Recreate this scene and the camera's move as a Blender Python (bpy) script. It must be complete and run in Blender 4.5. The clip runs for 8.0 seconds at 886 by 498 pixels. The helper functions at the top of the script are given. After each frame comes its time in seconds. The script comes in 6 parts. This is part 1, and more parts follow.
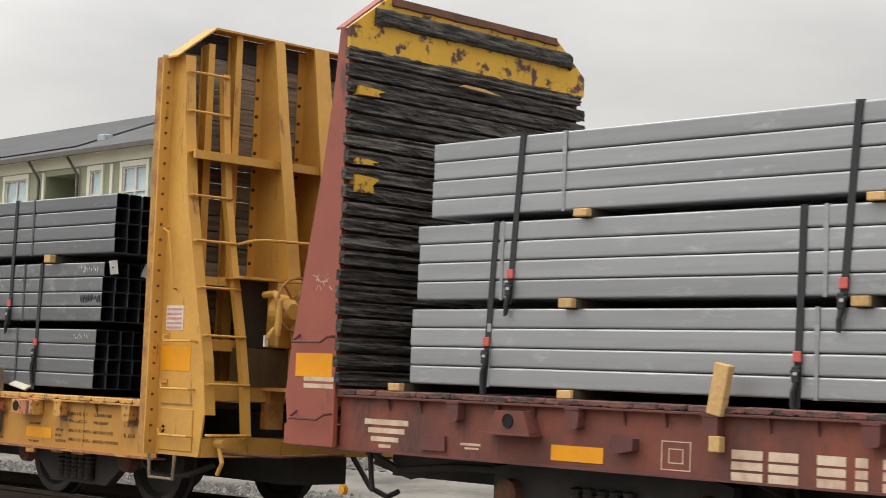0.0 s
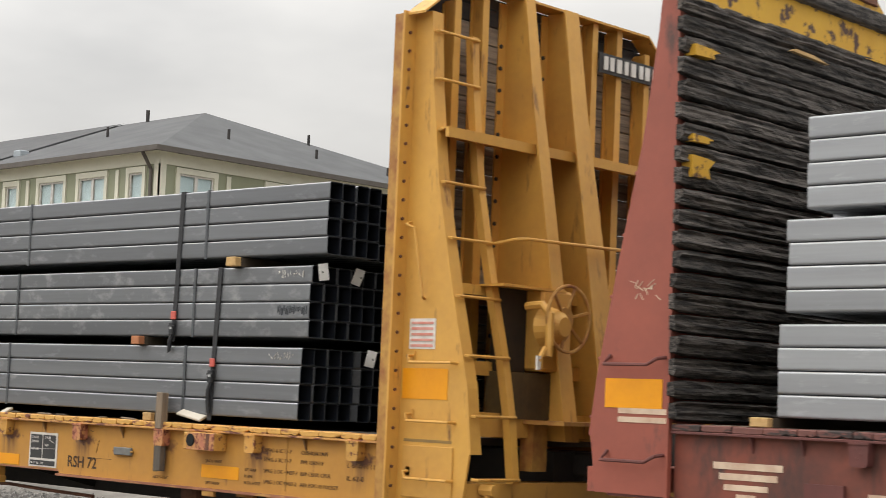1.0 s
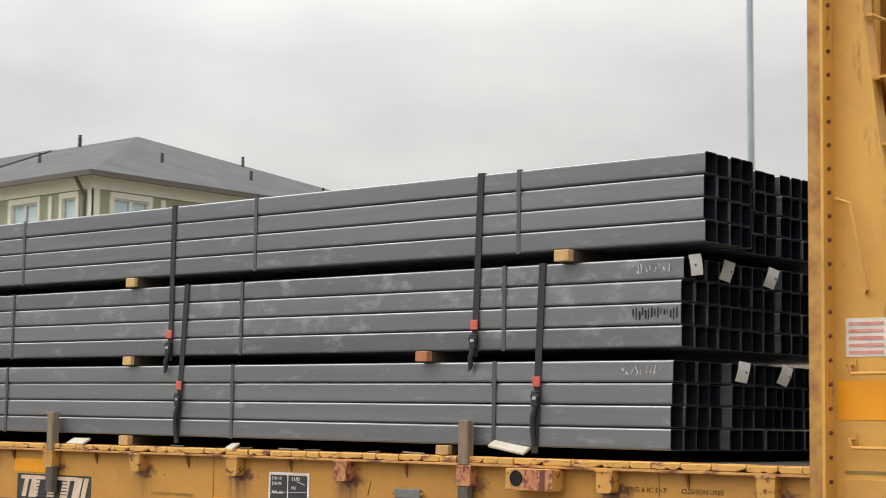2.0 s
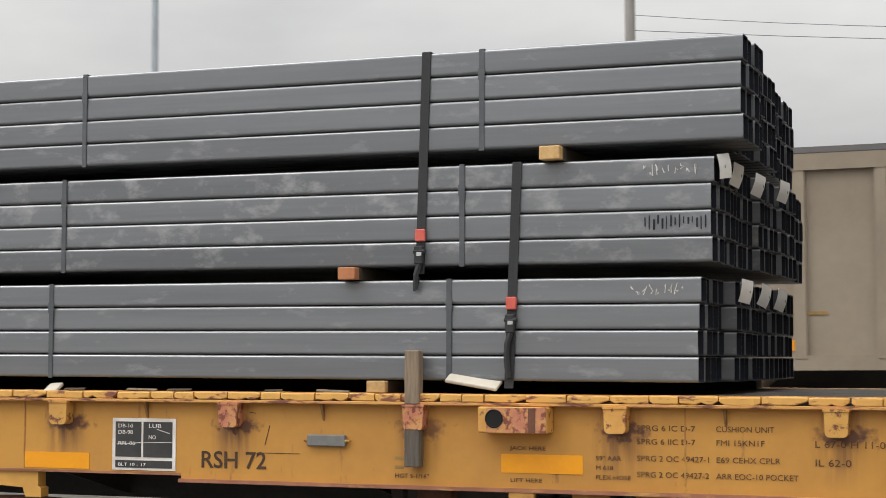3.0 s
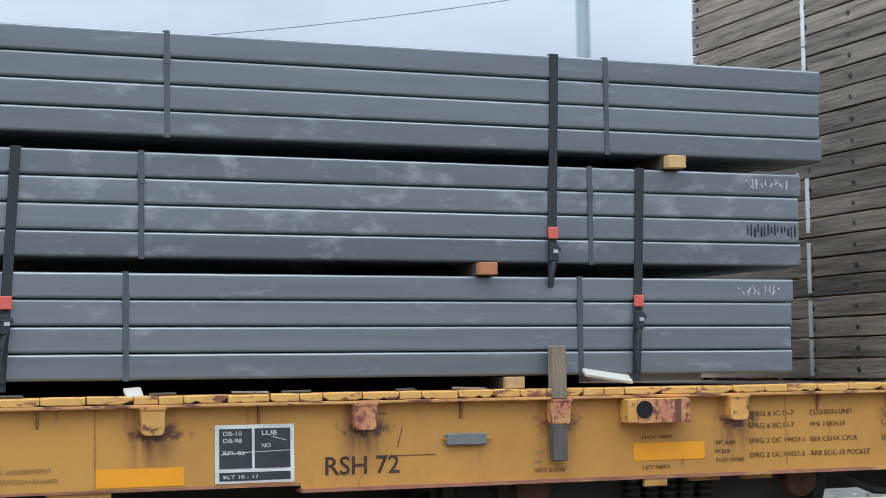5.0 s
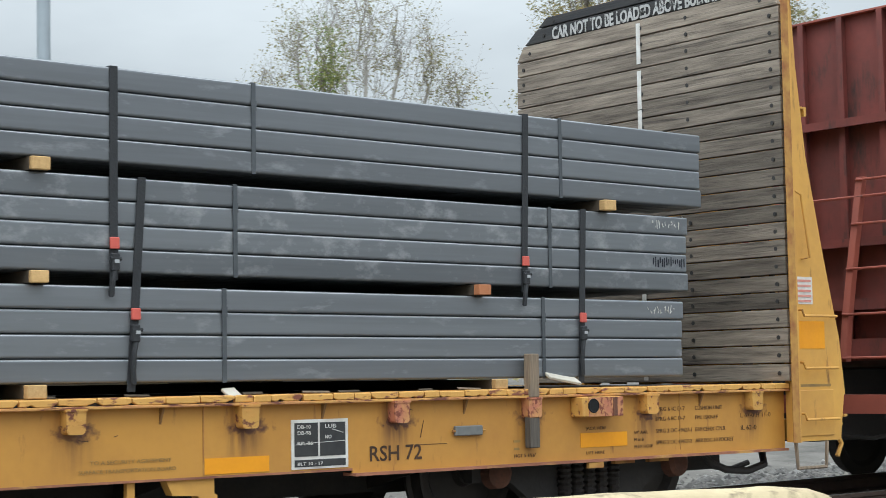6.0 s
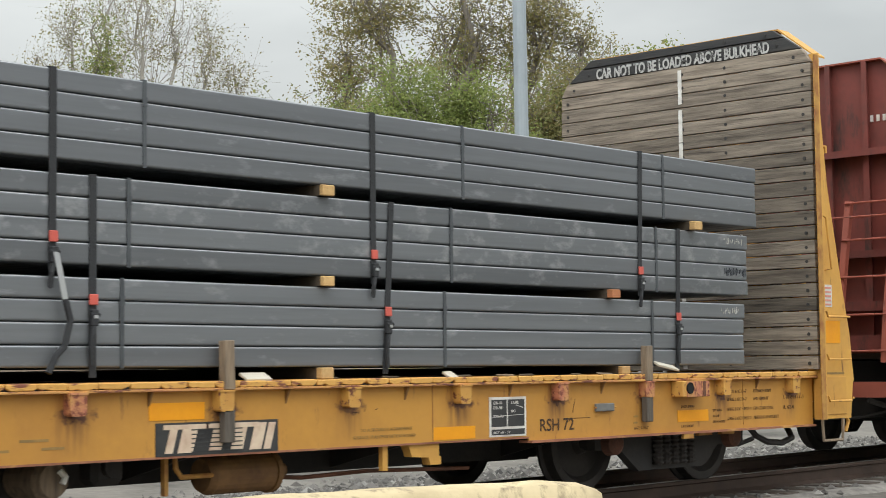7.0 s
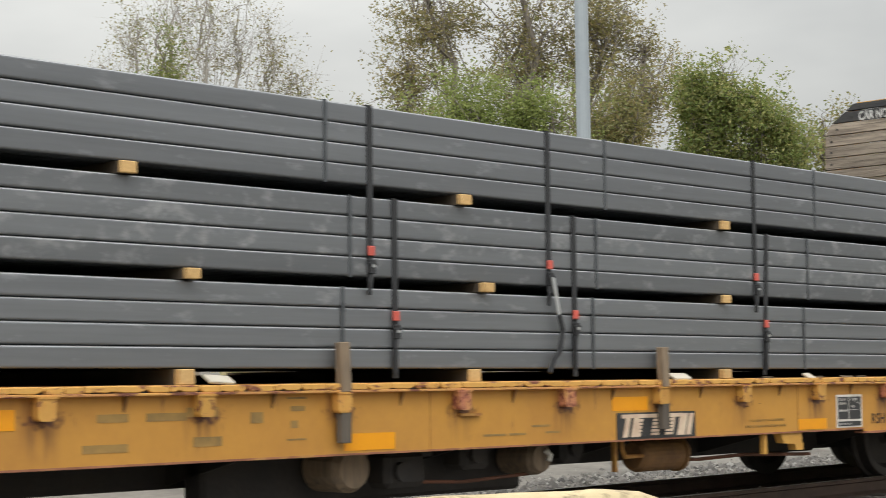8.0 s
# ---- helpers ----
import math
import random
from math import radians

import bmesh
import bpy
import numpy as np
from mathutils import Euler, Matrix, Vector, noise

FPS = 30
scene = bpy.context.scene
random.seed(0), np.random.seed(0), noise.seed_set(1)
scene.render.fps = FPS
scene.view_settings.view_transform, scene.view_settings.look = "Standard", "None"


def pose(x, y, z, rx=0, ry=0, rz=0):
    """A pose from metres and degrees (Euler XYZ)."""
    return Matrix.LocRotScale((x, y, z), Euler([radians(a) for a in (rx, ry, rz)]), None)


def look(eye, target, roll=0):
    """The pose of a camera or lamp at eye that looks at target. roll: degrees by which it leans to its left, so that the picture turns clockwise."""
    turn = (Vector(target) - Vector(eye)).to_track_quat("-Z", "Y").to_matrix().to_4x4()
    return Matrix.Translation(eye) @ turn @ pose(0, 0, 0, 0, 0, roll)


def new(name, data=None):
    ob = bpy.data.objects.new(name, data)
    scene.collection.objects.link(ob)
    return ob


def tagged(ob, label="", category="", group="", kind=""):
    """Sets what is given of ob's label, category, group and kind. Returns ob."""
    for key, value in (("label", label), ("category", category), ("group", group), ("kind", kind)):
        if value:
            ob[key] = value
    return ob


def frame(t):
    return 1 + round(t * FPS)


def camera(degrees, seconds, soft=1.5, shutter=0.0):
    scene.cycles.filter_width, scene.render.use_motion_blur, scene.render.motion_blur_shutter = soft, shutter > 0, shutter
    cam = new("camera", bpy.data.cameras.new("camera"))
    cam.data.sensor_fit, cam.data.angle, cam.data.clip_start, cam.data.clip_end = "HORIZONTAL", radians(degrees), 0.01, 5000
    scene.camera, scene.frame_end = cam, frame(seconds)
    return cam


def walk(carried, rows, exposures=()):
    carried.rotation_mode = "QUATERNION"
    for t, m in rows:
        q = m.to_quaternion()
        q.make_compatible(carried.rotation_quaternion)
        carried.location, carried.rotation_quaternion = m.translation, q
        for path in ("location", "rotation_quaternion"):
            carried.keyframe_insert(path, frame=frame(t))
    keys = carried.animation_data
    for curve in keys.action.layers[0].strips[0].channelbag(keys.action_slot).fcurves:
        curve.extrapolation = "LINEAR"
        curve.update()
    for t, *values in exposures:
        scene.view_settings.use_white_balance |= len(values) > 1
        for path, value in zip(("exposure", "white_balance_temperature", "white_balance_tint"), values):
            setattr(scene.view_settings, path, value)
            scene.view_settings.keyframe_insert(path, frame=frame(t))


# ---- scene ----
# ---------------------------------------------------------------- camera
cam = camera(29.0, 8.0, soft=0.3, shutter=0.15)
EYE = (0.0, 0.0, 1.157)
DECK = 1.023            # deck of the yellow car above the rails
FACE = 8.7375           # distance from the camera to the yellow car's side sill
SLOPE = 0.42            # the train dips this many degrees along its way

PAN = (                 # seconds, turn to the right, tilt up, lean
    (0.0, -45.924, 4.729, 1.948),
    (0.5, -44.263, 5.219, 2.681),
    (1.0, -43.237, 5.481, 2.098),
    (1.5, -43.529, 5.842, 1.143),
    (1.7, -43.409, 6.040, 1.018),
    (2.8, -25.484, 4.392, -0.230),
    (3.0, -21.241, 3.908, -0.301),
    (3.5, -13.241, 3.446, -0.754),
    (4.0, -4.288, 3.217, -1.284),
    (4.5, 8.032, 3.349, -1.609),
    (5.0, 21.023, 3.832, -1.197),
    (5.2, 25.580, 3.892, -1.027),
    (6.3, 42.405, 3.942, -1.216),
    (6.5, 44.187, 3.887, -1.095),
    (7.0, 46.492, 3.684, -0.918),
    (7.5, 47.337, 3.714, -0.718),
    (7.8, 46.382, 3.873, -0.590),
    (8.0, 44.416, 3.982, -0.823),
)


def aim(turn, tilt, lean):
    a, e = radians(turn), radians(tilt)
    way = Vector((math.sin(a) * math.cos(e), math.cos(a) * math.cos(e), math.sin(e)))
    return look(EYE, Vector(EYE) + way, lean)


walk(cam, [(t, aim(a, e, r)) for t, a, e, r in PAN],
     exposures=[(0.0, -0.08, 6900, 10), (0.6, -0.04, 6900, 10), (1.0, 0.0, 6900, 10), (1.7, 0.0, 6900, 10), (3.0, -0.01, 6750, 10), (4.06, 0.02, 6700, 10), (4.42, 0.0, 5480, 7),
                (5.2, 0.0, 5480, 4), (6.4, -0.05, 6250, 3), (7.0, -0.05, 6500, 5), (8.0, -0.07, 6750, 7)])


def passed(t):
    """How far along the train, from its own mark, the camera stands at t seconds."""
    u = (t - 4) / 4
    return ((-0.253825 * u + 0.085461) * u - 15.098049) * u + 1.699383


# ---------------------------------------------------------------- world and light
world = bpy.data.worlds.new("overcast_sky")
scene.world = world
world.use_nodes = True
wn, wl = world.node_tree.nodes, world.node_tree.links
wn.clear()
w_out = wn.new("ShaderNodeOutputWorld")
w_bg = wn.new("ShaderNodeBackground")
w_sky = wn.new("ShaderNodeTexSky")
w_sky.sky_type, w_sky.sun_disc = "NISHITA", False
w_sky.sun_elevation, w_sky.sun_rotation = radians(48.1), radians(229.8)
w_dim = wn.new("ShaderNodeVectorMath")
w_dim.operation = "SCALE"
w_dim.inputs[3].default_value = 0.045
w_co = wn.new("ShaderNodeTexCoord")
w_map = wn.new("ShaderNodeMapping")
w_map.inputs["Scale"].default_value = (1.0, 1.0, 2.6)
w_noise = wn.new("ShaderNodeTexNoise")
w_noise.inputs["Scale"].default_value, w_noise.inputs["Detail"].default_value = 3.2, 5
w_noise.inputs["Roughness"].default_value = 0.5
w_ramp = wn.new("ShaderNodeValToRGB")
w_ramp.color_ramp.elements[0].position, w_ramp.color_ramp.elements[0].color = 0.3, (0.49, 0.50, 0.515, 1)
w_ramp.color_ramp.elements[1].position, w_ramp.color_ramp.elements[1].color = 0.72, (0.76, 0.765, 0.77, 1)
w_mix = wn.new("ShaderNodeMix")
w_mix.data_type = "RGBA"
w_mix.inputs[0].default_value = 0.9
wl.new(w_sky.outputs[0], w_dim.inputs[0])
wl.new(w_co.outputs["Generated"], w_map.inputs[0])
wl.new(w_map.outputs[0], w_noise.inputs["Vector"])
wl.new(w_noise.outputs[0], w_ramp.inputs[0])
wl.new(w_dim.outputs[0], w_mix.inputs[6])
wl.new(w_ramp.outputs[0], w_mix.inputs[7])
w_sep = wn.new("ShaderNodeSeparateXYZ")
wl.new(w_co.outputs["Generated"], w_sep.inputs[0])
w_up = wn.new("ShaderNodeMapRange")       # an overcast sky is brightest overhead
w_up.inputs[1].default_value, w_up.inputs[2].default_value = 0.10, 0.9
w_up.inputs[3].default_value, w_up.inputs[4].default_value = 1.0, 3.2
wl.new(w_sep.outputs[2], w_up.inputs[0])
w_sun = wn.new("ShaderNodeVectorMath")    # and brighter round the veiled sun
w_sun.operation = "DOT_PRODUCT"
w_sun.inputs[1].default_value = (-0.510, -0.431, 0.745)
wl.new(w_co.outputs["Generated"], w_sun.inputs[0])
w_glow = wn.new("ShaderNodeMapRange")
w_glow.inputs[1].default_value, w_glow.inputs[2].default_value = 0.10, 0.95
w_glow.inputs[3].default_value, w_glow.inputs[4].default_value = 1.0, 1.65
wl.new(w_sun.outputs["Value"], w_glow.inputs[0])
w_all = wn.new("ShaderNodeMath")
w_all.operation = "MULTIPLY"
wl.new(w_up.outputs[0], w_all.inputs[0])
wl.new(w_glow.outputs[0], w_all.inputs[1])
wl.new(w_mix.outputs[2], w_bg.inputs[0])
wl.new(w_all.outputs[0], w_bg.inputs[1])
wl.new(w_bg.outputs[0], w_out.inputs[0])

sun = new("sun", bpy.data.lights.new("sun", "SUN"))
sun.data.energy, sun.data.angle, sun.data.color = 0.55, radians(25), (1.0, 0.97, 0.93)
sun.matrix_world = look((-26, -22, 38), (0, 0, 0))

# ---------------------------------------------------------------- materials


def shade(name, base, second, rough=0.6, metal=0.0, grain=30.0, patch=1.6, stretch=(1, 1, 1), mix=0.6, bump=0.25,
          wear=None, wear_low=0.6, wear_high=0.68, wear_stretch=(2.2, 2.2, 0.7), vary=0.0, patch_low=0.35, patch_high=0.7):
    """Base and second colour mixed in patches and grain, wear on top, fine relief."""
    m = bpy.data.materials.new(name)
    m.use_nodes = True
    nt = m.node_tree
    bsdf = nt.nodes["Principled BSDF"]
    co = nt.nodes.new("ShaderNodeTexCoord")
    mp = nt.nodes.new("ShaderNodeMapping")
    mp.inputs["Scale"].default_value = stretch
    nt.links.new(co.outputs["Object"], mp.inputs[0])
    info = nt.nodes.new("ShaderNodeObjectInfo")
    shift = nt.nodes.new("ShaderNodeVectorMath")
    shift.operation = "MULTIPLY_ADD"
    shift.inputs[1].default_value = (1, 1, 1)
    scaled = nt.nodes.new("ShaderNodeMath")
    scaled.operation, scaled.inputs[1].default_value = "MULTIPLY", 37.0
    nt.links.new(info.outputs["Random"], scaled.inputs[0])
    nt.links.new(mp.outputs[0], shift.inputs[0])
    nt.links.new(scaled.outputs[0], shift.inputs[2])
    n1 = nt.nodes.new("ShaderNodeTexNoise")
    n1.inputs["Scale"].default_value, n1.inputs["Detail"].default_value = patch, 6
    n2 = nt.nodes.new("ShaderNodeTexNoise")
    n2.inputs["Scale"].default_value, n2.inputs["Detail"].default_value = grain, 4
    for n in (n1, n2):
        nt.links.new(shift.outputs[0], n.inputs["Vector"])
    r1 = nt.nodes.new("ShaderNodeMapRange")
    r1.inputs[1].default_value, r1.inputs[2].default_value, r1.inputs[4].default_value = patch_low, patch_high, mix
    nt.links.new(n1.outputs[0], r1.inputs[0])
    add = nt.nodes.new("ShaderNodeMath")
    add.operation, add.use_clamp = "MULTIPLY_ADD", True
    centre = nt.nodes.new("ShaderNodeMath")
    centre.operation, centre.inputs[1].default_value = "SUBTRACT", 0.5
    nt.links.new(n2.outputs[0], centre.inputs[0])
    nt.links.new(centre.outputs[0], add.inputs[0])
    add.inputs[1].default_value = 0.9 * mix
    nt.links.new(r1.outputs[0], add.inputs[2])
    c1 = nt.nodes.new("ShaderNodeMix")
    c1.data_type = "RGBA"
    c1.inputs[6].default_value, c1.inputs[7].default_value = (*base, 1), (*second, 1)
    nt.links.new(add.outputs[0], c1.inputs[0])
    colour = c1.outputs[2]
    if wear:
        mp2 = nt.nodes.new("ShaderNodeMapping")
        mp2.inputs["Scale"].default_value = wear_stretch
        shift2 = nt.nodes.new("ShaderNodeVectorMath")
        shift2.operation = "ADD"
        nt.links.new(co.outputs["Object"], shift2.inputs[0])
        nt.links.new(scaled.outputs[0], shift2.inputs[1])
        nt.links.new(shift2.outputs[0], mp2.inputs[0])
        n3 = nt.nodes.new("ShaderNodeTexNoise")
        n3.inputs["Scale"].default_value, n3.inputs["Detail"].default_value = 2.0, 8
        n3.inputs["Roughness"].default_value = 0.65
        nt.links.new(mp2.outputs[0], n3.inputs["Vector"])
        r3 = nt.nodes.new("ShaderNodeMapRange")
        r3.inputs[1].default_value, r3.inputs[2].default_value = wear_low, wear_high
        nt.links.new(n3.outputs[0], r3.inputs[0])
        c2 = nt.nodes.new("ShaderNodeMix")
        c2.data_type = "RGBA"
        c2.inputs[7].default_value = (*wear, 1)
        nt.links.new(colour, c2.inputs[6])
        nt.links.new(r3.outputs[0], c2.inputs[0])
        colour = c2.outputs[2]
    if vary:
        hsv = nt.nodes.new("ShaderNodeHueSaturation")
        r4 = nt.nodes.new("ShaderNodeMapRange")
        r4.inputs[3].default_value, r4.inputs[4].default_value = 1 - vary, 1 + vary
        nt.links.new(info.outputs["Random"], r4.inputs[0])
        nt.links.new(r4.outputs[0], hsv.inputs["Value"])
        nt.links.new(colour, hsv.inputs["Color"])
        colour = hsv.outputs[0]
    nt.links.new(colour, bsdf.inputs["Base Color"])
    bsdf.inputs["Metallic"].default_value = metal
    r5 = nt.nodes.new("ShaderNodeMapRange")
    r5.inputs[3].default_value, r5.inputs[4].default_value = max(0.05, rough - 0.12), min(1, rough + 0.12)
    nt.links.new(n1.outputs[0], r5.inputs[0])
    nt.links.new(r5.outputs[0], bsdf.inputs["Roughness"])
    if bump:
        bp = nt.nodes.new("ShaderNodeBump")
        bp.inputs["Strength"].default_value, bp.inputs["Distance"].default_value = bump, 0.01
        nt.links.new(n2.outputs[0], bp.inputs["Height"])
        nt.links.new(bp.outputs[0], bsdf.inputs["Normal"])
    return m


YELLOW = shade("yellow_car_paint", (0.66, 0.355, 0.072), (0.50, 0.255, 0.058), 0.55, grain=16, patch=1.5, mix=0.75, bump=0.10,
               wear=(0.15, 0.06, 0.025), wear_low=0.60, wear_high=0.72, wear_stretch=(4.5, 4.5, 0.9))
def add_streaks(m, first, pitch, rust):
    """Rust that has run down from under each stake pocket."""
    nt = m.node_tree
    bsdf = nt.nodes["Principled BSDF"]
    old = bsdf.inputs["Base Color"].links[0].from_socket
    co = nt.nodes.new("ShaderNodeTexCoord")
    sep = nt.nodes.new("ShaderNodeSeparateXYZ")
    nt.links.new(co.outputs["Object"], sep.inputs[0])

    def math_node(op, x, y=None):
        n = nt.nodes.new("ShaderNodeMath")
        n.operation = op
        for i, v in enumerate((x, y)):
            if v is None:
                continue
            if isinstance(v, (int, float)):
                n.inputs[i].default_value = v
            else:
                nt.links.new(v, n.inputs[i])
        return n.outputs[0]

    def ranged(v, lo, hi):
        n = nt.nodes.new("ShaderNodeMapRange")
        n.inputs[1].default_value, n.inputs[2].default_value = lo, hi
        nt.links.new(v, n.inputs[0])
        return n.outputs[0]
    u = math_node("FRACT", math_node("ADD", math_node("DIVIDE", math_node("SUBTRACT", sep.outputs[0], first), pitch), 100.5))
    away = math_node("MULTIPLY", math_node("ABSOLUTE", math_node("SUBTRACT", u, 0.5)), pitch)
    mp = nt.nodes.new("ShaderNodeMapping")
    mp.inputs["Scale"].default_value = (14, 14, 1.3)
    nt.links.new(co.outputs["Object"], mp.inputs[0])
    ns = nt.nodes.new("ShaderNodeTexNoise")
    ns.inputs["Scale"].default_value, ns.inputs["Detail"].default_value = 1.6, 6
    nt.links.new(mp.outputs[0], ns.inputs["Vector"])
    blot = nt.nodes.new("ShaderNodeTexNoise")
    blot.inputs["Scale"].default_value = 1.1
    nt.links.new(co.outputs["Object"], blot.inputs["Vector"])
    near = ranged(away, 0.15, 0.04)
    mask = math_node("MULTIPLY", math_node("MULTIPLY", near, ranged(ns.outputs[0], 0.34, 0.60)), ranged(sep.outputs[2], -0.47, -0.20))
    mask = math_node("MULTIPLY", mask, ranged(blot.outputs[0], 0.28, 0.50))
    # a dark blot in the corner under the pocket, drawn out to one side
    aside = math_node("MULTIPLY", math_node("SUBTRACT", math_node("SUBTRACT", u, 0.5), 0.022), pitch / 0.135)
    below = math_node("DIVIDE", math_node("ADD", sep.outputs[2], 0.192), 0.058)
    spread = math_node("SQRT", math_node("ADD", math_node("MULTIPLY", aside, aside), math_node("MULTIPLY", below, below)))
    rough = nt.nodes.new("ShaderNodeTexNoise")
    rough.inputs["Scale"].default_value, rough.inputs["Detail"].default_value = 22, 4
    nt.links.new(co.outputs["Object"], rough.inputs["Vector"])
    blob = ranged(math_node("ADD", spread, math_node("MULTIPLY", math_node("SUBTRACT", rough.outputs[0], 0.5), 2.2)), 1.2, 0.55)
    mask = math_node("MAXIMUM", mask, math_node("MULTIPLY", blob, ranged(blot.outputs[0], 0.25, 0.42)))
    mix = nt.nodes.new("ShaderNodeMix")
    mix.data_type = "RGBA"
    mix.inputs[7].default_value = (*rust, 1)
    nt.links.new(mask, mix.inputs[0])
    nt.links.new(old, mix.inputs[6])
    nt.links.new(mix.outputs[2], bsdf.inputs["Base Color"])
    return m


YELLOW_SILL = add_streaks(shade("streaked_yellow_sill_paint", (0.545, 0.268, 0.048), (0.40, 0.182, 0.038), 0.55, grain=16, patch=1.5, mix=0.65, bump=0.10,
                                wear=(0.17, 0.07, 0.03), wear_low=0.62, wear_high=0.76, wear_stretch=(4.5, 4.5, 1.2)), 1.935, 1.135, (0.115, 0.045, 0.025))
YELLOW_EDGE = shade("worn_yellow_deck_edge", (0.66, 0.36, 0.09), (0.54, 0.28, 0.065), 0.6, grain=24, patch=3.0, mix=0.5, bump=0.2,
                    wear=(0.20, 0.065, 0.038), wear_low=0.545, wear_high=0.61, wear_stretch=(2.6, 6, 9))
YELLOW_DIRTY = shade("rusty_yellow_paint", (0.50, 0.27, 0.06), (0.26, 0.085, 0.03), 0.65, grain=22, patch=6, mix=0.9, bump=0.3)
POCKET = shade("stake_pocket_paint", (0.60, 0.33, 0.075), (0.52, 0.24, 0.06), 0.6, grain=14, patch=6.5, mix=0.8, bump=0.2,
               wear=(0.16, 0.05, 0.028), wear_low=0.56, wear_high=0.63, wear_stretch=(9, 9, 9), vary=0.12)
POCKET_RUST = shade("rusted_pocket_paint", (0.47, 0.17, 0.10), (0.58, 0.31, 0.10), 0.7, grain=26, patch=11, mix=0.9, bump=0.3,
                    wear=(0.20, 0.055, 0.035), wear_low=0.50, wear_high=0.58, wear_stretch=(13, 13, 11))
EDGE_RUST = shade("rust_stained_flange", (0.60, 0.32, 0.085), (0.46, 0.19, 0.085), 0.65, grain=24, patch=4, mix=0.9, bump=0.2,
                  wear=(0.16, 0.055, 0.035), wear_low=0.54, wear_high=0.62, wear_stretch=(2.4, 6, 12))
FLANGE = shade("pink_rusted_flange", (0.36, 0.15, 0.085), (0.21, 0.08, 0.05), 0.75, grain=22, patch=4, mix=0.9, bump=0.3,
               wear=(0.50, 0.27, 0.08), wear_low=0.56, wear_high=0.66, wear_stretch=(1.5, 5, 5))
RUSTY_TANK = shade("brown_grimed_yellow", (0.27, 0.14, 0.045), (0.10, 0.05, 0.025), 0.7, grain=18, patch=3, mix=0.8, bump=0.25)
# near-black that paints the shade of the gap behind the hand brake
VOID_DARK = shade("dark_void_fill", (0.020, 0.015, 0.011), (0.045, 0.030, 0.016), 0.7, grain=16, patch=4, mix=0.8, bump=0.2)
GRIME = shade("olive_grimed_paint", (0.125, 0.078, 0.026), (0.05, 0.033, 0.016), 0.75, grain=18, patch=3, mix=0.8, bump=0.25)
RUST = shade("rusted_steel", (0.17, 0.065, 0.035), (0.07, 0.035, 0.025), 0.8, grain=40, patch=4, mix=0.8, bump=0.4)
RED = shade("oxide_red_paint", (0.335, 0.088, 0.058), (0.23, 0.068, 0.05), 0.6, grain=20, patch=1.8, mix=0.6, bump=0.1,
            wear=(0.10, 0.05, 0.042), wear_low=0.58, wear_high=0.7, wear_stretch=(2.0, 2.0, 0.8))
RED_BACK = shade("maroon_sheet_paint", (0.20, 0.046, 0.036), (0.11, 0.034, 0.028), 0.65, grain=18, patch=1.6, mix=0.75, bump=0.15,
                 wear=(0.05, 0.028, 0.024), wear_low=0.56, wear_high=0.7, wear_stretch=(2.4, 2.4, 0.7))
RED_SILL = shade("grimy_red_sill_paint", (0.225, 0.060, 0.037), (0.085, 0.036, 0.030), 0.65, grain=16, patch=1.6, mix=0.85, bump=0.15,
                 wear=(0.055, 0.032, 0.028), wear_low=0.53, wear_high=0.7, wear_stretch=(2.4, 2.4, 0.8))
RED_EDGE = shade("chipped_red_deck_edge", (0.20, 0.075, 0.06), (0.10, 0.045, 0.04), 0.7, grain=24, patch=3, mix=0.7, bump=0.2,
                 wear=(0.04, 0.028, 0.026), wear_low=0.50, wear_high=0.56, wear_stretch=(3.0, 6, 12))
# near-black for the lashing hole discs; the shade inside is only colour
HOLE = shade("hole_shade", (0.006, 0.006, 0.006), (0.010, 0.009, 0.009), 0.95, mix=0.5, bump=0.0)
RED_DARK = shade("dirty_red_paint", (0.15, 0.045, 0.038), (0.08, 0.035, 0.032), 0.7, grain=20, patch=3, mix=0.7, bump=0.2)
TUBE = shade("dark_mill_steel", (0.196, 0.205, 0.220), (0.124, 0.130, 0.141), 0.40, 0.45, grain=14, patch=2.2, stretch=(0.12, 1.6, 3.0),
             mix=0.6, bump=0.04, wear=(0.30, 0.308, 0.322), wear_low=0.585, wear_high=0.76, wear_stretch=(1.5, 2.5, 4.5), vary=0.13)
TUBE_SCUFF = shade("scuffed_mill_steel", (0.191, 0.200, 0.214), (0.119, 0.125, 0.135), 0.40, 0.40, grain=14, patch=2.2, stretch=(0.12, 1.6, 3.0),
                   mix=0.6, bump=0.04, wear=(0.305, 0.31, 0.32), wear_low=0.53, wear_high=0.70, wear_stretch=(2.6, 3.0, 4.0), vary=0.13)
# end rims are coloured darker than the tube sides
TUBE_RIM = shade("dark_tube_rim", (0.050, 0.056, 0.068), (0.030, 0.034, 0.042), 0.55, 0.4, grain=30, patch=6, mix=0.6, bump=0.05)
TUBE_LIGHT = shade("grey_mill_steel", (0.35, 0.362, 0.38), (0.25, 0.258, 0.272), 0.42, 0.4, grain=14, patch=2.2, stretch=(0.12, 1.6, 3.0),
                   mix=0.65, bump=0.04, vary=0.10, wear=(0.43, 0.44, 0.455), wear_low=0.59, wear_high=0.72, wear_stretch=(1.3, 2.5, 5))
# paler steel that paints the sky's highlight on the upper tube corners
CORNER_GLINT = shade("tube_corner_glint", (0.40, 0.41, 0.425), (0.24, 0.247, 0.26), 0.45, 0.7, grain=10, patch=2, stretch=(0.4, 2, 2), mix=0.7, bump=0.0)
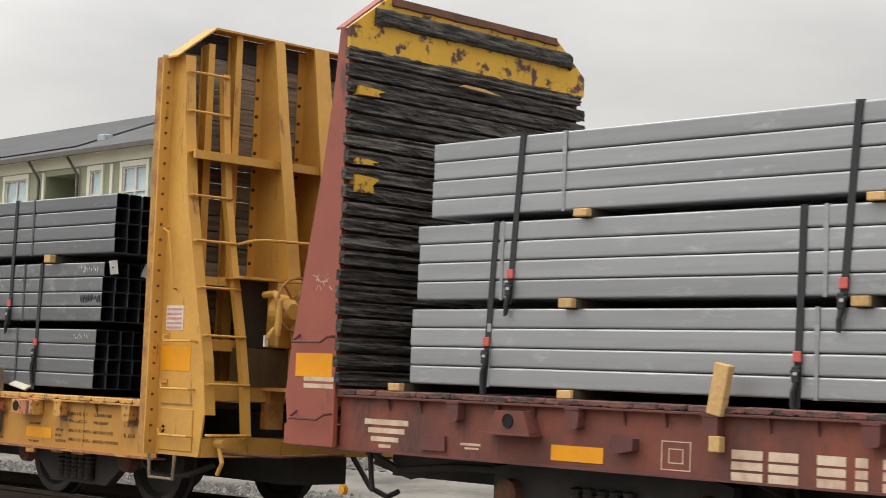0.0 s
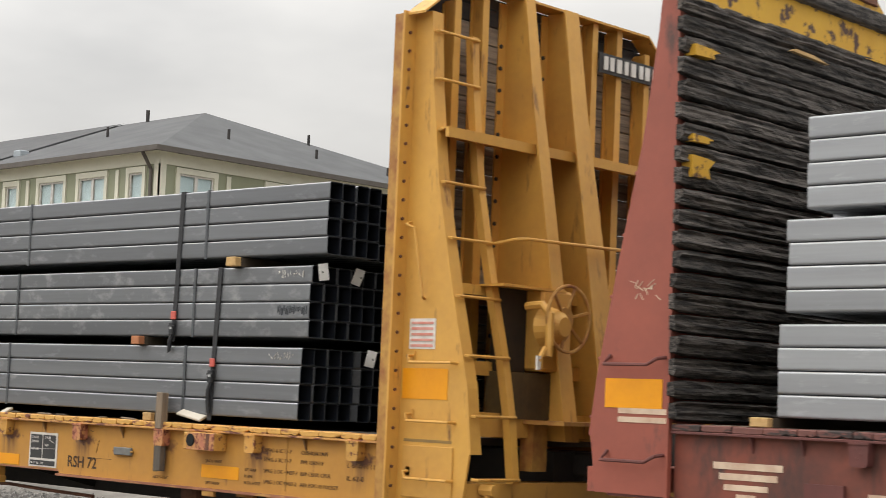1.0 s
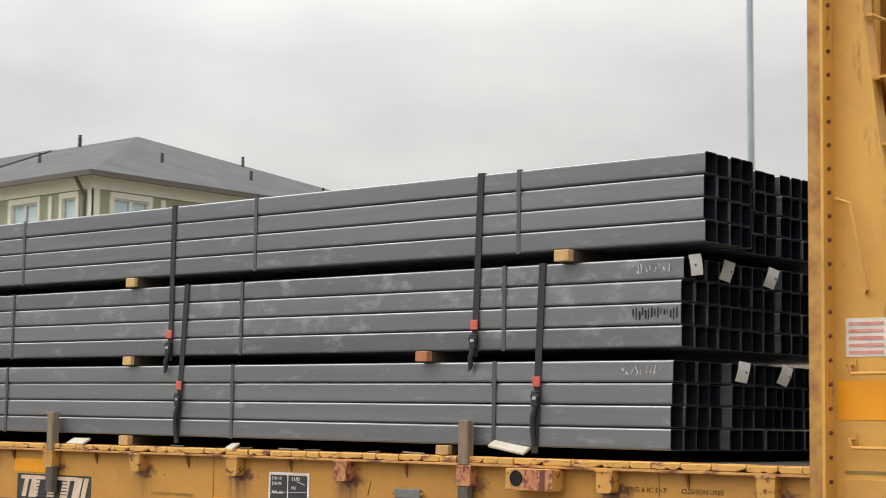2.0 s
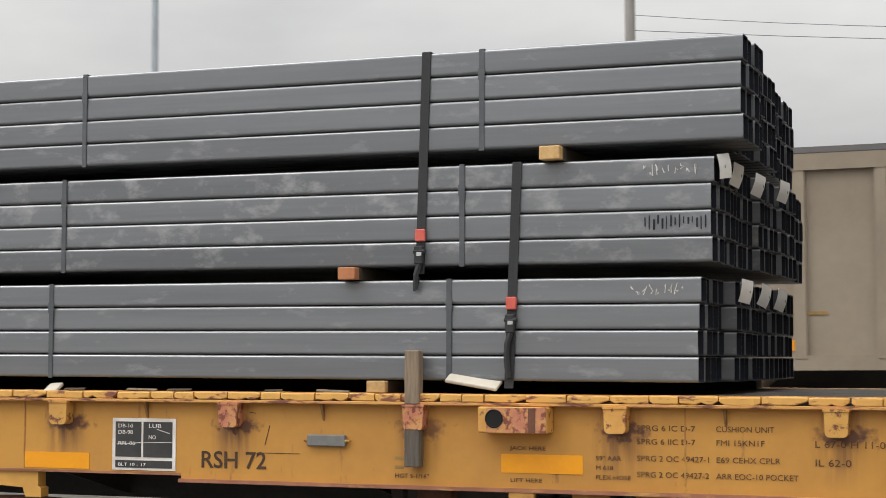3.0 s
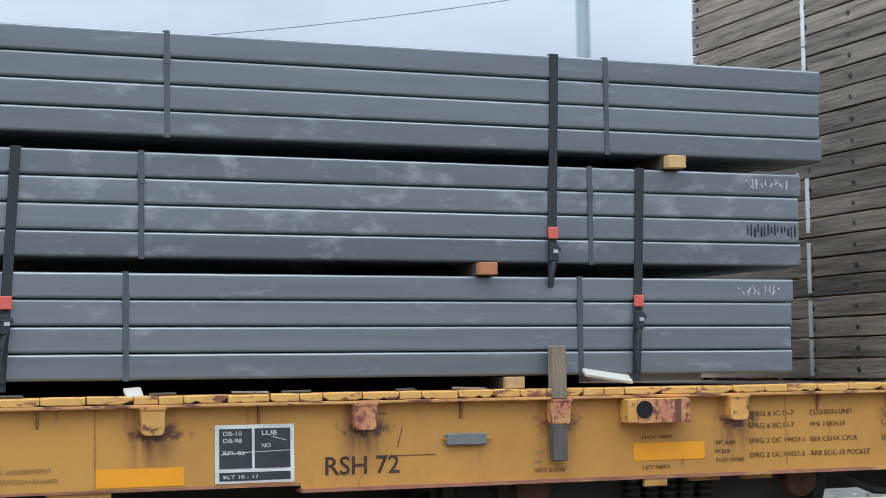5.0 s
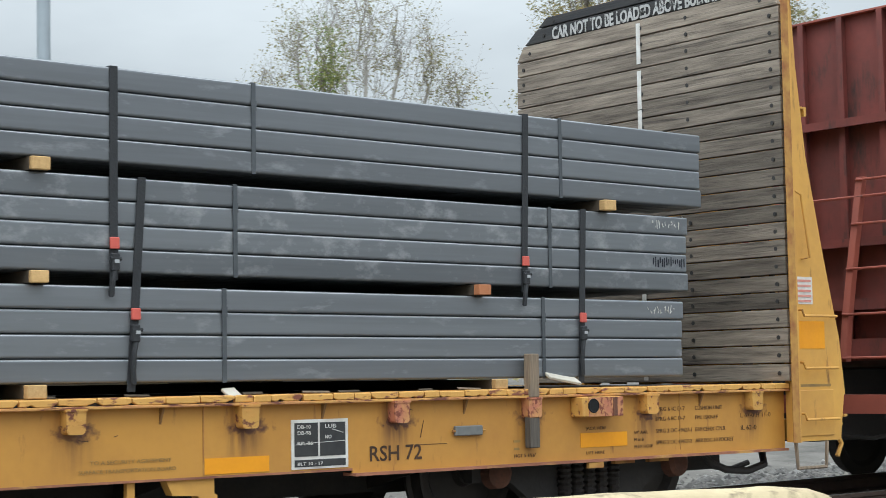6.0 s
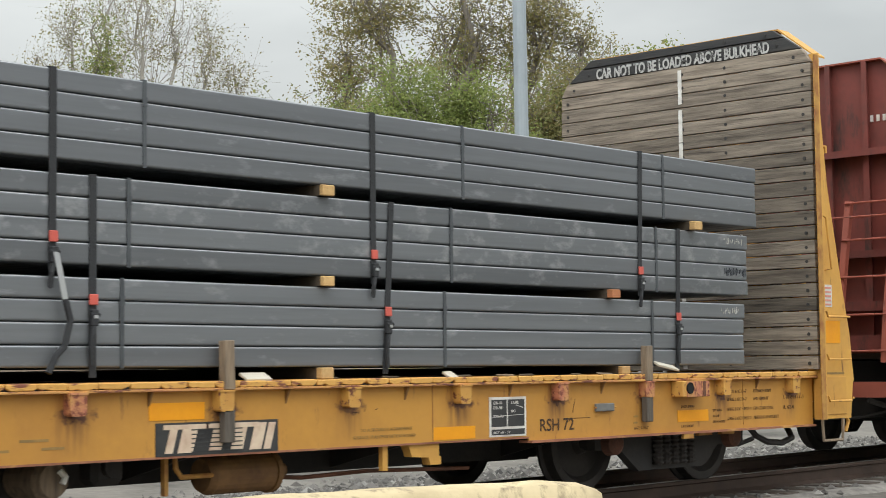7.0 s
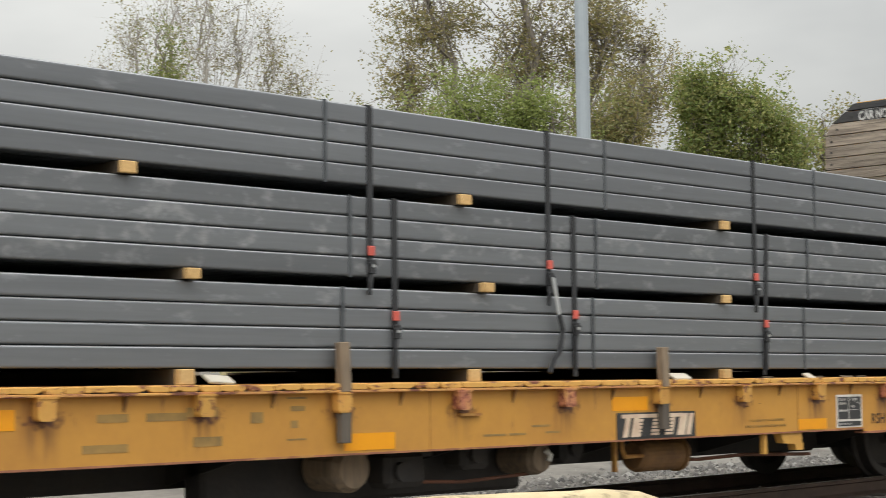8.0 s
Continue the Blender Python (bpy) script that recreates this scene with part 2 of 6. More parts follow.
# near-black puts the shade of the bores into colour; end streaks share it
TUBE_IN = shade("bore_shade_and_streak", (0.010, 0.014, 0.024), (0.006, 0.008, 0.014), 0.7, 0.2, grain=10, mix=0.4, bump=0.05)
PLANK = shade("weathered_grey_plank", (0.265, 0.22, 0.172), (0.095, 0.076, 0.060), 0.85, grain=9, patch=2.4, stretch=(6, 0.7, 9), mix=0.85,
              bump=0.6, vary=0.42, wear=(0.045, 0.036, 0.030), wear_low=0.56, wear_high=0.70, wear_stretch=(9, 0.55, 20))
PLANK_BLACK = shade("black_painted_plank", (0.030, 0.030, 0.032), (0.075, 0.068, 0.06), 0.75, grain=9, patch=2.4, stretch=(6, 0.7, 9), mix=0.5, bump=0.4)
PLANK_DARK = shade("charred_dark_plank", (0.105, 0.090, 0.080), (0.018, 0.016, 0.015), 0.9, grain=9, patch=3.6, stretch=(7, 1.1, 14), mix=1.0,
                   bump=1.0, vary=0.35, patch_low=0.4, patch_high=0.60, wear=(0.22, 0.195, 0.175), wear_low=0.575, wear_high=0.68, wear_stretch=(9, 1.3, 22))
PINE = shade("fresh_sawn_pine", (0.62, 0.40, 0.17), (0.45, 0.26, 0.10), 0.75, grain=10, patch=4, stretch=(8, 0.8, 8), mix=0.6, bump=0.2, vary=0.2)
OLDWOOD = shade("grey_weathered_stake", (0.27, 0.20, 0.135), (0.13, 0.10, 0.075), 0.85, grain=8, patch=4, stretch=(8, 8, 0.8), mix=0.8, bump=0.4, vary=0.15)
REDWOOD = shade("red_brown_sawn_end", (0.50, 0.20, 0.085), (0.33, 0.12, 0.055), 0.75, grain=12, patch=8, mix=0.7, bump=0.2)
DARKWOOD = shade("dark_weathered_timber", (0.125, 0.105, 0.085), (0.05, 0.042, 0.036), 0.85, grain=8, patch=5, stretch=(8, 8, 0.8), mix=0.8, bump=0.4)
# timber colour darkened for the shade between bundles; wood scraps use it too
SHADE_AND_SCRAP_WOOD = shade("shade_and_scrap_timber", (0.085, 0.062, 0.04), (0.05, 0.038, 0.027), 0.85, grain=10, patch=4, mix=0.6, bump=0.3)
PALE = shade("pale_split_board", (0.60, 0.55, 0.46), (0.42, 0.38, 0.31), 0.8, grain=10, patch=4, mix=0.5, bump=0.2)
STRAP = shade("black_webbing", (0.022, 0.023, 0.026), (0.036, 0.037, 0.04), 0.75, grain=60, patch=8, mix=0.5, bump=0.3)
BAND = shade("grey_steel_band", (0.085, 0.092, 0.102), (0.14, 0.15, 0.16), 0.45, 0.5, grain=20, patch=5, mix=0.5, bump=0.05)
BUCKLE = shade("red_orange_buckle", (0.62, 0.115, 0.085), (0.46, 0.075, 0.06), 0.5, grain=20, patch=8, mix=0.5, bump=0.05)
SILVER = shade("bright_ratchet_steel", (0.62, 0.63, 0.65), (0.45, 0.46, 0.48), 0.35, 0.7, grain=30, patch=5, mix=0.4, bump=0.05)
STICKER = shade("faded_red_print", (0.60, 0.22, 0.17), (0.70, 0.42, 0.36), 0.6, grain=30, patch=12, mix=0.6, bump=0.0)
TAG = shade("white_paper_tag", (0.78, 0.77, 0.74), (0.60, 0.59, 0.56), 0.8, grain=25, patch=6, mix=0.5, bump=0.1)
ORANGE = shade("orange_reflective_patch", (0.86, 0.35, 0.012), (0.74, 0.28, 0.01), 0.35, grain=40, patch=5, mix=0.5, bump=0.02)
WHITE = shade("worn_white_paint", (0.74, 0.72, 0.68), (0.50, 0.45, 0.40), 0.7, grain=22, patch=9, mix=0.7, bump=0.05)
WORN_WHITE = shade("broken_white_stencil", (0.52, 0.51, 0.49), (0.34, 0.33, 0.31), 0.75, grain=20, patch=8, mix=0.8, bump=0.05,
                   wear=(0.05, 0.047, 0.044), wear_low=0.55, wear_high=0.62, wear_stretch=(8, 8, 8))
CREAM = shade("cream_stencil_paint", (0.70, 0.56, 0.42), (0.45, 0.27, 0.19), 0.7, grain=26, patch=6, mix=0.75, bump=0.05)
BLACK = shade("black_decal", (0.028, 0.028, 0.03), (0.06, 0.058, 0.055), 0.6, grain=20, patch=5, mix=0.6, bump=0.05)
INK = shade("dark_brown_stencil", (0.040, 0.019, 0.010), (0.085, 0.042, 0.018), 0.7, grain=30, patch=6, mix=0.7, bump=0.0)
STENCIL = shade("worn_brown_stencil", (0.075, 0.038, 0.016), (0.15, 0.076, 0.026), 0.7, grain=30, patch=6, mix=0.8, bump=0.0)
FADED = shade("faded_stencil", (0.22, 0.14, 0.05), (0.42, 0.25, 0.07), 0.7, grain=30, patch=6, mix=0.7, bump=0.0)
GREYBOX = shade("grey_painted_plate", (0.19, 0.19, 0.18), (0.10, 0.10, 0.10), 0.6, grain=20, patch=8, mix=0.6, bump=0.15)
SOOT = shade("grimy_black_steel", (0.028, 0.026, 0.026), (0.055, 0.047, 0.042), 0.75, grain=25, patch=3, mix=0.7, bump=0.3)
WHEEL = shade("dark_wheel_steel", (0.060, 0.052, 0.048), (0.03, 0.028, 0.027), 0.6, 0.4, grain=25, patch=4, mix=0.6, bump=0.15)
TREAD = shade("polished_tread", (0.32, 0.30, 0.28), (0.2, 0.18, 0.17), 0.35, 0.9, grain=25, patch=4, mix=0.4, bump=0.05)
DECKING = shade("dirty_deck_boards", (0.10, 0.085, 0.07), (0.05, 0.043, 0.037), 0.85, grain=12, patch=3, mix=0.7, bump=0.4)
CONCRETE = shade("buff_concrete", (0.60, 0.49, 0.30), (0.38, 0.30, 0.18), 0.85, grain=22, patch=2.2, mix=0.7, bump=0.35,
                 wear=(0.17, 0.13, 0.085), wear_low=0.545, wear_high=0.70, wear_stretch=(4.5, 4.5, 2.2))
BALLAST = shade("grey_ballast", (0.25, 0.232, 0.21), (0.10, 0.092, 0.084), 0.9, grain=16, patch=9, mix=0.8, bump=0.9)
GROUND = shade("dirt_and_gravel", (0.185, 0.168, 0.146), (0.065, 0.059, 0.050), 0.95, grain=9, patch=0.8, mix=1.0, bump=0.6)
TIE = shade("creosoted_sleeper", (0.085, 0.066, 0.052), (0.04, 0.032, 0.028), 0.9, grain=9, patch=4, stretch=(6, 0.8, 6), mix=0.8, bump=0.5, vary=0.2)
RAIL = shade("rail_brown_steel", (0.085, 0.055, 0.042), (0.045, 0.034, 0.03), 0.7, 0.4, grain=20, patch=3, mix=0.6, bump=0.1)
SIDING = shade("sage_green_siding", (0.30, 0.315, 0.215), (0.25, 0.265, 0.18), 0.75, grain=8, patch=0.7, mix=0.5, bump=0.1)
TRIM = shade("cream_trim", (0.72, 0.70, 0.58), (0.62, 0.60, 0.49), 0.65, grain=8, patch=1, mix=0.5, bump=0.05)
SHINGLE = shade("grey_roof_shingle", (0.085, 0.088, 0.092), (0.058, 0.06, 0.065), 0.9, grain=9, patch=0.8, mix=0.6, bump=0.4)
SHINGLE_DARK = shade("dark_roof_shingle", (0.070, 0.072, 0.076), (0.05, 0.052, 0.056), 0.9, grain=9, patch=0.8, mix=0.6, bump=0.4)
GUTTER = shade("dark_brown_gutter", (0.10, 0.085, 0.072), (0.07, 0.06, 0.05), 0.5, grain=10, patch=2, mix=0.5, bump=0.05)
BLIND = shade("pale_window_blind", (0.82, 0.85, 0.83), (0.70, 0.74, 0.73), 0.7, grain=3, patch=1, mix=0.5, bump=0.0)
GALV = shade("galvanised_pole", (0.36, 0.40, 0.43), (0.27, 0.305, 0.335), 0.5, 0.3, grain=15, patch=2, mix=0.5, bump=0.05)
UTILITY = shade("weathered_utility_pole", (0.30, 0.285, 0.27), (0.19, 0.18, 0.17), 0.9, grain=8, patch=2, stretch=(4, 4, 0.5), mix=0.7, bump=0.3)
HOPPER = shade("dull_tan_hopper_paint", (0.285, 0.235, 0.175), (0.20, 0.16, 0.12), 0.65, grain=8, patch=0.8, mix=0.7, bump=0.08)
BARK_PALE = shade("pale_grey_twigs", (0.44, 0.41, 0.37), (0.30, 0.28, 0.25), 0.95, grain=10, patch=3, mix=0.8, bump=0.3)
BARK = shade("grey_brown_bark", (0.26, 0.23, 0.20), (0.15, 0.13, 0.11), 0.95, grain=10, patch=3, mix=0.8, bump=0.6)


def leaf_material(name, colours):
    m = bpy.data.materials.new(name)
    m.use_nodes = True
    nt = m.node_tree
    bsdf = nt.nodes["Principled BSDF"]
    geo = nt.nodes.new("ShaderNodeNewGeometry")
    ramp = nt.nodes.new("ShaderNodeValToRGB")
    ramp.color_ramp.interpolation = "LINEAR"
    for i, c in enumerate(colours):
        at = i / (len(colours) - 1)
        e = ramp.color_ramp.elements[i] if i < 2 else ramp.color_ramp.elements.new(at)
        e.position, e.color = at, (*c, 1)
    nt.links.new(geo.outputs["Random Per Island"], ramp.inputs[0])
    nt.links.new(ramp.outputs[0], bsdf.inputs["Base Color"])
    bsdf.inputs["Roughness"].default_value = 0.6
    soft = nt.nodes.new("ShaderNodeBsdfTranslucent")
    nt.links.new(ramp.outputs[0], soft.inputs[0])
    both = nt.nodes.new("ShaderNodeMixShader")
    both.inputs[0].default_value = 0.5
    nt.links.new(bsdf.outputs[0], both.inputs[1])
    nt.links.new(soft.outputs[0], both.inputs[2])
    nt.links.new(both.outputs[0], nt.nodes["Material Output"].inputs[0])
    return m


LEAF_BROWN = leaf_material("autumn_leaves", [(0.176, 0.169, 0.068), (0.365, 0.29, 0.135), (0.23, 0.243, 0.088), (0.486, 0.405, 0.216)])
LEAF_BARE = leaf_material("last_brown_leaves", [(0.25, 0.2, 0.1), (0.35, 0.3, 0.138), (0.25, 0.263, 0.094), (0.425, 0.362, 0.2)])
LEAF_MIX = leaf_material("mixed_autumn_leaves", [(0.161, 0.207, 0.069), (0.345, 0.287, 0.127), (0.218, 0.241, 0.086), (0.31, 0.23, 0.103)])
LEAF_GREEN = leaf_material("green_leaves", [(0.163, 0.219, 0.062), (0.275, 0.331, 0.094), (0.338, 0.369, 0.125), (0.2, 0.25, 0.075)])
LEAF_YELLOW = leaf_material("yellow_green_leaves", [(0.264, 0.324, 0.09), (0.18, 0.24, 0.072), (0.408, 0.384, 0.144), (0.144, 0.18, 0.06)])
PEBBLE = leaf_material("pale_and_dark_stones", [(0.07, 0.066, 0.062), (0.30, 0.28, 0.26), (0.14, 0.13, 0.12), (0.50, 0.48, 0.45)])
WIRE = shade("weathered_wire", (0.20, 0.205, 0.21), (0.14, 0.145, 0.15), 0.6, 0.3, grain=10, mix=0.5, bump=0.0)

GLASS = bpy.data.materials.new("window_glass")
GLASS.use_nodes = True
g_bsdf = GLASS.node_tree.nodes["Principled BSDF"]
g_bsdf.inputs["Base Color"].default_value = (0.8, 0.88, 0.9, 1)
g_bsdf.inputs["Roughness"].default_value = 0.05
g_bsdf.inputs["Transmission Weight"].default_value = 1.0
g_bsdf.inputs["IOR"].default_value = 1.2

# ---------------------------------------------------------------- mesh helpers


def box(bm, x0, x1, y0, y1, z0, z1, bevel=0.0):
    vs = [bm.verts.new((x, y, z)) for x in (x0, x1) for y in (y0, y1) for z in (z0, z1)]
    fs = [bm.faces.new([vs[i] for i in q]) for q in
          ((0, 1, 3, 2), (4, 6, 7, 5), (0, 4, 5, 1), (2, 3, 7, 6), (0, 2, 6, 4), (1, 5, 7, 3))]
    if bevel:
        bmesh.ops.bevel(bm, geom=list({e for f in fs for e in f.edges}), offset=bevel, segments=1, affect="EDGES")
    return bm


def boxed(*args, **kw):
    return box(bmesh.new(), *args, **kw)


def prism(bm, outline, depth, place):
    """A plate: outline in its plane, pushed by depth; place maps (u, v, w) to a point."""
    a = [bm.verts.new(place(u, v, 0)) for u, v in outline]
    b = [bm.verts.new(place(u, v, depth)) for u, v in outline]
    bm.faces.new(a)
    bm.faces.new(b[::-1])
    for i in range(len(a)):
        j = (i + 1) % len(a)
        bm.faces.new((a[j], a[i], b[i], b[j]))
    bmesh.ops.recalc_face_normals(bm, faces=bm.faces[:])
    return bm


def side_plate(bm, outline, y0, y1):
    return prism(bm, outline, y1 - y0, lambda u, v, w: (u, y0 + w, v))


def end_plate(bm, outline, x0, x1):
    return prism(bm, outline, x1 - x0, lambda u, v, w: (x0 + w, u, v))


def rod(bm, a, b, r, r2=None, seg=8):
    """A round bar from a to b."""
    a, b = Vector(a), Vector(b)
    axis = (b - a).normalized()
    p = axis.orthogonal().normalized()
    q = axis.cross(p)
    r2 = r if r2 is None else r2
    rings = []
    for c, rad in ((a, r), (b, r2)):
        rings.append([bm.verts.new(c + (p * math.cos(k * math.tau / seg) + q * math.sin(k * math.tau / seg)) * rad) for k in range(seg)])
    for k in range(seg):
        j = (k + 1) % seg
        bm.faces.new((rings[0][k], rings[0][j], rings[1][j], rings[1][k]))
    bm.faces.new(rings[0][::-1])
    bm.faces.new(rings[1])
    return bm


def bent_rod(points, r, seg=7):
    """One bar swept along a bent line."""
    bm = bmesh.new()
    pts = [Vector(p) for p in points]
    rings, side = [], None
    for i, p in enumerate(pts):
        way = (pts[min(i + 1, len(pts) - 1)] - pts[max(i - 1, 0)]).normalized()
        side = way.orthogonal().normalized() if side is None else (side - way * side.dot(way)).normalized()
        q = way.cross(side)
        rings.append([bm.verts.new(p + (side * math.cos(k * math.tau / seg) + q * math.sin(k * math.tau / seg)) * r) for k in range(seg)])
    for a, b in zip(rings, rings[1:]):
        for k in range(seg):
            j = (k + 1) % seg
            bm.faces.new((a[k], a[j], b[j], b[k]))
    bm.faces.new(rings[0][::-1])
    bm.faces.new(rings[-1])
    return bm


def ribbon(sections):
    """A bar of rectangular section through the given corner quads."""
    bm = bmesh.new()
    rings = [[bm.verts.new(p) for p in quad] for quad in sections]
    for a, b in zip(rings, rings[1:]):
        for k in range(4):
            j = (k + 1) % 4
            bm.faces.new((a[k], a[j], b[j], b[k]))
    bm.faces.new(rings[0][::-1])
    bm.faces.new(rings[-1])
    bmesh.ops.recalc_face_normals(bm, faces=bm.faces[:])
    return bm


def lathe(bm, profile, centre, seg=28):
    """Turned about the y axis: profile of (radius, y)."""
    cx, cy, cz = centre
    rings = []
    for r, y in profile:
        if r < 1e-6:
            rings.append([bm.verts.new((cx, cy + y, cz))])
        else:
            rings.append([bm.verts.new((cx + r * math.cos(k * math.tau / seg), cy + y, cz + r * math.sin(k * math.tau / seg))) for k in range(seg)])
    for a, b in zip(rings, rings[1:]):
        for k in range(seg):
            j = (k + 1) % seg
            q = [a[k % len(a)], a[j % len(a)], b[j % len(b)], b[k % len(b)]]
            q = [v for i, v in enumerate(q) if v not in q[:i]]
            if len(q) > 2:
                bm.faces.new(q)
    bmesh.ops.recalc_face_normals(bm, faces=bm.faces[:])
    return bm


def mesh_of(name, bm, material, smooth=False):
    me = bpy.data.meshes.new(name)
    bm.to_mesh(me)
    bm.free()
    me.materials.append(material)
    if smooth:
        me.shade_smooth()
    return me


def part(name, bm, material, parent, label="", smooth=False):
    """One mesh object under a thing or a part, in the thing's space."""
    ob = new(name, mesh_of(name, bm, material, smooth))
    ob.parent = parent
    if label:
        ob["label"] = label
    return ob


def piece(name, me, parent, at, turn=(0, 0, 0)):
    """An object on shared mesh data, under its thing."""
    ob = new(name, me)
    ob.parent = parent
    ob.matrix_basis = pose(*at, *turn)
    return ob


def text_mesh(name, text, size, bold):
    cu = bpy.data.curves.new(name, "FONT")
    cu.body, cu.size, cu.extrude, cu.offset = text, size, 0.0008, bold * size
    cu.resolution_u = 3
    tmp = bpy.data.objects.new(name, cu)
    scene.collection.objects.link(tmp)
    bpy.context.view_layer.update()
    me = bpy.data.meshes.new_from_object(tmp.evaluated_get(bpy.context.evaluated_depsgraph_get()))
    bpy.data.objects.remove(tmp)
    bpy.data.curves.remove(cu)
    me.name = name
    return me


def right_end(me):
    return max(v.co.x for v in me.vertices)


def letters(name, text, size, material, parent, at, facing="side", width=None, label="", bold=0.0):
    """Flat lettering in the built-in font, a mesh for each word, with its left foot at the place given."""
    stretch = width / right_end(text_mesh(name, text, size, bold)) if width else 1.0
    said = ""
    for word in text.split():
        said = (said + " " + word).strip()
        me = text_mesh(name, word, size, bold)
        start = right_end(text_mesh(name, said, size, bold)) - right_end(me)
        for v in me.vertices:
            v.co.x = (v.co.x + start) * stretch
        me.materials.clear()
        me.materials.append(material)
        ob = new(name, me)
        ob.parent = parent
        ob.matrix_basis = pose(*at, 90, 0, 0 if facing == "side" else -90)
        if label:
            ob["label"] = label


TRAIN = []


def riding(name, X, Y, Z, label, category, group="", pitch=0.0):
    """An Empty for a thing that rides on the train, at its place along it."""
    ob = tagged(new(name), label, category, group)
    ob.empty_display_size = 0.2
    TRAIN.append((ob, X, Y, Z, pitch))
    ob.matrix_basis = train_pose(X, Y, Z, 0.0, pitch)
    return ob


def train_pose(X, Y, Z, t, pitch=0.0):
    return pose(X - passed(t), FACE + Y, DECK + Z - X * math.tan(radians(SLOPE)), 0, SLOPE + pitch, 0)


LOAD_PITCH = 0.20       # the dark steel lies this many degrees steeper than the deck


def lift(X):
    return (1.0 - X) * math.tan(radians(LOAD_PITCH)) if X < 6 else 0.0


def standing(name, x, y, z, label, category, group=""):
    ob = tagged(new(name), label, category, group)
    ob.empty_display_size = 0.2
    ob.matrix_basis = pose(x, y, z)
    return ob


# ---------------------------------------------------------------- ground and track


def build_ground():
    bm = bmesh.new()
    xs = [-3000, -400, -120, -60, -30, -15, 0, 15, 30, 60, 120, 400, 3000]
    ys = [-3000, -300, -60, -10, 0, 4, 7.2, 8.3, 8.9, 11.5, 12.1, 13.4, 16, 18.4, 19, 25, 26, 40, 80, 200, 600, 3000]

    def height(y):
        if 8.9 <= y <= 11.5 or 19 <= y <= 25:
            return -0.19
        if 8.3 <= y <= 12.1 or 18.4 <= y <= 26:
            return -0.24
        return -0.42
    grid = [[bm.verts.new((x, y, height(y))) for x in xs] for y in ys]
    for a, b in zip(grid, grid[1:]):
        for i in range(len(xs) - 1):
            bm.faces.new((a[i], a[i + 1], b[i + 1], b[i]))
    ob = new("ground", mesh_of("ground", bm, GROUND, True))
    tagged(ob, "pale gravelly dirt ground beside the railway", "ground", kind="structure")

    for name, y0, y1, x0, x1 in (("ballast_bed", 8.0, 12.6, -60, 70), ("ballast_bed", 18.2, 26.2, -60, 40)):
        bm = bmesh.new()
        rows = [(y0, -0.41), (y0 + 0.75, -0.17), (y1 - 0.75, -0.17), (y1, -0.41)]
        n = 60
        gr = []
        for k, (y, z) in enumerate(rows):
            gr.append([bm.verts.new((x0 + (x1 - x0) * i / n, y + 0.08 * math.sin(i * 1.7 + k), z)) for i in range(n + 1)])
        for a, b in zip(gr, gr[1:]):
            for i in range(n):
                bm.faces.new((a[i], a[i + 1], b[i + 1], b[i]))
        tagged(new(name, mesh_of(name, bm, BALLAST, True)), "bed of grey crushed stone under the rails", "ballast", kind="structure")


def stone_scatter():
    """Loose stones lying on the ballast and beside it."""
    rnd = random.Random(4)
    verts, faces = [], []

    def stone(x, y, z, r):
        base = len(verts)
        sx, sy, sz = r * rnd.uniform(0.7, 1.3), r * rnd.uniform(0.7, 1.2), r * rnd.uniform(0.5, 0.9)
        a = rnd.uniform(0, 6.28)
        ca, sa = math.cos(a), math.sin(a)
        for px, py, pz in ((1, 0, 0), (-1, 0.1, 0), (0, 1, 0.1), (0.1, -1, 0), (0, 0, 1), (0, 0, -0.6)):
            qx, qy = px * sx + rnd.uniform(-.2, .2) * r, py * sy + rnd.uniform(-.2, .2) * r
            verts.append((x + qx * ca - qy * sa, y + qx * sa + qy * ca, z + pz * sz))
        for f in ((0, 2, 4), (2, 1, 4), (1, 3, 4), (3, 0, 4), (2, 0, 5), (1, 2, 5), (3, 1, 5), (0, 3, 5)):
            faces.append(tuple(base + i for i in f))
    for _ in range(9000):
        x, y = rnd.uniform(-24, 30), rnd.uniform(7.6, 14.5)
        z = -0.17 if 8.75 < y < 11.85 else (-0.41 if not 8.0 < y < 12.6 else (-0.41 + 0.32 * (min(y - 8.0, 12.6 - y))))
        if abs(y - 9.44) < 0.12 or abs(y - 10.94) < 0.12:
            continue
        stone(x, y, z, rnd.uniform(0.025, 0.06))
    for _ in range(6000):
        stone(rnd.uniform(-30, 34), rnd.uniform(12.6, 19), -0.42, rnd.uniform(0.03, 0.10))
    for _ in range(26000):
        stone(rnd.uniform(-32, -4), rnd.uniform(12.2, 19), -0.415, rnd.uniform(0.02, 0.062))
    for _ in range(22000):
        stone(rnd.uniform(-34, -8), rnd.uniform(18.9, 25.6), -0.175, rnd.uniform(0.025, 0.075))
    for _ in range(16000):
        stone(rnd.uniform(-46, -16), rnd.uniform(25.6, 36), -0.42, rnd.uniform(0.04, 0.11))
    for _ in range(12000):
        stone(rnd.uniform(4, 34), rnd.uniform(11.8, 19), -0.415, rnd.uniform(0.02, 0.06))
    me = bpy.data.meshes.new("loose_ballast_stones")
    me.from_pydata(verts, [], faces)
    me.materials.append(PEBBLE)
    tagged(new("loose_ballast_stones", me), "loose grey crushed stones on and beside the track bed", "stones", kind="stuff")


def rail_mesh(length):
    bm = bmesh.new()
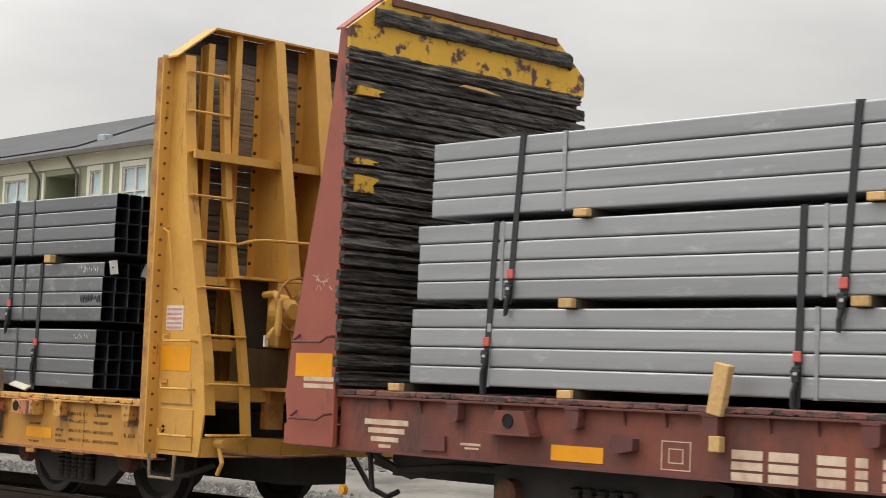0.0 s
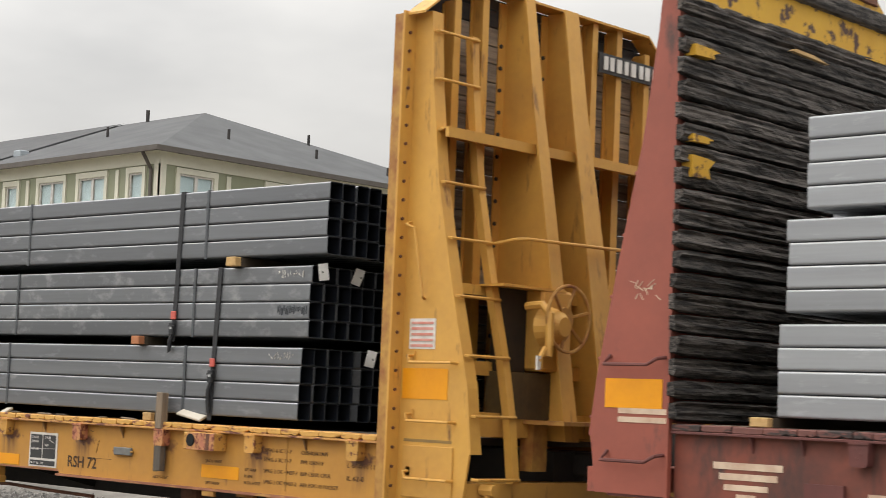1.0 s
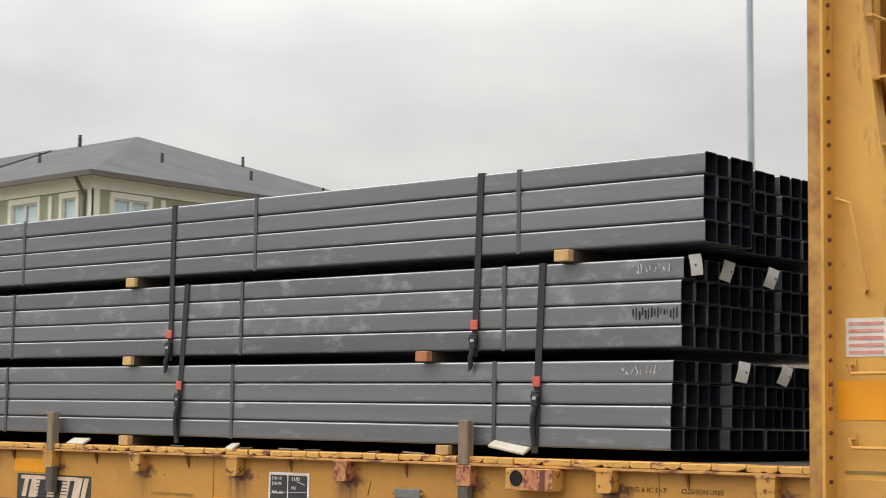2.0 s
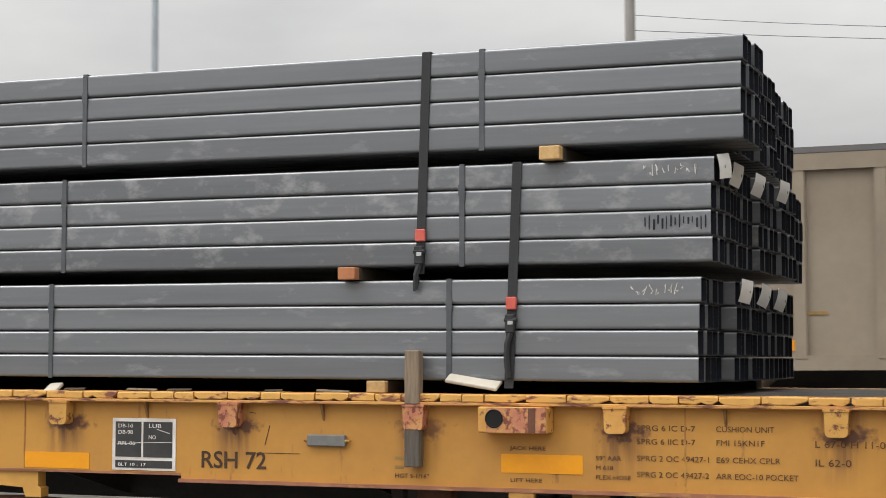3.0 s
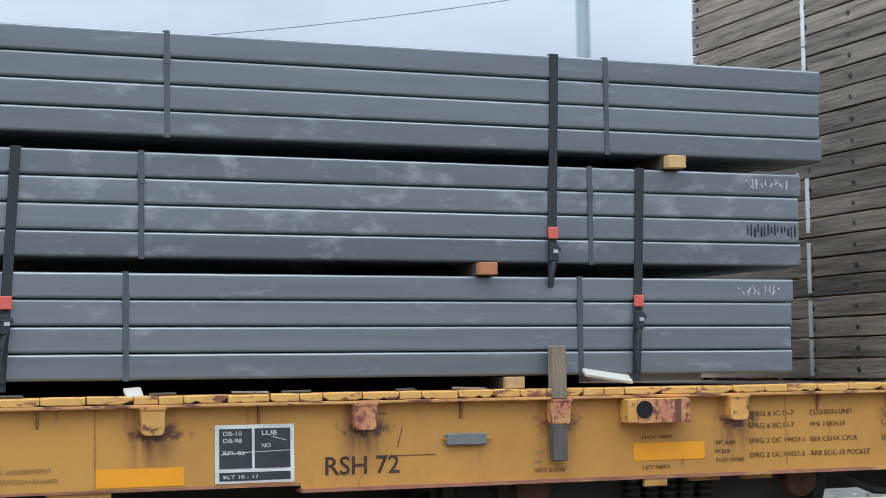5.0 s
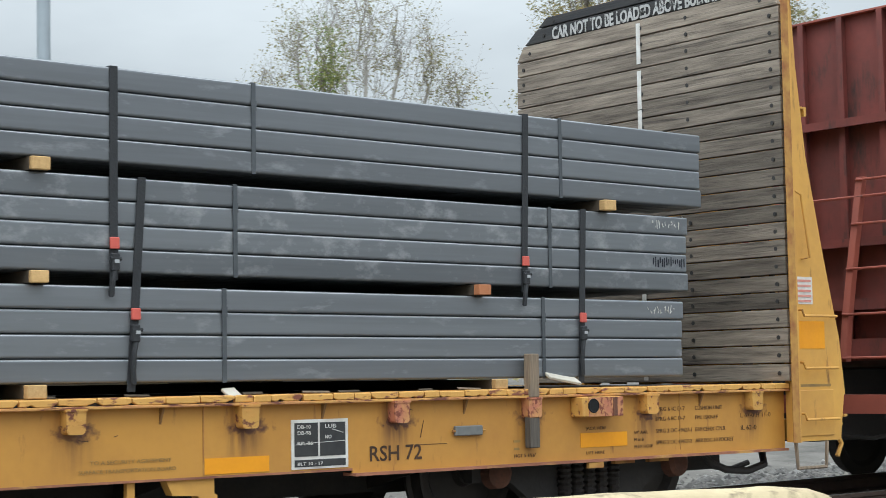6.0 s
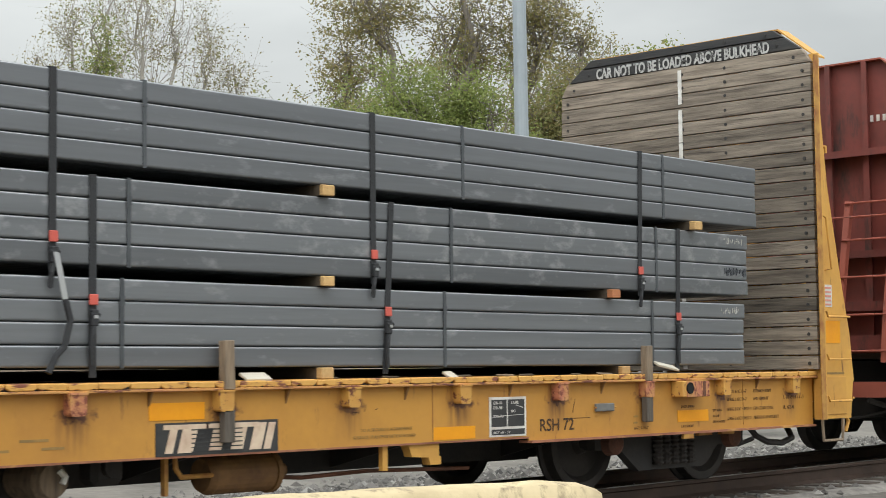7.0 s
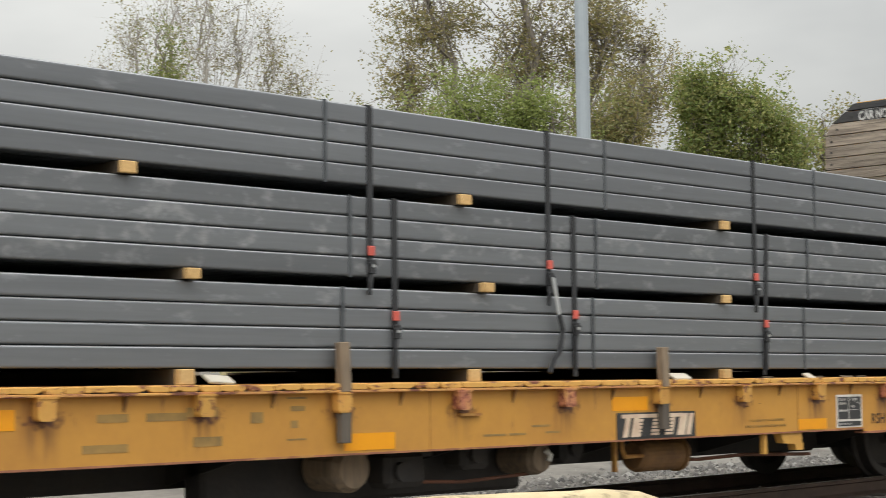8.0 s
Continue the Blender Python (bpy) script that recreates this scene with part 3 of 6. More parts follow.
    prof = [(-0.075, -0.17), (0.075, -0.17), (0.075, -0.155), (0.012, -0.13), (0.010, -0.045), (0.036, -0.032), (0.036, -0.006), (0.026, 0.0),
            (-0.026, 0.0), (-0.036, -0.006), (-0.036, -0.032), (-0.010, -0.045), (-0.012, -0.13), (-0.075, -0.155)]
    prism(bm, prof, length, lambda u, v, w: (w, u, v))
    return mesh_of("rail", bm, RAIL)


def build_track(y, x0, x1, label):
    tr = standing("railway_track", x0, y, 0, label, "railway track")
    tr["kind"] = "structure"
    me = rail_mesh(x1 - x0)
    for s in (-0.7525, 0.7525):
        piece("rail", me, tr, (0, s, 0))
        bm = boxed(0, x1 - x0, s - 0.026, s + 0.026, 0.0, 0.003)
        part("rail_head", bm, TREAD, tr, "bright worn running surface")
    tie = mesh_of("sleeper", boxed(-0.115, 0.115, -1.3, 1.3, -0.34, -0.158, bevel=0.012), TIE)
    rnd = random.Random(3)
    n = int((x1 - x0) / 0.51)
    for i in range(n):
        piece("sleeper", tie, tr, (0.2 + i * 0.51 + rnd.uniform(-.02, .02), rnd.uniform(-.03, .03), rnd.uniform(-.006, .004)), (0, 0, rnd.uniform(-.8, .8)))


def concrete_barrier(x, y, turn, length, label):
    """A weathered block wall piece with a rounded, chipped top."""
    th = standing("concrete_barrier", 0, 0, 0, label, "barrier", "barriers beside the track")
    th.matrix_basis = pose(x, y, 0, 0, 0, turn)
    bm = bmesh.new()
    rnd = random.Random(int(length * 100))
    prof = [(-0.30, -0.42), (-0.30, -0.34), (-0.17, -0.12), (-0.115, 0.5), (-0.085, 0.59), (-0.02, 0.612), (0.06, 0.608), (0.10, 0.58), (0.115, 0.5), (0.17, -0.12), (0.30, -0.34), (0.30, -0.42)]
    n = int(length / 0.11)
    rings = []
    for i in range(n + 1):
        u = i / n
        end = min(u, 1 - u) * length
        free = (u > 0.5) == (length > 3)      # the other end butts against the next block
        fall = (0.05 if free else 0.012) * math.exp(-end / (0.12 if free else 0.03)) + 0.012 * math.exp(-end / 0.8)
        wob = 0.010 * noise.noise((i * 0.31, length, 0))
        rings.append([bm.verts.new((u * length + (0.012 * rnd.uniform(-1, 1) if 0 < i < n else 0), a * (1 - 0.25 * math.exp(-end / 0.05)),
                                    b + ((wob - fall) if b > 0.4 else 0) + 0.004 * rnd.uniform(-1, 1))) for a, b in prof])
    for a, b in zip(rings, rings[1:]):
        for k in range(len(prof)):
            j = (k + 1) % len(prof)
            bm.faces.new((a[k], a[j], b[j], b[k]))
    bm.faces.new(rings[0])
    bm.faces.new(rings[-1][::-1])
    bmesh.ops.recalc_face_normals(bm, faces=bm.faces[:])
    part("wall_block", bm, CONCRETE, th, smooth=True)
    for u in (0.22, 0.5, 0.78):
        bm = bmesh.new()
        rod(bm, (u * length, -0.112, 0.42), (u * length, -0.135, 0.42), 0.014, seg=6)
        part("lifting_stud", bm, RUST, th)
    return th


build_ground()
build_track(FACE + 1.45, -60, 70, "rusty steel rails on dark wooden sleepers in ballast")
build_track(22.4, -50, 30, "rails of the siding behind the passing train")
concrete_barrier(-0.62, 6.717, -14.0, 2.125, "worn buff concrete barrier block with a chipped rounded top")
concrete_barrier(1.45, 6.20, -14.0, 4.95, "long worn buff concrete barrier block beside the track")

# ---------------------------------------------------------------- freight car parts


def deck_lip(parent, x0, x1, y, out, mat, low_mat, seed):
    """The top edge of the side: painted ends of the deck boards, lying on the sill's rusted flange."""
    rnd = random.Random(seed)
    lower = bmesh.new()
    n = int((x1 - x0) / 0.05)
    rings = []
    for i in range(n + 1):
        x = x0 + (x1 - x0) * i / n
        d = 0.003 * noise.noise((x * 3.1, seed, 0))
        g = 0.002 * noise.noise((x * 5.0, seed, 7))
        pts = [(0.0, -0.064), (-out * 0.97, -0.064), (-out * 1.03, -0.060), (-out * 1.03, -0.049 + g), (-out * 0.97, -0.046 + g), (0.0, -0.046)]
        rings.append([lower.verts.new((x, y + a + (d if a < 0 else 0), b)) for a, b in pts])
    for p, q in zip(rings, rings[1:]):
        for k in range(5):
            lower.faces.new((p[k], p[k + 1], q[k + 1], q[k]))
    bmesh.ops.recalc_face_normals(lower, faces=lower.faces[:])
    edge_ob = part("deck_edge", lower, low_mat, parent, "rust-stained flange under the deck boards")
    # dark liner that gives the joint and board gaps their shade
    part("edge_joint", boxed(x0, x1, y - 0.030, y - 0.001, -0.060, -0.006), SOOT, edge_ob, "dark strip standing for shade between the boards")
    boards = []
    for k in range(9):
        w = (0.20, 0.225, 0.21, 0.15, 0.22, 0.205, 0.23, 0.12, 0.215)[k]
        bm = bmesh.new()
        m = 7
        cols = []
        for i in range(m + 1):
            u = i / m
            end = min(u, 1 - u)
            bite = rnd.uniform(0.004, 0.014) if rnd.random() < 0.22 else 0.0
            low = -0.0445 + (0.010 * rnd.random() if end == 0 else 0) + bite
            top = -0.001 - (0.005 * rnd.random() if end == 0 else 0) + rnd.uniform(-0.0012, 0.0008)
            f = -out + rnd.uniform(-0.002, 0.002) + (0.005 if end == 0 else 0)
            pts = [(-0.02, low), (f + 0.004, low), (f, low + 0.005), (f, top - 0.007), (f + 0.007, top), (0.12, top)]
            cols.append([bm.verts.new((u * w, p, q)) for p, q in pts])
        for p, q in zip(cols, cols[1:]):
            for i in range(5):
                bm.faces.new((p[i], p[i + 1], q[i + 1], q[i]))
        bm.faces.new(cols[0])
        bm.faces.new(cols[-1][::-1])
        bmesh.ops.recalc_face_normals(bm, faces=bm.faces[:])
        boards.append((w, mesh_of("deck_board", bm, mat)))
    x = x0
    while x < x1 - 0.24:
        w, me = boards[rnd.randrange(9)]
        piece("deck_board", me, edge_ob, (x, y + rnd.uniform(-0.003, 0.003), rnd.uniform(-0.003, 0.002)))
        x += w + rnd.uniform(0.003, 0.012)
    part("end_board", boxed(x, x1, y - out, y + 0.12, -0.044, -0.001, bevel=0.004), mat, edge_ob)
    return edge_ob


def stake_pocket_mesh(name, mat):
    """A pressed cup with rounded lower corners, open at the top for a stake."""
    bm = bmesh.new()
    arc = [(0.057 - 0.024 * (1 - math.cos(radians(k))), -0.176 - 0.024 * math.sin(radians(k))) for k in (0, 30, 60, 90)]
    right = [(0.061, -0.058)] + arc
    outline = right + [(-x, z) for x, z in reversed(right)]
    prism(bm, outline, 0.078, lambda u, v, w: (u, -0.078 + w, v))
    box(bm, -0.066, 0.066, -0.084, 0.0, -0.072, -0.060)
    for x, z in ((-0.018, -0.100), (0.016, -0.128), (-0.012, -0.150)):
        box(bm, x - 0.012, x + 0.012, -0.081, -0.076, z - 0.004, z + 0.004)
    return mesh_of(name, bm, mat)


def gusset_mesh(mat):
    bm = bmesh.new()
    prism(bm, [(-0.045, -0.062), (0.0, -0.062), (0.0, -0.16)], 0.014, lambda u, v, w: (w - 0.007, u, v))
    return mesh_of("gusset", bm, mat)


def bolster_truck(parent, X, Z, mat):
    """Two wheelsets in cast side frames. Z: rail height in the car's space."""
    wheel_prof = [(0.0, -0.02), (0.09, -0.02), (0.11, 0.03), (0.30, 0.05), (0.345, 0.0), (0.405, -0.005), (0.42, 0.0), (0.424, 0.10), (0.455, 0.115), (0.455, 0.14), (0.35, 0.14), (0.30, 0.11), (0.11, 0.10), (0.0, 0.10)]
    for dx in (-0.89, 0.89):
        for y, s in ((1.45 - 0.80, 1), (1.45 + 0.80, -1)):
            bm = bmesh.new()
            lathe(bm, [(r, s * w) for r, w in wheel_prof], (X + dx, y, Z + 0.42), 32)
            part("wheel", bm, WHEEL, parent, smooth=False)
        bm = bmesh.new()
        rod(bm, (X + dx, 0.35, Z + 0.42), (X + dx, 2.55, Z + 0.42), 0.075, seg=12)
        part("axle", bm, SOOT, parent)
    for y in (0.36, 2.46):
        bm = bmesh.new()
        side_plate(bm, [(X - 1.08, Z + 0.60), (X - 1.08, Z + 0.36), (X - 0.72, Z + 0.34), (X - 0.48, Z + 0.16), (X + 0.48, Z + 0.16), (X + 0.72, Z + 0.34),
                        (X + 1.08, Z + 0.36), (X + 1.08, Z + 0.60), (X + 0.60, Z + 0.70), (X - 0.60, Z + 0.70)], y, y + 0.09)
        part("side_frame", bm, SOOT, parent)
        for sx in (-0.24, -0.12, 0.0, 0.12, 0.24):
            bm = bmesh.new()
            lathe(bm, [(0.0, 0.0)] + [(0.056 if k % 2 else 0.042, 0.02 * k) for k in range(16)] + [(0.0, 0.32)], (0, 0, 0), 10)
            bmesh.ops.transform(bm, matrix=Matrix.Translation((X + sx, y - 0.03, Z + 0.20)) @ Matrix.Rotation(radians(90), 4, "X"), verts=bm.verts)
            part("spring", bm, WHEEL, parent)
        for dx in (-0.89, 0.89):
            bm = bmesh.new()
            lathe(bm, [(0.0, -0.10), (0.07, -0.10), (0.105, -0.08), (0.115, 0.0)], (X + dx, y, Z + 0.42), 14)
            part("bearing_cap", bm, RUST, parent)
    bm = boxed(X - 0.2, X + 0.2, 0.40, 2.50, Z + 0.38, Z + 0.62, bevel=0.03)
    part("bolster", bm, SOOT, parent)


def bulkhead(car, xi, s, paint, planks, plank_h, top_z, near, far, rib_ys, seed, profile, rough_ends=0.0, cap=0.36, beam=0.42, lap=0.12, back=None):
    """The end wall: planks on the load's side, tapered ribs and posts behind. xi: face of the planks, s: outward."""
    rnd = random.Random(seed)
    chamf_y, chamf_z = 0.38, 0.30
    back = back or paint

    def X(u):
        return xi + s * u

    def depth(z):
        zz, dd = zip(*profile)
        return float(np.interp(z, zz, dd))

    def xbox(bm, u0, u1, *rest):
        a, b = sorted((X(u0), X(u1)))
        return box(bm, a, b, *rest)

    frame_ob = new("bulkhead")
    frame_ob.parent = car
    # planks
    z, i = 0.015, 0
    while z < top_z - 0.03:
        h = min(plank_h * rnd.uniform(0.94, 1.06), top_z - z - 0.012)
        y0, y1 = near - 0.03, far + 0.07 - rough_ends
        zt = z + h
        cut = max(0.0, (zt - (top_z - chamf_z)) / chamf_z * (chamf_y + 0.05))
        y1 += rnd.uniform(-1, 1) * rough_ends
        if planks(frame_ob, i, X(0.0), X(0.055), y0, y1, z, h - 0.010, rnd, cut) is not None:
            i += 1
        z += h
    # posts: a tapered side web, a flange along its outer edge, a bolted strip along its inner edge
    zs = [-0.46, -0.1, 0.35, 1.0, 1.8, 2.5, top_z - chamf_z]
    over = lap
    for y, sy in ((near + 0.04, 1), (far - 0.04, -1)):
        lap = over if sy > 0 else min(over, 0.05)
        bm = bmesh.new()
        outline = [(X(0.06), zs[0])] + [(X(depth(q) - (0.10 if q < -0.3 else 0.0)), q) for q in zs] + [(X(0.06), zs[-1])]
        side_plate(bm, outline, y, y + sy * 0.018)
        part("end_post", bm, paint, frame_ob)
        bm = ribbon([[(X(depth(q)), y, q), (X(depth(q)) + 0.015 * s, y, q), (X(depth(q)) + 0.015 * s, y + sy * 0.11, q), (X(depth(q)), y + sy * 0.11, q)] for q in zs[1:]])
        part("post_flange", bm, paint, frame_ob)
        bm = bmesh.new()
        xbox(bm, 0.057, 0.075, min(y, y - sy * lap), max(y, y - sy * lap), -0.46, top_z - chamf_z)
        part("corner_flange", bm, paint, frame_ob)
        bm = bmesh.new()
        xbox(bm, -0.022, 0.057, min(y - sy * (lap - 0.008), y - sy * lap), max(y - sy * (lap - 0.008), y - sy * lap), -0.46, top_z - chamf_z - 0.02)
        if sy > 0 and over > 0.1:
            part("edge_strip", bm, YELLOW_DIRTY if paint is YELLOW else RED_DARK, frame_ob)
        else:
            bm.free()
        bolt = mesh_of("bolt", rod(bmesh.new(), (0, 0, 0), (s * 0.014, 0, 0), 0.012, seg=6), RUST)
        for k in range(26):
            zz = -0.35 + k * 0.135
            if zz < top_z - chamf_z - 0.05 and lap > 0.1:
                piece("bolt", bolt, frame_ob, (X(0.075), y - sy * (lap - 0.055), zz))
    # top plates: chamfers and ridge
    y0, y1 = near - 0.075, far + 0.075
    path = [(y0 + 0.03, top_z - chamf_z - 0.03, 0.058), (near + chamf_y - 0.02, top_z - 0.022, 0.058), (near + chamf_y + 0.02, top_z - 0.022, 0.058), (far - chamf_y + 0.02, top_z - 0.022, 0.058), (y1 - 0.05, top_z - chamf_z - 0.03, 0.058)]
    bm = ribbon([[(X(u), yy, zz), (X(cap), yy, zz), (X(cap), yy, zz + 0.018), (X(u), yy, zz + 0.018)] for yy, zz, u in path])
    part("top_plate", bm, paint, frame_ob)
    # ribs with flanges
    for y, wide, shallow in rib_ys:
        zt = top_z - 0.02 if near + chamf_y < y < far - chamf_y else top_z - 0.15
        rz = [0.0, 0.5, 1.1, 1.8, 2.5, zt]

        def rd(q, shallow=shallow):
            return (shallow or float(np.interp(q, (0.0, 1.4, 2.5, 3.3), (0.85, 0.62, 0.42, 0.30)))) - 0.02
        bm = bmesh.new()
        side_plate(bm, [(X(0.06), rz[0])] + [(X(rd(q)), q) for q in rz] + [(X(0.06), zt)], y - 0.009, y + 0.009)
        part("rib_web", bm, back, frame_ob)
        bm = ribbon([[(X(rd(q)), y - wide * (0.5 + 0.25 * (zt - q) / zt), q), (X(rd(q)), y + wide * (0.5 + 0.25 * (zt - q) / zt), q),
                      (X(rd(q) + 0.016), y + wide * (0.5 + 0.25 * (zt - q) / zt), q), (X(rd(q) + 0.016), y - wide * (0.5 + 0.25 * (zt - q) / zt), q)] for q in rz])
        part("rib_flange", bm, back, frame_ob)
        bm = bmesh.new()
        w = 0.03 if shallow else 0.09
        xbox(bm, 0.058, 0.07, y - w, y + w, 0.0, zt - 0.02)
        base = part("rib_base", bm, back, frame_ob)
        if not shallow:
            hole = mesh_of("bolt", rod(bmesh.new(), (0, 0, 0), (s * 0.014, 0, 0), 0.016, seg=6), SOOT)
            for k in range(17):
                piece("bolt", hole, base, (X(0.07), y - w + 0.02, 0.25 + k * 0.17))
    # cross beams
    for z, h, u0, u1 in ((2.12, 0.075, 0.08, beam), (1.02, 0.075, 0.08, beam + 0.04), (0.45, 0.10, 0.08, beam + 0.08), (0.02, 0.17, 0.08, beam + 0.20)):
        bm = bmesh.new()
        xbox(bm, u1 - 0.03, u1, near + 0.062, far - 0.062, z, z + h)
        xbox(bm, u0, u1 - 0.03, near + 0.062, far - 0.062, z + h - 0.015, z + h)
        part("cross_beam", bm, back, frame_ob)
    bm = bmesh.new()
    xbox(bm, 0.45, 0.72, near + 0.062, far - 0.062, -0.46, -0.30)
    part("end_sill", bm, paint, frame_ob)
    return frame_ob, X, depth


def ladder(frame_ob, X, depth, y_post, sy, paint, zs, wide=0.52):
    """A sloping stile beside the post and rungs between them."""
    ys = y_post + sy * wide
    bm = ribbon([[(X(depth(q) - 0.035), ys - 0.035, q), (X(depth(q) + 0.03), ys - 0.035, q), (X(depth(q) + 0.03), ys + 0.035, q), (X(depth(q) - 0.035), ys + 0.035, q)] for q in (zs[0] - 0.03, *zs[1:-1], zs[-1] + 0.03)])
    part("ladder_stile", bm, paint, frame_ob)
    for z in zs:
        bm = bent_rod([(X(depth(z) - 0.01), y_post + sy * 0.02, z), (X(depth(z) + 0.04), y_post + sy * 0.03, z), (X(depth(z) + 0.045), ys + sy * 0.02, z), (X(depth(z)), ys + sy * 0.03, z)], 0.012)
        part("rung", bm, paint, frame_ob, "worn steel rung")


def grab_iron(parent, x0, x1, y, z, mat, out=0.065):
    bm = bent_rod([(x0, y, z + 0.05), (x0, y - out, z + 0.045), (x0 + 0.02, y - out, z), (x1, y - out, z), (x1, y, z)], 0.011)
    box(bm, x0 - 0.02, x0 + 0.02, y - 0.012, y, z + 0.02, z + 0.08)
    return part("grab_iron", bm, mat, parent)


def patch(parent, x0, x1, z0, z1, y, mat, name="reflective_patch", label=""):
    return part(name, boxed(x0, x1, y - 0.004, y, z0, z1), mat, parent, label)


def coupler(parent, x0, x1, mat):
    bm = bmesh.new()
    a, b = min(x0, x1), max(x0, x1)
    box(bm, a, b, 1.36, 1.54, -0.26, -0.08, bevel=0.02)
    part("drawbar", bm, mat, parent)
    tip = x1
    d = 1 if x1 > x0 else -1
    bm = bmesh.new()
    end_plate(bm, [(1.27, -0.32), (1.63, -0.32), (1.66, -0.05), (1.45, 0.0), (1.25, -0.05)], *sorted((tip - d * 0.16, tip)))
    part("knuckle", bm, mat, parent)


# ---------------------------------------------------------------- the yellow car


def yellow_planks(frame_ob, i, xa, xb, y0, y1, z, h, rnd, cut):
    a, b = sorted((xa, xb))
    da = rnd.uniform(-0.004, 0.004)
    low = max(0.0, cut - h * 1.43) if cut else 0.0
    bm = bmesh.new()
    end_plate(bm, [(y0 + low, z), (y1 - low, z), (y1 - cut, z + h), (y0 + cut, z + h)], a + da, b)
    bmesh.ops.bevel(bm, geom=bm.edges[:], offset=0.004, segments=1, affect="EDGES")
    ob = part("plank", bm, PLANK_BLACK if z > 3.02 else PLANK, frame_ob)
    for y in (y0 + cut + 0.09, y0 + 0.98, y0 + 1.50, y1 - cut - 0.09):
        k = bmesh.new()
        rod(k, (a - 0.007, y, z + h * 0.45), (a + 0.01, y, z + h * 0.45), 0.017, seg=7)
        part("bolt_head", k, SOOT, ob)
    return ob


def build_yellow_car():
    car = riding("bulkhead_flatcar", 0, 0, 0, "weathered yellow steel bulkhead flatcar with a plank-lined end wall", "freight car", "cars of the train")
    x0, x1 = -14.35, 4.60
    c = 1.45
    for y, sy, nm in ((0.0, 1, "side_sill"), (2.90, -1, "side_sill")):
        bm = bmesh.new()
        side_plate(bm, [(x0, -0.472), (0.46, -0.472), (0.46, -0.505), (x1, -0.505), (x1, 0.0), (x0, 0.0)], y, y + sy * 0.016)
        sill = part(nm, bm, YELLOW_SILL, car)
        bm = boxed(0.46, x1, min(y - sy * 0.035, y + sy * 0.1), max(y - sy * 0.035, y + sy * 0.1), -0.522, -0.503)
        part("bottom_flange", bm, FLANGE, sill, "rusted lower flange")
        bm = boxed(x0, 0.46, min(y, y + sy * 0.1), max(y, y + sy * 0.1), -0.486, -0.472)
        part("bottom_flange", bm, FLANGE, sill)
    for xs in (-0.62 - 1.135 * 4, -0.62, 3.42):
        part("weld_seam", boxed(xs, xs + 0.008, -0.004, 0.0, -0.47, -0.06), YELLOW_DIRTY, car)
    deck_lip(car, x0, x1, 0.0, 0.062, YELLOW_EDGE, EDGE_RUST, 3)
    part("far_deck_edge", boxed(x0, x1, 2.80, 2.96, -0.06, 0.0), YELLOW_EDGE, car)
    part("deck", boxed(x0, x1, 0.10, 2.80, -0.06, -0.004), DECKING, car, "dirty dark deck")
    pocket, rusted = stake_pocket_mesh("stake_pocket", POCKET), stake_pocket_mesh("rusted_stake_pocket", POCKET_RUST)
    gus = gusset_mesh(RUSTY_TANK)
    for k in range(-14, 3):
        xx = 1.935 + 1.135 * k
        piece("stake_pocket", rusted if k % 5 in (4, 0) else pocket, car, (xx, 0, 0))
        piece("gusset", gus, car, (xx - 0.567, 0, 0))
        piece("stake_pocket", pocket, car, (xx, 2.90, 0), (0, 0, 180))
    # lashing bracket with a round hole
    bm = bmesh.new()
    box(bm, 2.33, 2.715, -0.13, 0.0, -0.205, -0.066, bevel=0.008)
    br = part("lashing_bracket", bm, POCKET, car, "rusty yellow lashing bracket with a hole")
    bm = bmesh.new()
    lathe(bm, [(0.0, -0.002), (0.042, -0.002), (0.046, -0.006), (0.05, -0.002), (0.05, 0.01)], (2.425, -0.137, -0.128), 18)
    part("lashing_hole", bm, HOLE, br)
    part("rust_plate", boxed(2.382, 2.712, -0.134, -0.128, -0.202, -0.070), POCKET_RUST, br, "rust-pink bracket face")
    part("bracket_band", boxed(2.615, 2.655, -0.1365, -0.128, -0.200, -0.072), RUST, br)
    part("tie_tab", boxed(2.47, 2.615, -0.03, 0.0, -0.565, -0.522, bevel=0.003), YELLOW_DIRTY, car)
    # grey plates and the plate with the small handle
    part("grey_plate", boxed(1.275, 1.51, -0.03, 0.0, -0.30, -0.235, bevel=0.006), GREYBOX, car, "small grey riveted plate")
    bm = bmesh.new()
    rod(bm, (1.255, -0.02, -0.268), (1.535, -0.02, -0.268), 0.008, seg=6)
    part("plate_pin", bm, YELLOW_DIRTY, car)
    part("card_holder", boxed(-4.88, -4.66, -0.03, 0.0, -0.245, -0.225), YELLOW_DIRTY, car, "small ledge on the sill")
    # stencil panel
    pan = part("stencil_panel", boxed(0.0, 0.424, -0.006, 0.0, -0.462, -0.160), WHITE, car, "white-edged black stencil panel")
    part("panel_field", boxed(0.022, 0.195, -0.009, -0.006, -0.385, -0.180), BLACK, pan)
    part("panel_field", boxed(0.21, 0.402, -0.009, -0.006, -0.385, -0.180), BLACK, pan)
    part("panel_field", boxed(0.022, 0.402, -0.009, -0.006, -0.448, -0.405), BLACK, pan)
    for tx, tz, txt, sz, wd in ((0.04, -0.215, "DB-10", 0.032, 0.10), (0.04, -0.252, "DB-98", 0.032, 0.10), (0.04, -0.315, "RPL-86", 0.030, 0.115),
                                (0.245, -0.215, "LUB", 0.034, 0.085), (0.245, -0.280, "NO", 0.032, 0.05), (0.04, -0.438, "BLT  10 - 17", 0.026, 0.2)):
        letters("panel_lettering", txt, sz, WHITE, pan, (tx, -0.0105, tz), width=wd)
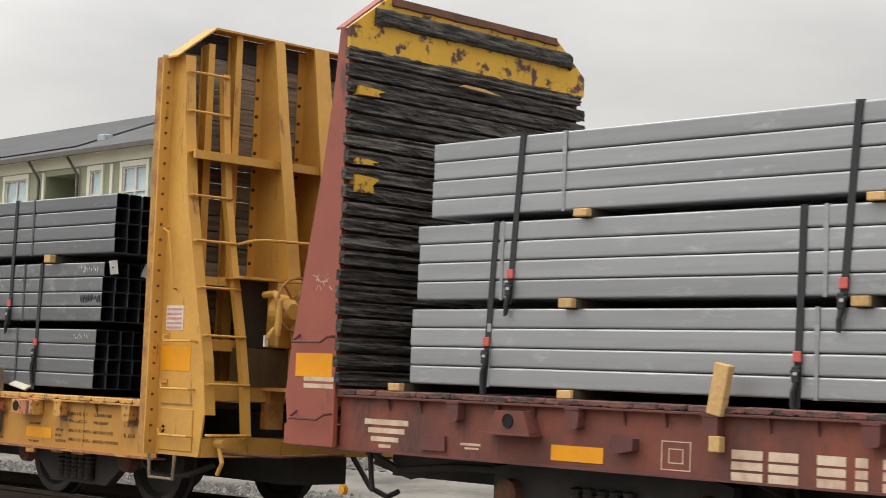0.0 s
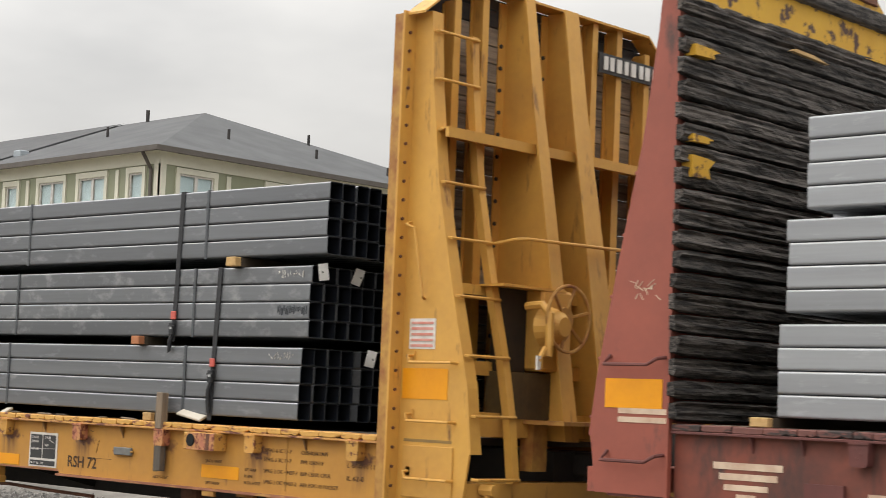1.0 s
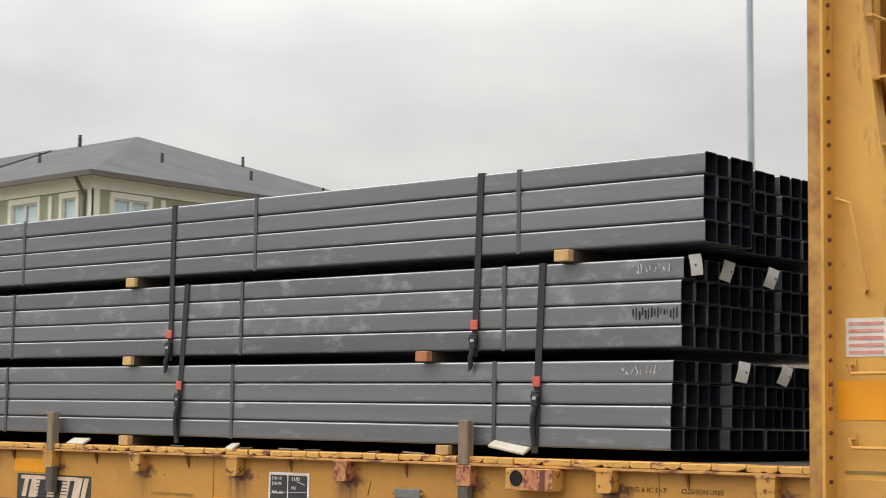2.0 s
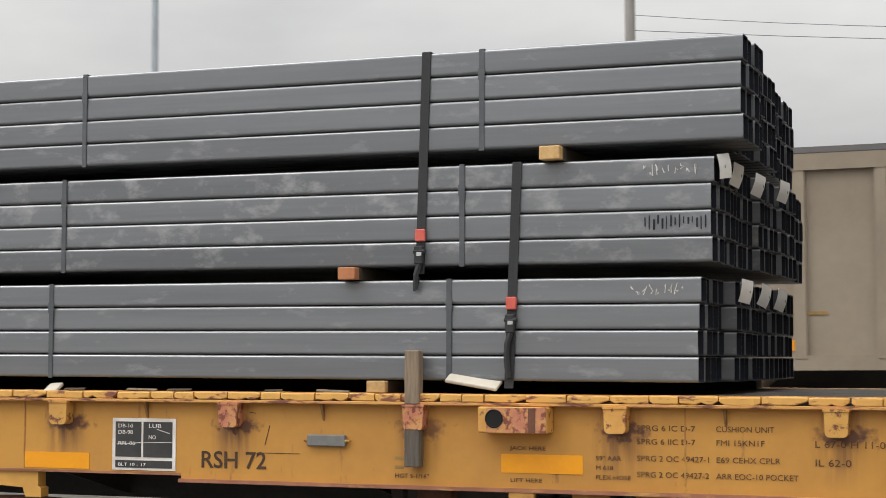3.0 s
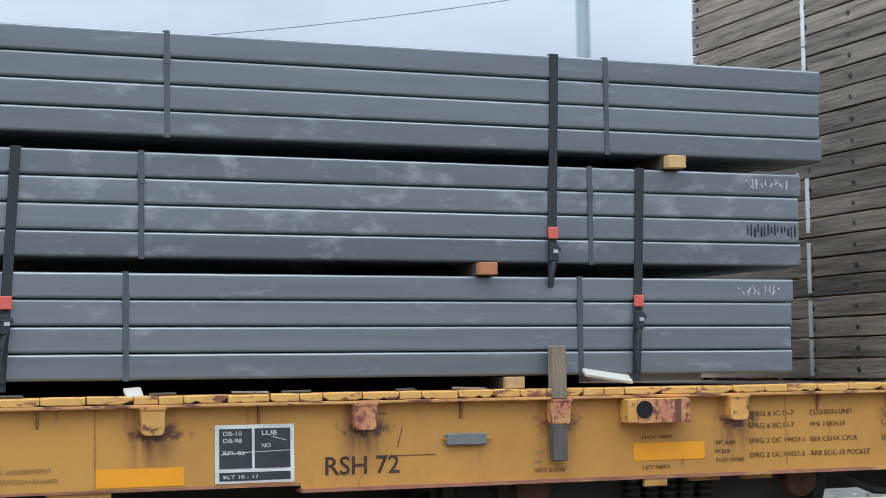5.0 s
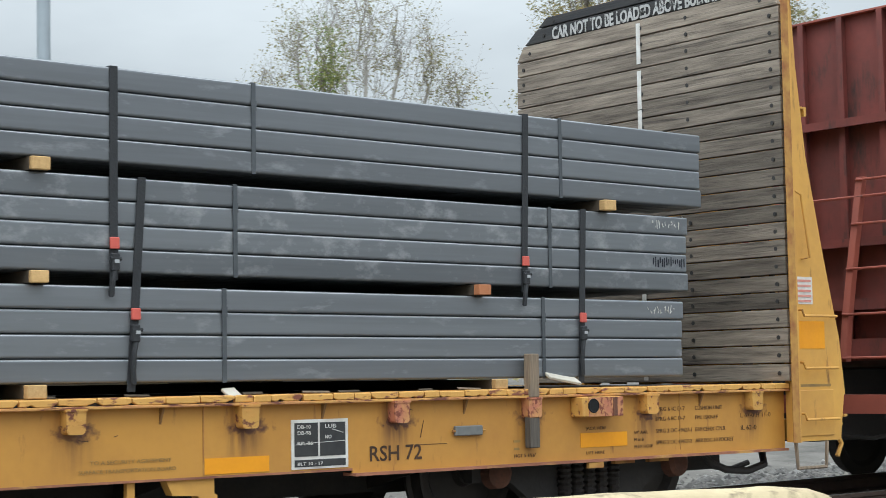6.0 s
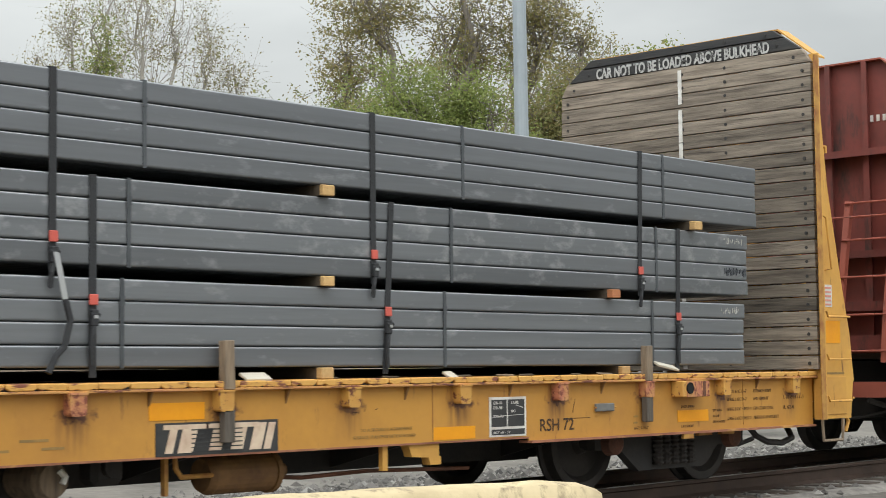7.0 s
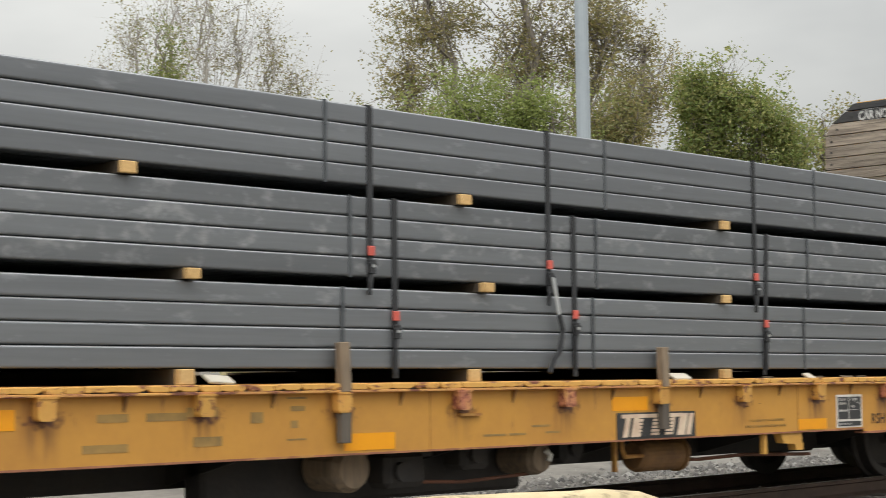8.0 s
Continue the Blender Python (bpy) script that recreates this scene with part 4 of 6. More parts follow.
    for xa, za, xb, zb in ((0.03, -0.312, 0.21, -0.300), (0.21, -0.302, 0.40, -0.296), (0.30, -0.222, 0.385, -0.246)):
        part("panel_scratch", rod(bmesh.new(), (xa, -0.0095, za), (xb, -0.0095, zb), 0.0022, seg=4), WHITE, pan)
    for xa, za, xb, zb in ((0.90, -0.115, 0.94, -0.122), (1.00, -0.30, 1.03, -0.19), (-1.42, -0.235, -1.36, -0.242), (-1.20, -0.222, -1.175, -0.215), (-2.9, -0.30, -2.86, -0.20)):
        part("sill_scratch", rod(bmesh.new(), (xa, -0.001, za), (xb, -0.001, zb), 0.0028, seg=4), INK, car)
    # lettering on the sill
    letters("sill_lettering", "RSH 72", 0.135, INK, car, (0.585, -0.003, -0.435), width=0.425, bold=0.012)
    part("scratch", boxed(0.95, 1.22, -0.0025, 0.0, -0.347, -0.344), INK, car)
    for txt, tx, tz, sz, wd in (("SPRG 6 IC D-7", 3.168, -0.185, 0.042, 0.31), ("SPRG 6 IIC D-7", 3.168, -0.255, 0.042, 0.31), ("SPRG 2 OC 49427-1", 3.168, -0.342, 0.042, 0.38),
                                ("SPRG 2 OC 49427-2", 3.168, -0.425, 0.042, 0.38), ("CUSHION UNIT", 3.585, -0.185, 0.042, 0.30), ("FMI 15KN1F", 3.585, -0.255, 0.042, 0.25),
                                ("E69 CEHX CPLR", 3.585, -0.342, 0.042, 0.33), ("ARR EOC-10 POCKET", 3.585, -0.425, 0.042, 0.42), ("L  67-0   H 11-0", 4.085, -0.255, 0.05, 0.40),
                                ("IL  62-0", 4.085, -0.348, 0.05, 0.20), ("JACK HERE", 2.47, -0.298, 0.030, 0.20), ("LIFT HERE", 2.47, -0.468, 0.030, 0.18),
                                ("59\" AAR", 2.945, -0.343, 0.034, 0.14), ("M 618", 2.945, -0.393, 0.034, 0.095), ("FLEX HOSE", 2.945, -0.443, 0.034, 0.19),
                                ("HGT 5-1/16\"", 1.80, -0.463, 0.034, 0.20),
                                ("TO A SECURITY AGREEMENT", -1.35, -0.375, 0.032, 0.52), ("SURFACE TRANSPORTATION BOARD", -1.42, -0.425, 0.032, 0.62)):
        letters("sill_lettering", txt, sz, FADED if tx < 0 else STENCIL, car, (tx, -0.003, tz), width=wd)
    for tx, tz, w in ((1.80, -0.362, 0.06), (1.80, -0.413, 0.05), (-4.62, -0.40, 0.24), (-4.1, -0.345, 0.2), (-4.35, -0.40, 0.18), (-3.95, -0.395, 0.16)):
        part("stencil_line", boxed(tx, tx + w, -0.0025, 0.0, tz, tz + 0.016), FADED, car)
    for tx, tz, w, h in ((-7.55, -0.22, 0.30, 0.05), (-7.9, -0.22, 0.22, 0.05), (-8.0, -0.40, 0.32, 0.05), (-7.25, -0.20, 0.24, 0.06), (-7.2, -0.385, 0.22, 0.06),
                         (-6.75, -0.25, 0.10, 0.07), (-6.45, -0.10, 0.16, 0.012), (-6.42, -0.18, 0.12, 0.035), (-6.42, -0.29, 0.06, 0.05), (-6.45, -0.37, 0.16, 0.012)):
        part("stencil_line", boxed(tx, tx + w, -0.0025, 0.0, tz, tz + h), FADED, car)
    # orange patches
    for xa, xb, za, zb in ((-0.61, -0.16, -0.462, -0.368), (2.42, 2.875, -0.42, -0.32), (-3.17, -2.73, -0.245, -0.135), (-5.96, -5.495, -0.455, -0.34), (-8.75, -8.45, -0.25, -0.13)):
        patch(car, xa, xb, za, zb, 0.0, ORANGE)
    # logo board: plain pale shapes on black
    logo = patch(car, -3.12, -2.11, -0.472, -0.262, 0.0, BLACK, "logo_board", "black board with pale block shapes")
    for xa, xb in ((-3.05, -2.99), (-2.95, -2.83), (-2.70, -2.60), (-2.52, -2.42), (-2.36, -2.26), (-2.24, -2.18)):
        bm = bmesh.new()
        side_plate(bm, [(xa, -0.455), (xb, -0.455), (xb + 0.05, -0.28), (xa + 0.05, -0.28)], -0.008, -0.004)
        part("logo_shape", bm, CREAM, logo)
    for xa, xb in ((-3.06, -2.70), (-2.72, -2.28)):
        part("logo_shape", boxed(xa, xb, -0.0088, -0.004, -0.305, -0.275), CREAM, logo)
    for k in range(6):
        part("logo_stripe", boxed(-2.84, -2.42, -0.0085, -0.004, -0.455 + k * 0.028, -0.447 + k * 0.028), BLACK, logo)
    # bulkhead
    ribs = ((0.28, 0.065, 0.20), (0.585, 0.065, 0.20), (0.97, 0.105, 0), (1.47, 0.165, 0), (1.90, 0.065, 0.20), (2.22, 0.065, 0.20), (2.60, 0.065, 0.20))
    fr, X, depth = bulkhead(car, 4.55, 1, YELLOW, yellow_planks, 0.141, 3.345, -0.07, 2.92, ribs, 11,
                             ((-0.46, 0.80), (0.35, 0.70), (0.8, 0.58), (1.3, 0.46), (1.8, 0.35), (2.5, 0.26), (3.3, 0.20)), cap=0.24)
    ladder(fr, X, depth, -0.03, 1, YELLOW, (-0.27, 0.16, 0.575, 0.99, 1.40, 1.80, 2.18, 2.55, 2.90), wide=0.44)
    letters("warning_lettering", "CAR NOT TO BE LOADED ABOVE BULKHEAD", 0.15, WORN_WHITE, fr, (4.543, 2.50, 3.11), facing="end", width=2.15, bold=0.035, label="white stencilled warning on black boards")
    for k, (za, zb) in enumerate(((2.72, 3.07), (2.33, 2.66), (2.0, 2.32), (1.5, 1.98), (1.02, 1.40), (0.6, 0.95), (0.3, 0.55), (0.03, 0.28))):
        part("centre_mark", boxed(4.541, 4.546, 1.40, 1.445, za, zb), WHITE, fr, "broken white centre line")
    # rods across the back
    bm = bent_rod([(5.02, 0.46, 1.40), (5.20, 0.50, 1.43), (5.22, 0.60, 1.44), (5.22, 2.30, 1.475), (5.02, 2.36, 1.46)], 0.013)
    part("end_handrail", bm, YELLOW, fr)
    for z in (0.52, 0.11, -0.29):
        grab_iron(fr, 4.74, 5.16, -0.03, z, YELLOW)
    bm = bent_rod([(4.66, -0.03, 1.52), (4.68, -0.10, 1.50), (4.76, -0.10, 1.47), (4.86, -0.09, 0.98), (4.82, -0.03, 0.97)], 0.010)
    part("grab_iron", bm, YELLOW, fr)
    patch(fr, 4.695, 4.945, 0.615, 0.83, -0.03, WHITE, "warning_sticker", "white sticker with red bars")
    for k in range(5):
        part("sticker_line", boxed(4.715, 4.925, -0.0375, -0.034, 0.63 + k * 0.04, 0.648 + k * 0.04), STICKER, fr)
    patch(fr, 4.645, 5.08, 0.265, 0.48, -0.03, ORANGE)
    part("post_plate", boxed(4.68, 5.16, -0.042, -0.03, -0.42, -0.06, bevel=0.004), YELLOW, fr)
    part("stencil_line", boxed(4.68, 5.14, -0.0325, -0.03, -0.035, -0.015), FADED, fr)
    for k, (ya, w) in enumerate(((1.98, 0.05), (2.06, 0.05), (2.15, 0.06), (2.25, 0.05), (2.34, 0.06), (2.45, 0.05), (2.53, 0.06), (2.63, 0.05))):
        part("number_bar", boxed(4.775, 4.785, ya, ya + w, 2.965, 3.075), WHITE, fr)
    part("number_strip", boxed(4.757, 4.772, 1.93, 2.76, 2.94, 3.10), BLACK, fr, "black strip with white bars")
    # hand brake: housing, wheel and chain box
    # sheet added in a dark colour, for the shaded gap between the ribs
    part("brake_back", boxed(5.02, 5.09, 0.46, 0.78, 0.488, 1.10, bevel=0.004), VOID_DARK, fr, "added dark sheet for the shaded gap behind the hand brake")
    part("brake_shelf", boxed(5.0, 5.14, 0.44, 1.14, 1.10, 1.116), YELLOW, fr)
    hb = part("brake_housing", boxed(5.0, 5.24, 0.77, 1.12, 0.50, 1.095, bevel=0.02), YELLOW, fr, "hand brake gear housing")
    bm = bmesh.new()
    lathe(bm, [(0.0, -0.17), (0.07, -0.17), (0.12, -0.12), (0.155, 0.0), (0.0, 0.02)], (0, 0, 0), 20)
    bmesh.ops.transform(bm, matrix=Matrix.Translation((5.27, 0.79, 0.82)) @ Matrix.Rotation(radians(90), 4, "Z"), verts=bm.verts)
    part("brake_gear", bm, YELLOW, hb)
    bm = bent_rod([(5.20, 0.64, 0.96), (5.34, 0.65, 0.97), (5.42, 0.64, 0.90), (5.44, 0.62, 0.70), (5.44, 0.61, 0.60)], 0.032, 8)
    part("gear_arm", bm, YELLOW, hb)
    wc = Vector((5.42, 0.85, 0.88))
    bm = bmesh.new()
    for k in range(28):
        p, q = [wc + Vector((0, 0.24 * math.cos(v), 0.24 * math.sin(v))) for v in (k * math.tau / 28, (k + 1) * math.tau / 28)]
        rod(bm, p, q, 0.013, seg=6)
    for k in range(6):
        v = k * math.tau / 6 + 0.25
        rod(bm, wc - Vector((0.04, 0, 0)), wc + Vector((0, 0.24 * math.cos(v), 0.24 * math.sin(v))), 0.013, seg=5)
    rod(bm, wc - Vector((0.24, 0.03, 0.03)), wc, 0.04, seg=10)
    rod(bm, wc - Vector((0.05, 0, 0)), wc - Vector((0.02, 0, 0)), 0.085, seg=14)
    part("brake_wheel", bm, YELLOW_DIRTY, hb, "round spoked hand brake wheel")
    part("chain_cover", boxed(5.02, 5.18, 0.43, 1.06, 0.15, 0.485), GRIME, fr)
    part("gear_shelf", boxed(4.70, 5.24, 0.34, 1.04, 1.085, 1.10), YELLOW, fr)
    part("brake_lever", boxed(5.47, 5.49, 0.44, 0.475, 0.50, 0.60), WHITE, hb)
    bm = rod(bmesh.new(), (5.44, 0.57, 0.66), (5.48, 0.455, 0.56), 0.018, seg=6)
    part("lever_shank", bm, YELLOW, hb)
    part("end_platform", boxed(5.05, 5.55, 0.68, 2.05, 0.118, 0.146), YELLOW_DIRTY, fr, "grimy end platform")
    for yy in (0.74, 1.90):
        part("platform_bracket", boxed(5.10, 5.22, yy, yy + 0.16, -0.22, 0.115), YELLOW_DIRTY, fr)
    # stirrup steps
    bm = bent_rod([(4.62, -0.09, -0.46), (4.64, -0.09, -0.66), (4.98, -0.09, -0.66), (5.0, -0.09, -0.46)], 0.016, 5)
    part("stirrup_step", bm, OLDWOOD, fr, "pale worn stirrup step")
    bm = bent_rod([(5.34, 0.12, -0.36), (5.42, 0.10, -0.50), (5.36, 0.10, -0.60)], 0.02)
    rod(bm, (5.30, 0.12, -0.34), (5.42, 0.12, -0.34), 0.04, seg=8)
    part("uncoupling_handle", bm, YELLOW, fr)
    bm = bent_rod([(5.36, 0.12, -0.42), (5.62, 0.55, -0.44), (5.66, 1.25, -0.42)], 0.014)
    part("uncoupling_rod", bm, RUST, fr)
    # underframe
    part("centre_sill", boxed(x0, 5.1, c - 0.32, c + 0.32, -0.72, -0.08), SOOT, car)
    for k in range(8):
        xx = -12.6 + k * 2.0
        bm = bmesh.new()
        end_plate(bm, [(0.06, -0.44), (c - 0.3, -0.70), (c + 0.3, -0.70), (2.84, -0.44), (2.84, -0.07), (0.06, -0.07)], xx, xx + 0.03)
        part("cross_bearer", bm, SOOT, car)
    bolster_truck(car, 2.81, -DECK + 2.81 * math.tan(radians(SLOPE)), SOOT)
    bolster_truck(car, -12.6, -DECK - 12.6 * math.tan(radians(SLOPE)), SOOT)
    coupler(car, 5.0, 5.98, SOOT)
    # brake cylinder, reservoir, levers, hoses
    bm = bmesh.new()
    rod(bm, (-2.38, 0.42, -0.635), (-1.86, 0.42, -0.635), 0.135, seg=24)
    rod(bm, (-2.43, 0.42, -0.635), (-2.38, 0.42, -0.635), 0.11, 0.135, seg=24)
    rod(bm, (-1.86, 0.42, -0.635), (-1.82, 0.42, -0.635), 0.15, seg=24)
    rod(bm, (-1.82, 0.42, -0.635), (-1.70, 0.42, -0.635), 0.06, 0.05, seg=14)
    part("air_reservoir", bm, RUSTY_TANK, car, "grimy yellow air tank")
    bm = bent_rod([(-2.80, 0.22, -0.46), (-2.79, 0.22, -0.57), (-2.73, 0.24, -0.625), (-2.40, 0.32, -0.63)], 0.018)
    part("brake_pipe", bm, YELLOW_DIRTY, car)
    part("step_bracket", boxed(-1.10, -1.05, 0.03, 0.07, -0.66, -0.47), YELLOW, car)
    part("tank_hanger", boxed(-2.88, -2.85, 0.22, 0.26, -0.74, -0.47), YELLOW_DIRTY, car)
    bm = bmesh.new()
    side_plate(bm, [(-0.86, -0.472), (-0.53, -0.472), (-0.53, -0.575), (-0.51, -0.585), (-0.51, -0.64), (-0.62, -0.64), (-0.64, -0.585), (-0.81, -0.575)], 0.02, 0.10)
    part("jacking_bracket", bm, YELLOW, car)
    bm = bent_rod([(-2.1, 0.5, -0.66), (-1.5, 0.45, -0.70), (-0.9, 0.4, -0.68), (-0.3, 0.42, -0.70), (0.3, 0.5, -0.72)], 0.016)
    part("brake_rod", bm, RUST, car)
    for xx, r in ((-5.6, 0.17), (-3.66, 0.13)):
        bm = bmesh.new()
        lathe(bm, [(0.0, -0.12), (r * 0.8, -0.12), (r, -0.06), (r, 0.25), (0.0, 0.25)], (xx, 0.42, -0.60), 20)
        part("brake_cylinder", bm, OLDWOOD, car)
    for q in ((-5.25, -4.85, 0.35, 0.6, -0.76, -0.50), (-4.48, -4.17, 0.35, 0.6, -0.66, -0.47), (-3.30, -3.05, 0.4, 0.6, -0.66, -0.47)):
        bm = boxed(*q, bevel=0.04)
        rod(bm, (q[0] + 0.12, q[2] - 0.05, q[4] + 0.12), (q[0] + 0.12, q[2] + 0.02, q[4] + 0.12), 0.07, seg=12)
        rod(bm, (q[0] + 0.2, q[2] + 0.1, q[5] - 0.02), (q[1] + 0.12, q[2] + 0.1, q[5] - 0.02), 0.03, seg=8)
        part("control_valve", bm, SOOT, car)
    bm = bent_rod([(-3.63, 0.29, -0.54), (-3.60, 0.27, -0.58), (-3.62, 0.27, -0.62)], 0.022)
    part("valve_vent", bm, TAG, car, "white plastic vent")
    # plain box added to keep the underside dark in front of the pale gravel
    part("brake_rigging", boxed(-6.6, -3.45, 0.72, 0.95, -0.86, -0.45, bevel=0.03), SOOT, car, "added dark box filling the shaded underside")
    # unseen strip, added to keep light from showing under the dark tubes
    part("nailing_strip", boxed(-11.5, 3.3, 2.55, 2.75, -0.002, 0.066), SHADE_AND_SCRAP_WOOD, car, "added dark strip that stops light under the load")
    bm = bent_rod([(-5.0, 0.4, -0.72), (-4.4, 0.42, -0.75), (-3.6, 0.44, -0.72)], 0.014)
    part("brake_rod", bm, RUST, car)
    bm = bent_rod([(3.95, 0.30, -0.50), (4.05, 0.28, -0.60), (4.2, 0.26, -0.66), (4.45, 0.26, -0.68), (4.7, 0.3, -0.64), (4.85, 0.45, -0.55)], 0.03)
    part("train_pipe", bm, SOOT, car, "black air hose sagging under the sill")
    bm = bent_rod([(5.2, 1.75, -0.45), (5.5, 1.72, -0.72), (5.8, 1.66, -0.78), (6.0, 1.6, -0.72)], 0.025)
    part("air_hose", bm, SOOT, car)
    for xx in (3.4, 3.75):
        part("shoe_bracket", boxed(xx - 0.6, xx - 0.4, 0.05, 0.09, -0.55, -0.523), YELLOW_DIRTY, car)
    return car


build_yellow_car()

# ---------------------------------------------------------------- the red car


def red_planks(frame_ob, i, xa, xb, y0, y1, z, h, rnd, cut):
    """One old plank: split along the grain, with chewed edges and ends."""
    a, b = sorted((xa, xb))
    if z + h > 2.77:
        return None
    bm = bmesh.new()
    n, m = 44, 6
    start = y0 + rnd.uniform(0.0, 0.035)
    ph = rnd.uniform(0, 50)
    proud = rnd.uniform(-0.012, 0.010)
    ridge = [rnd.uniform(-0.012, 0.012) for _ in range(m)]
    rings = []
    for k in range(n + 1):
        y = start + (y1 - start) * k / n
        end = 0.018 * (k in (0, n)) + 0.008 * (k in (1, n - 1))
        t0 = 0.006 * noise.noise((y * 1.4, ph, 0)) + 0.007 * noise.noise((y * 14, ph, 2)) - end
        t1 = 0.006 * noise.noise((y * 1.3, ph, 9)) + 0.009 * noise.noise((y * 17, ph, 6)) - end
        o = proud + 0.008 * noise.noise((y * 2.0, ph, 4))
        face = []
        for q in range(m):
            v = 0.90 - 0.80 * q / (m - 1)
            d = ridge[q] + 0.013 * noise.noise((y * 3.2, ph + 7 * q, q)) + 0.010 * noise.noise((y * 15, ph + 5 * q, q))
            face.append((b + o + d, y + 0.02 * noise.noise((k * 0.7, ph, q)), z + h * v + 0.006 * noise.noise((y * 6, ph, 3 * q))))
        rings.append([bm.verts.new(p) for p in ((a, y, z - t0), (a, y, z + h + t1), (b + o - 0.014, y, z + h + t1 - 0.004), *face, (b + o - 0.014, y, z - t0 + 0.006))])
    c = m + 4
    for p, q in zip(rings, rings[1:]):
        for k in range(c):
            j = (k + 1) % c
            bm.faces.new((p[k], p[j], q[j], q[k]))
    bm.faces.new(rings[0])
    bm.faces.new(rings[-1][::-1])
    bmesh.ops.recalc_face_normals(bm, faces=bm.faces[:])
    return part("plank", bm, PLANK_DARK, frame_ob)


def build_red_car():
    R0 = 6.95
    car = riding("bulkhead_flatcar", 0, 0.10, 0.175, "dull red steel bulkhead flatcar with a dark splintered plank wall", "freight car", "cars of the train")
    x0, x1 = 6.9, 25.8
    for y, sy in ((0.02, 1), (2.70, -1)):
        bm = bmesh.new()
        side_plate(bm, [(x0, -0.46), (x1, -0.46), (x1, 0.0), (x0, 0.0)], y, y + sy * 0.016)
        sill = part("side_sill", bm, RED_SILL, car)
        part("bottom_flange", boxed(x0 - 0.5, x1, min(y - sy * 0.03, y + sy * 0.1), max(y - sy * 0.03, y + sy * 0.1), -0.476, -0.46), RED_DARK, sill)
    deck_lip(car, x0, x1, 0.02, 0.05, RED_EDGE, RED_DARK, 8)
    # same added strip, stops light coming through under the pale tubes
    part("nailing_strip", boxed(8.0, 24.0, 2.35, 2.6, -0.002, 0.055), SHADE_AND_SCRAP_WOOD, car, "added dark strip that stops light under the load")
    part("deck", boxed(x0, x1, 0.10, 2.66, -0.06, -0.004), DECKING, car, "dirty dark deck")
    pocket = stake_pocket_mesh("stake_pocket", RED_DARK)
    gus = gusset_mesh(RED_DARK)
    for k in range(15):
        xx = 8.22 + 1.16 * k
        piece("stake_pocket", pocket, car, (xx, 0.02, 0))
        piece("gusset", gus, car, (xx - 0.4, 0.02, 0))
        piece("gusset", gus, car, (xx - 0.75, 0.02, 0))
    # lashing bracket with a hole
    bm = bmesh.new()
    side_plate(bm, [(8.60, -0.262), (9.03, -0.262), (9.03, -0.245), (8.965, -0.10), (8.70, -0.10), (8.60, -0.245)], -0.10, 0.02)
    box(bm, 8.58, 9.05, -0.115, 0.02, -0.272, -0.258)
    br = part("lashing_bracket", bm, RED_SILL, car, "red flared lashing bracket with a hole")
    bm = bmesh.new()
    lathe(bm, [(0.0, -0.002), (0.045, -0.002), (0.05, -0.008), (0.055, 0.01)], (8.825, -0.101, -0.172), 16)
    part("lashing_hole", bm, HOLE, br)
    part("access_plate", boxed(7.84, 8.10, -0.004, 0.02, -0.425, -0.315), RED_DARK, car)
    bm = bmesh.new()
    side_plate(bm, [(9.70, -0.30), (9.77, -0.345), (9.91, -0.32), (9.91, -0.24), (9.73, -0.215)], -0.05, 0.02)
    part("tie_lug", bm, RED_DARK, car)
    patch(car, 9.136, 9.607, -0.425, -0.318, 0.02, ORANGE)
    # plain bars for the stencils
    for xa, w, za, h in ((7.19, 0.49, -0.262, 0.042), (7.235, 0.41, -0.325, 0.04), (7.27, 0.31, -0.388, 0.036), (7.36, 0.135, -0.435, 0.026), (8.245, 0.20, -0.37, 0.018), (8.29, 0.14, -0.397, 0.014)):
        part("stencil_line", boxed(xa, xa + w, 0.016, 0.02, za, za + h), CREAM, car)
    # large car mark as plain block shapes
    for xa, w in ((10.66, 0.235), (10.94, 0.215), (11.29, 0.20), (11.555, 0.085), (11.74, 0.20), (12.0, 0.20)):
        for za, zb in ((-0.465, -0.408), (-0.392, -0.342), (-0.326, -0.268)):
            part("car_mark", boxed(xa, xa + w, 0.015, 0.02, za, zb), CREAM, car)
    bm = bmesh.new()
    for q in ((10.10, 10.34, -0.43, -0.423), (10.10, 10.34, -0.247, -0.24), (10.10, 10.107, -0.43, -0.24), (10.333, 10.34, -0.43, -0.24), (10.16, 10.28, -0.385, -0.378), (10.16, 10.28, -0.295, -0.288), (10.16, 10.167, -0.385, -0.288), (10.273, 10.28, -0.385, -0.288)):
        box(bm, q[0], q[1], 0.016, 0.02, q[2], q[3])
    part("stencil_frame", bm, CREAM, car, "faint cream stencil frame")
    # bulkhead
    ribs = ((0.50, 0.06, 0.17), (0.95, 0.06, 0.17), (1.40, 0.06, 0.17), (1.85, 0.06, 0.17), (2.3, 0.06, 0.17))
    fr, X, depth = bulkhead(car, R0, -1, RED, red_planks, 0.136, 3.18, -0.06, 2.70, ribs, 5,
                             ((-0.46, 0.74), (0.45, 0.615), (1.1, 0.477), (1.79, 0.33), (2.47, 0.23), (3.06, 0.175), (3.3, 0.16)), rough_ends=0.05, cap=0.16, beam=0.26, lap=0.03, back=RED_BACK)
    bm = bmesh.new()
    end_plate(bm, [(0.0, 0.0), (2.66, 0.0), (2.66, 2.87), (2.33, 3.16), (0.33, 3.16), (0.0, 2.87)], 6.87, 6.883)
    part("backing_sheet", bm, RED_BACK, fr)
    # yellow plates behind the planks and along the top
    bm = bmesh.new()
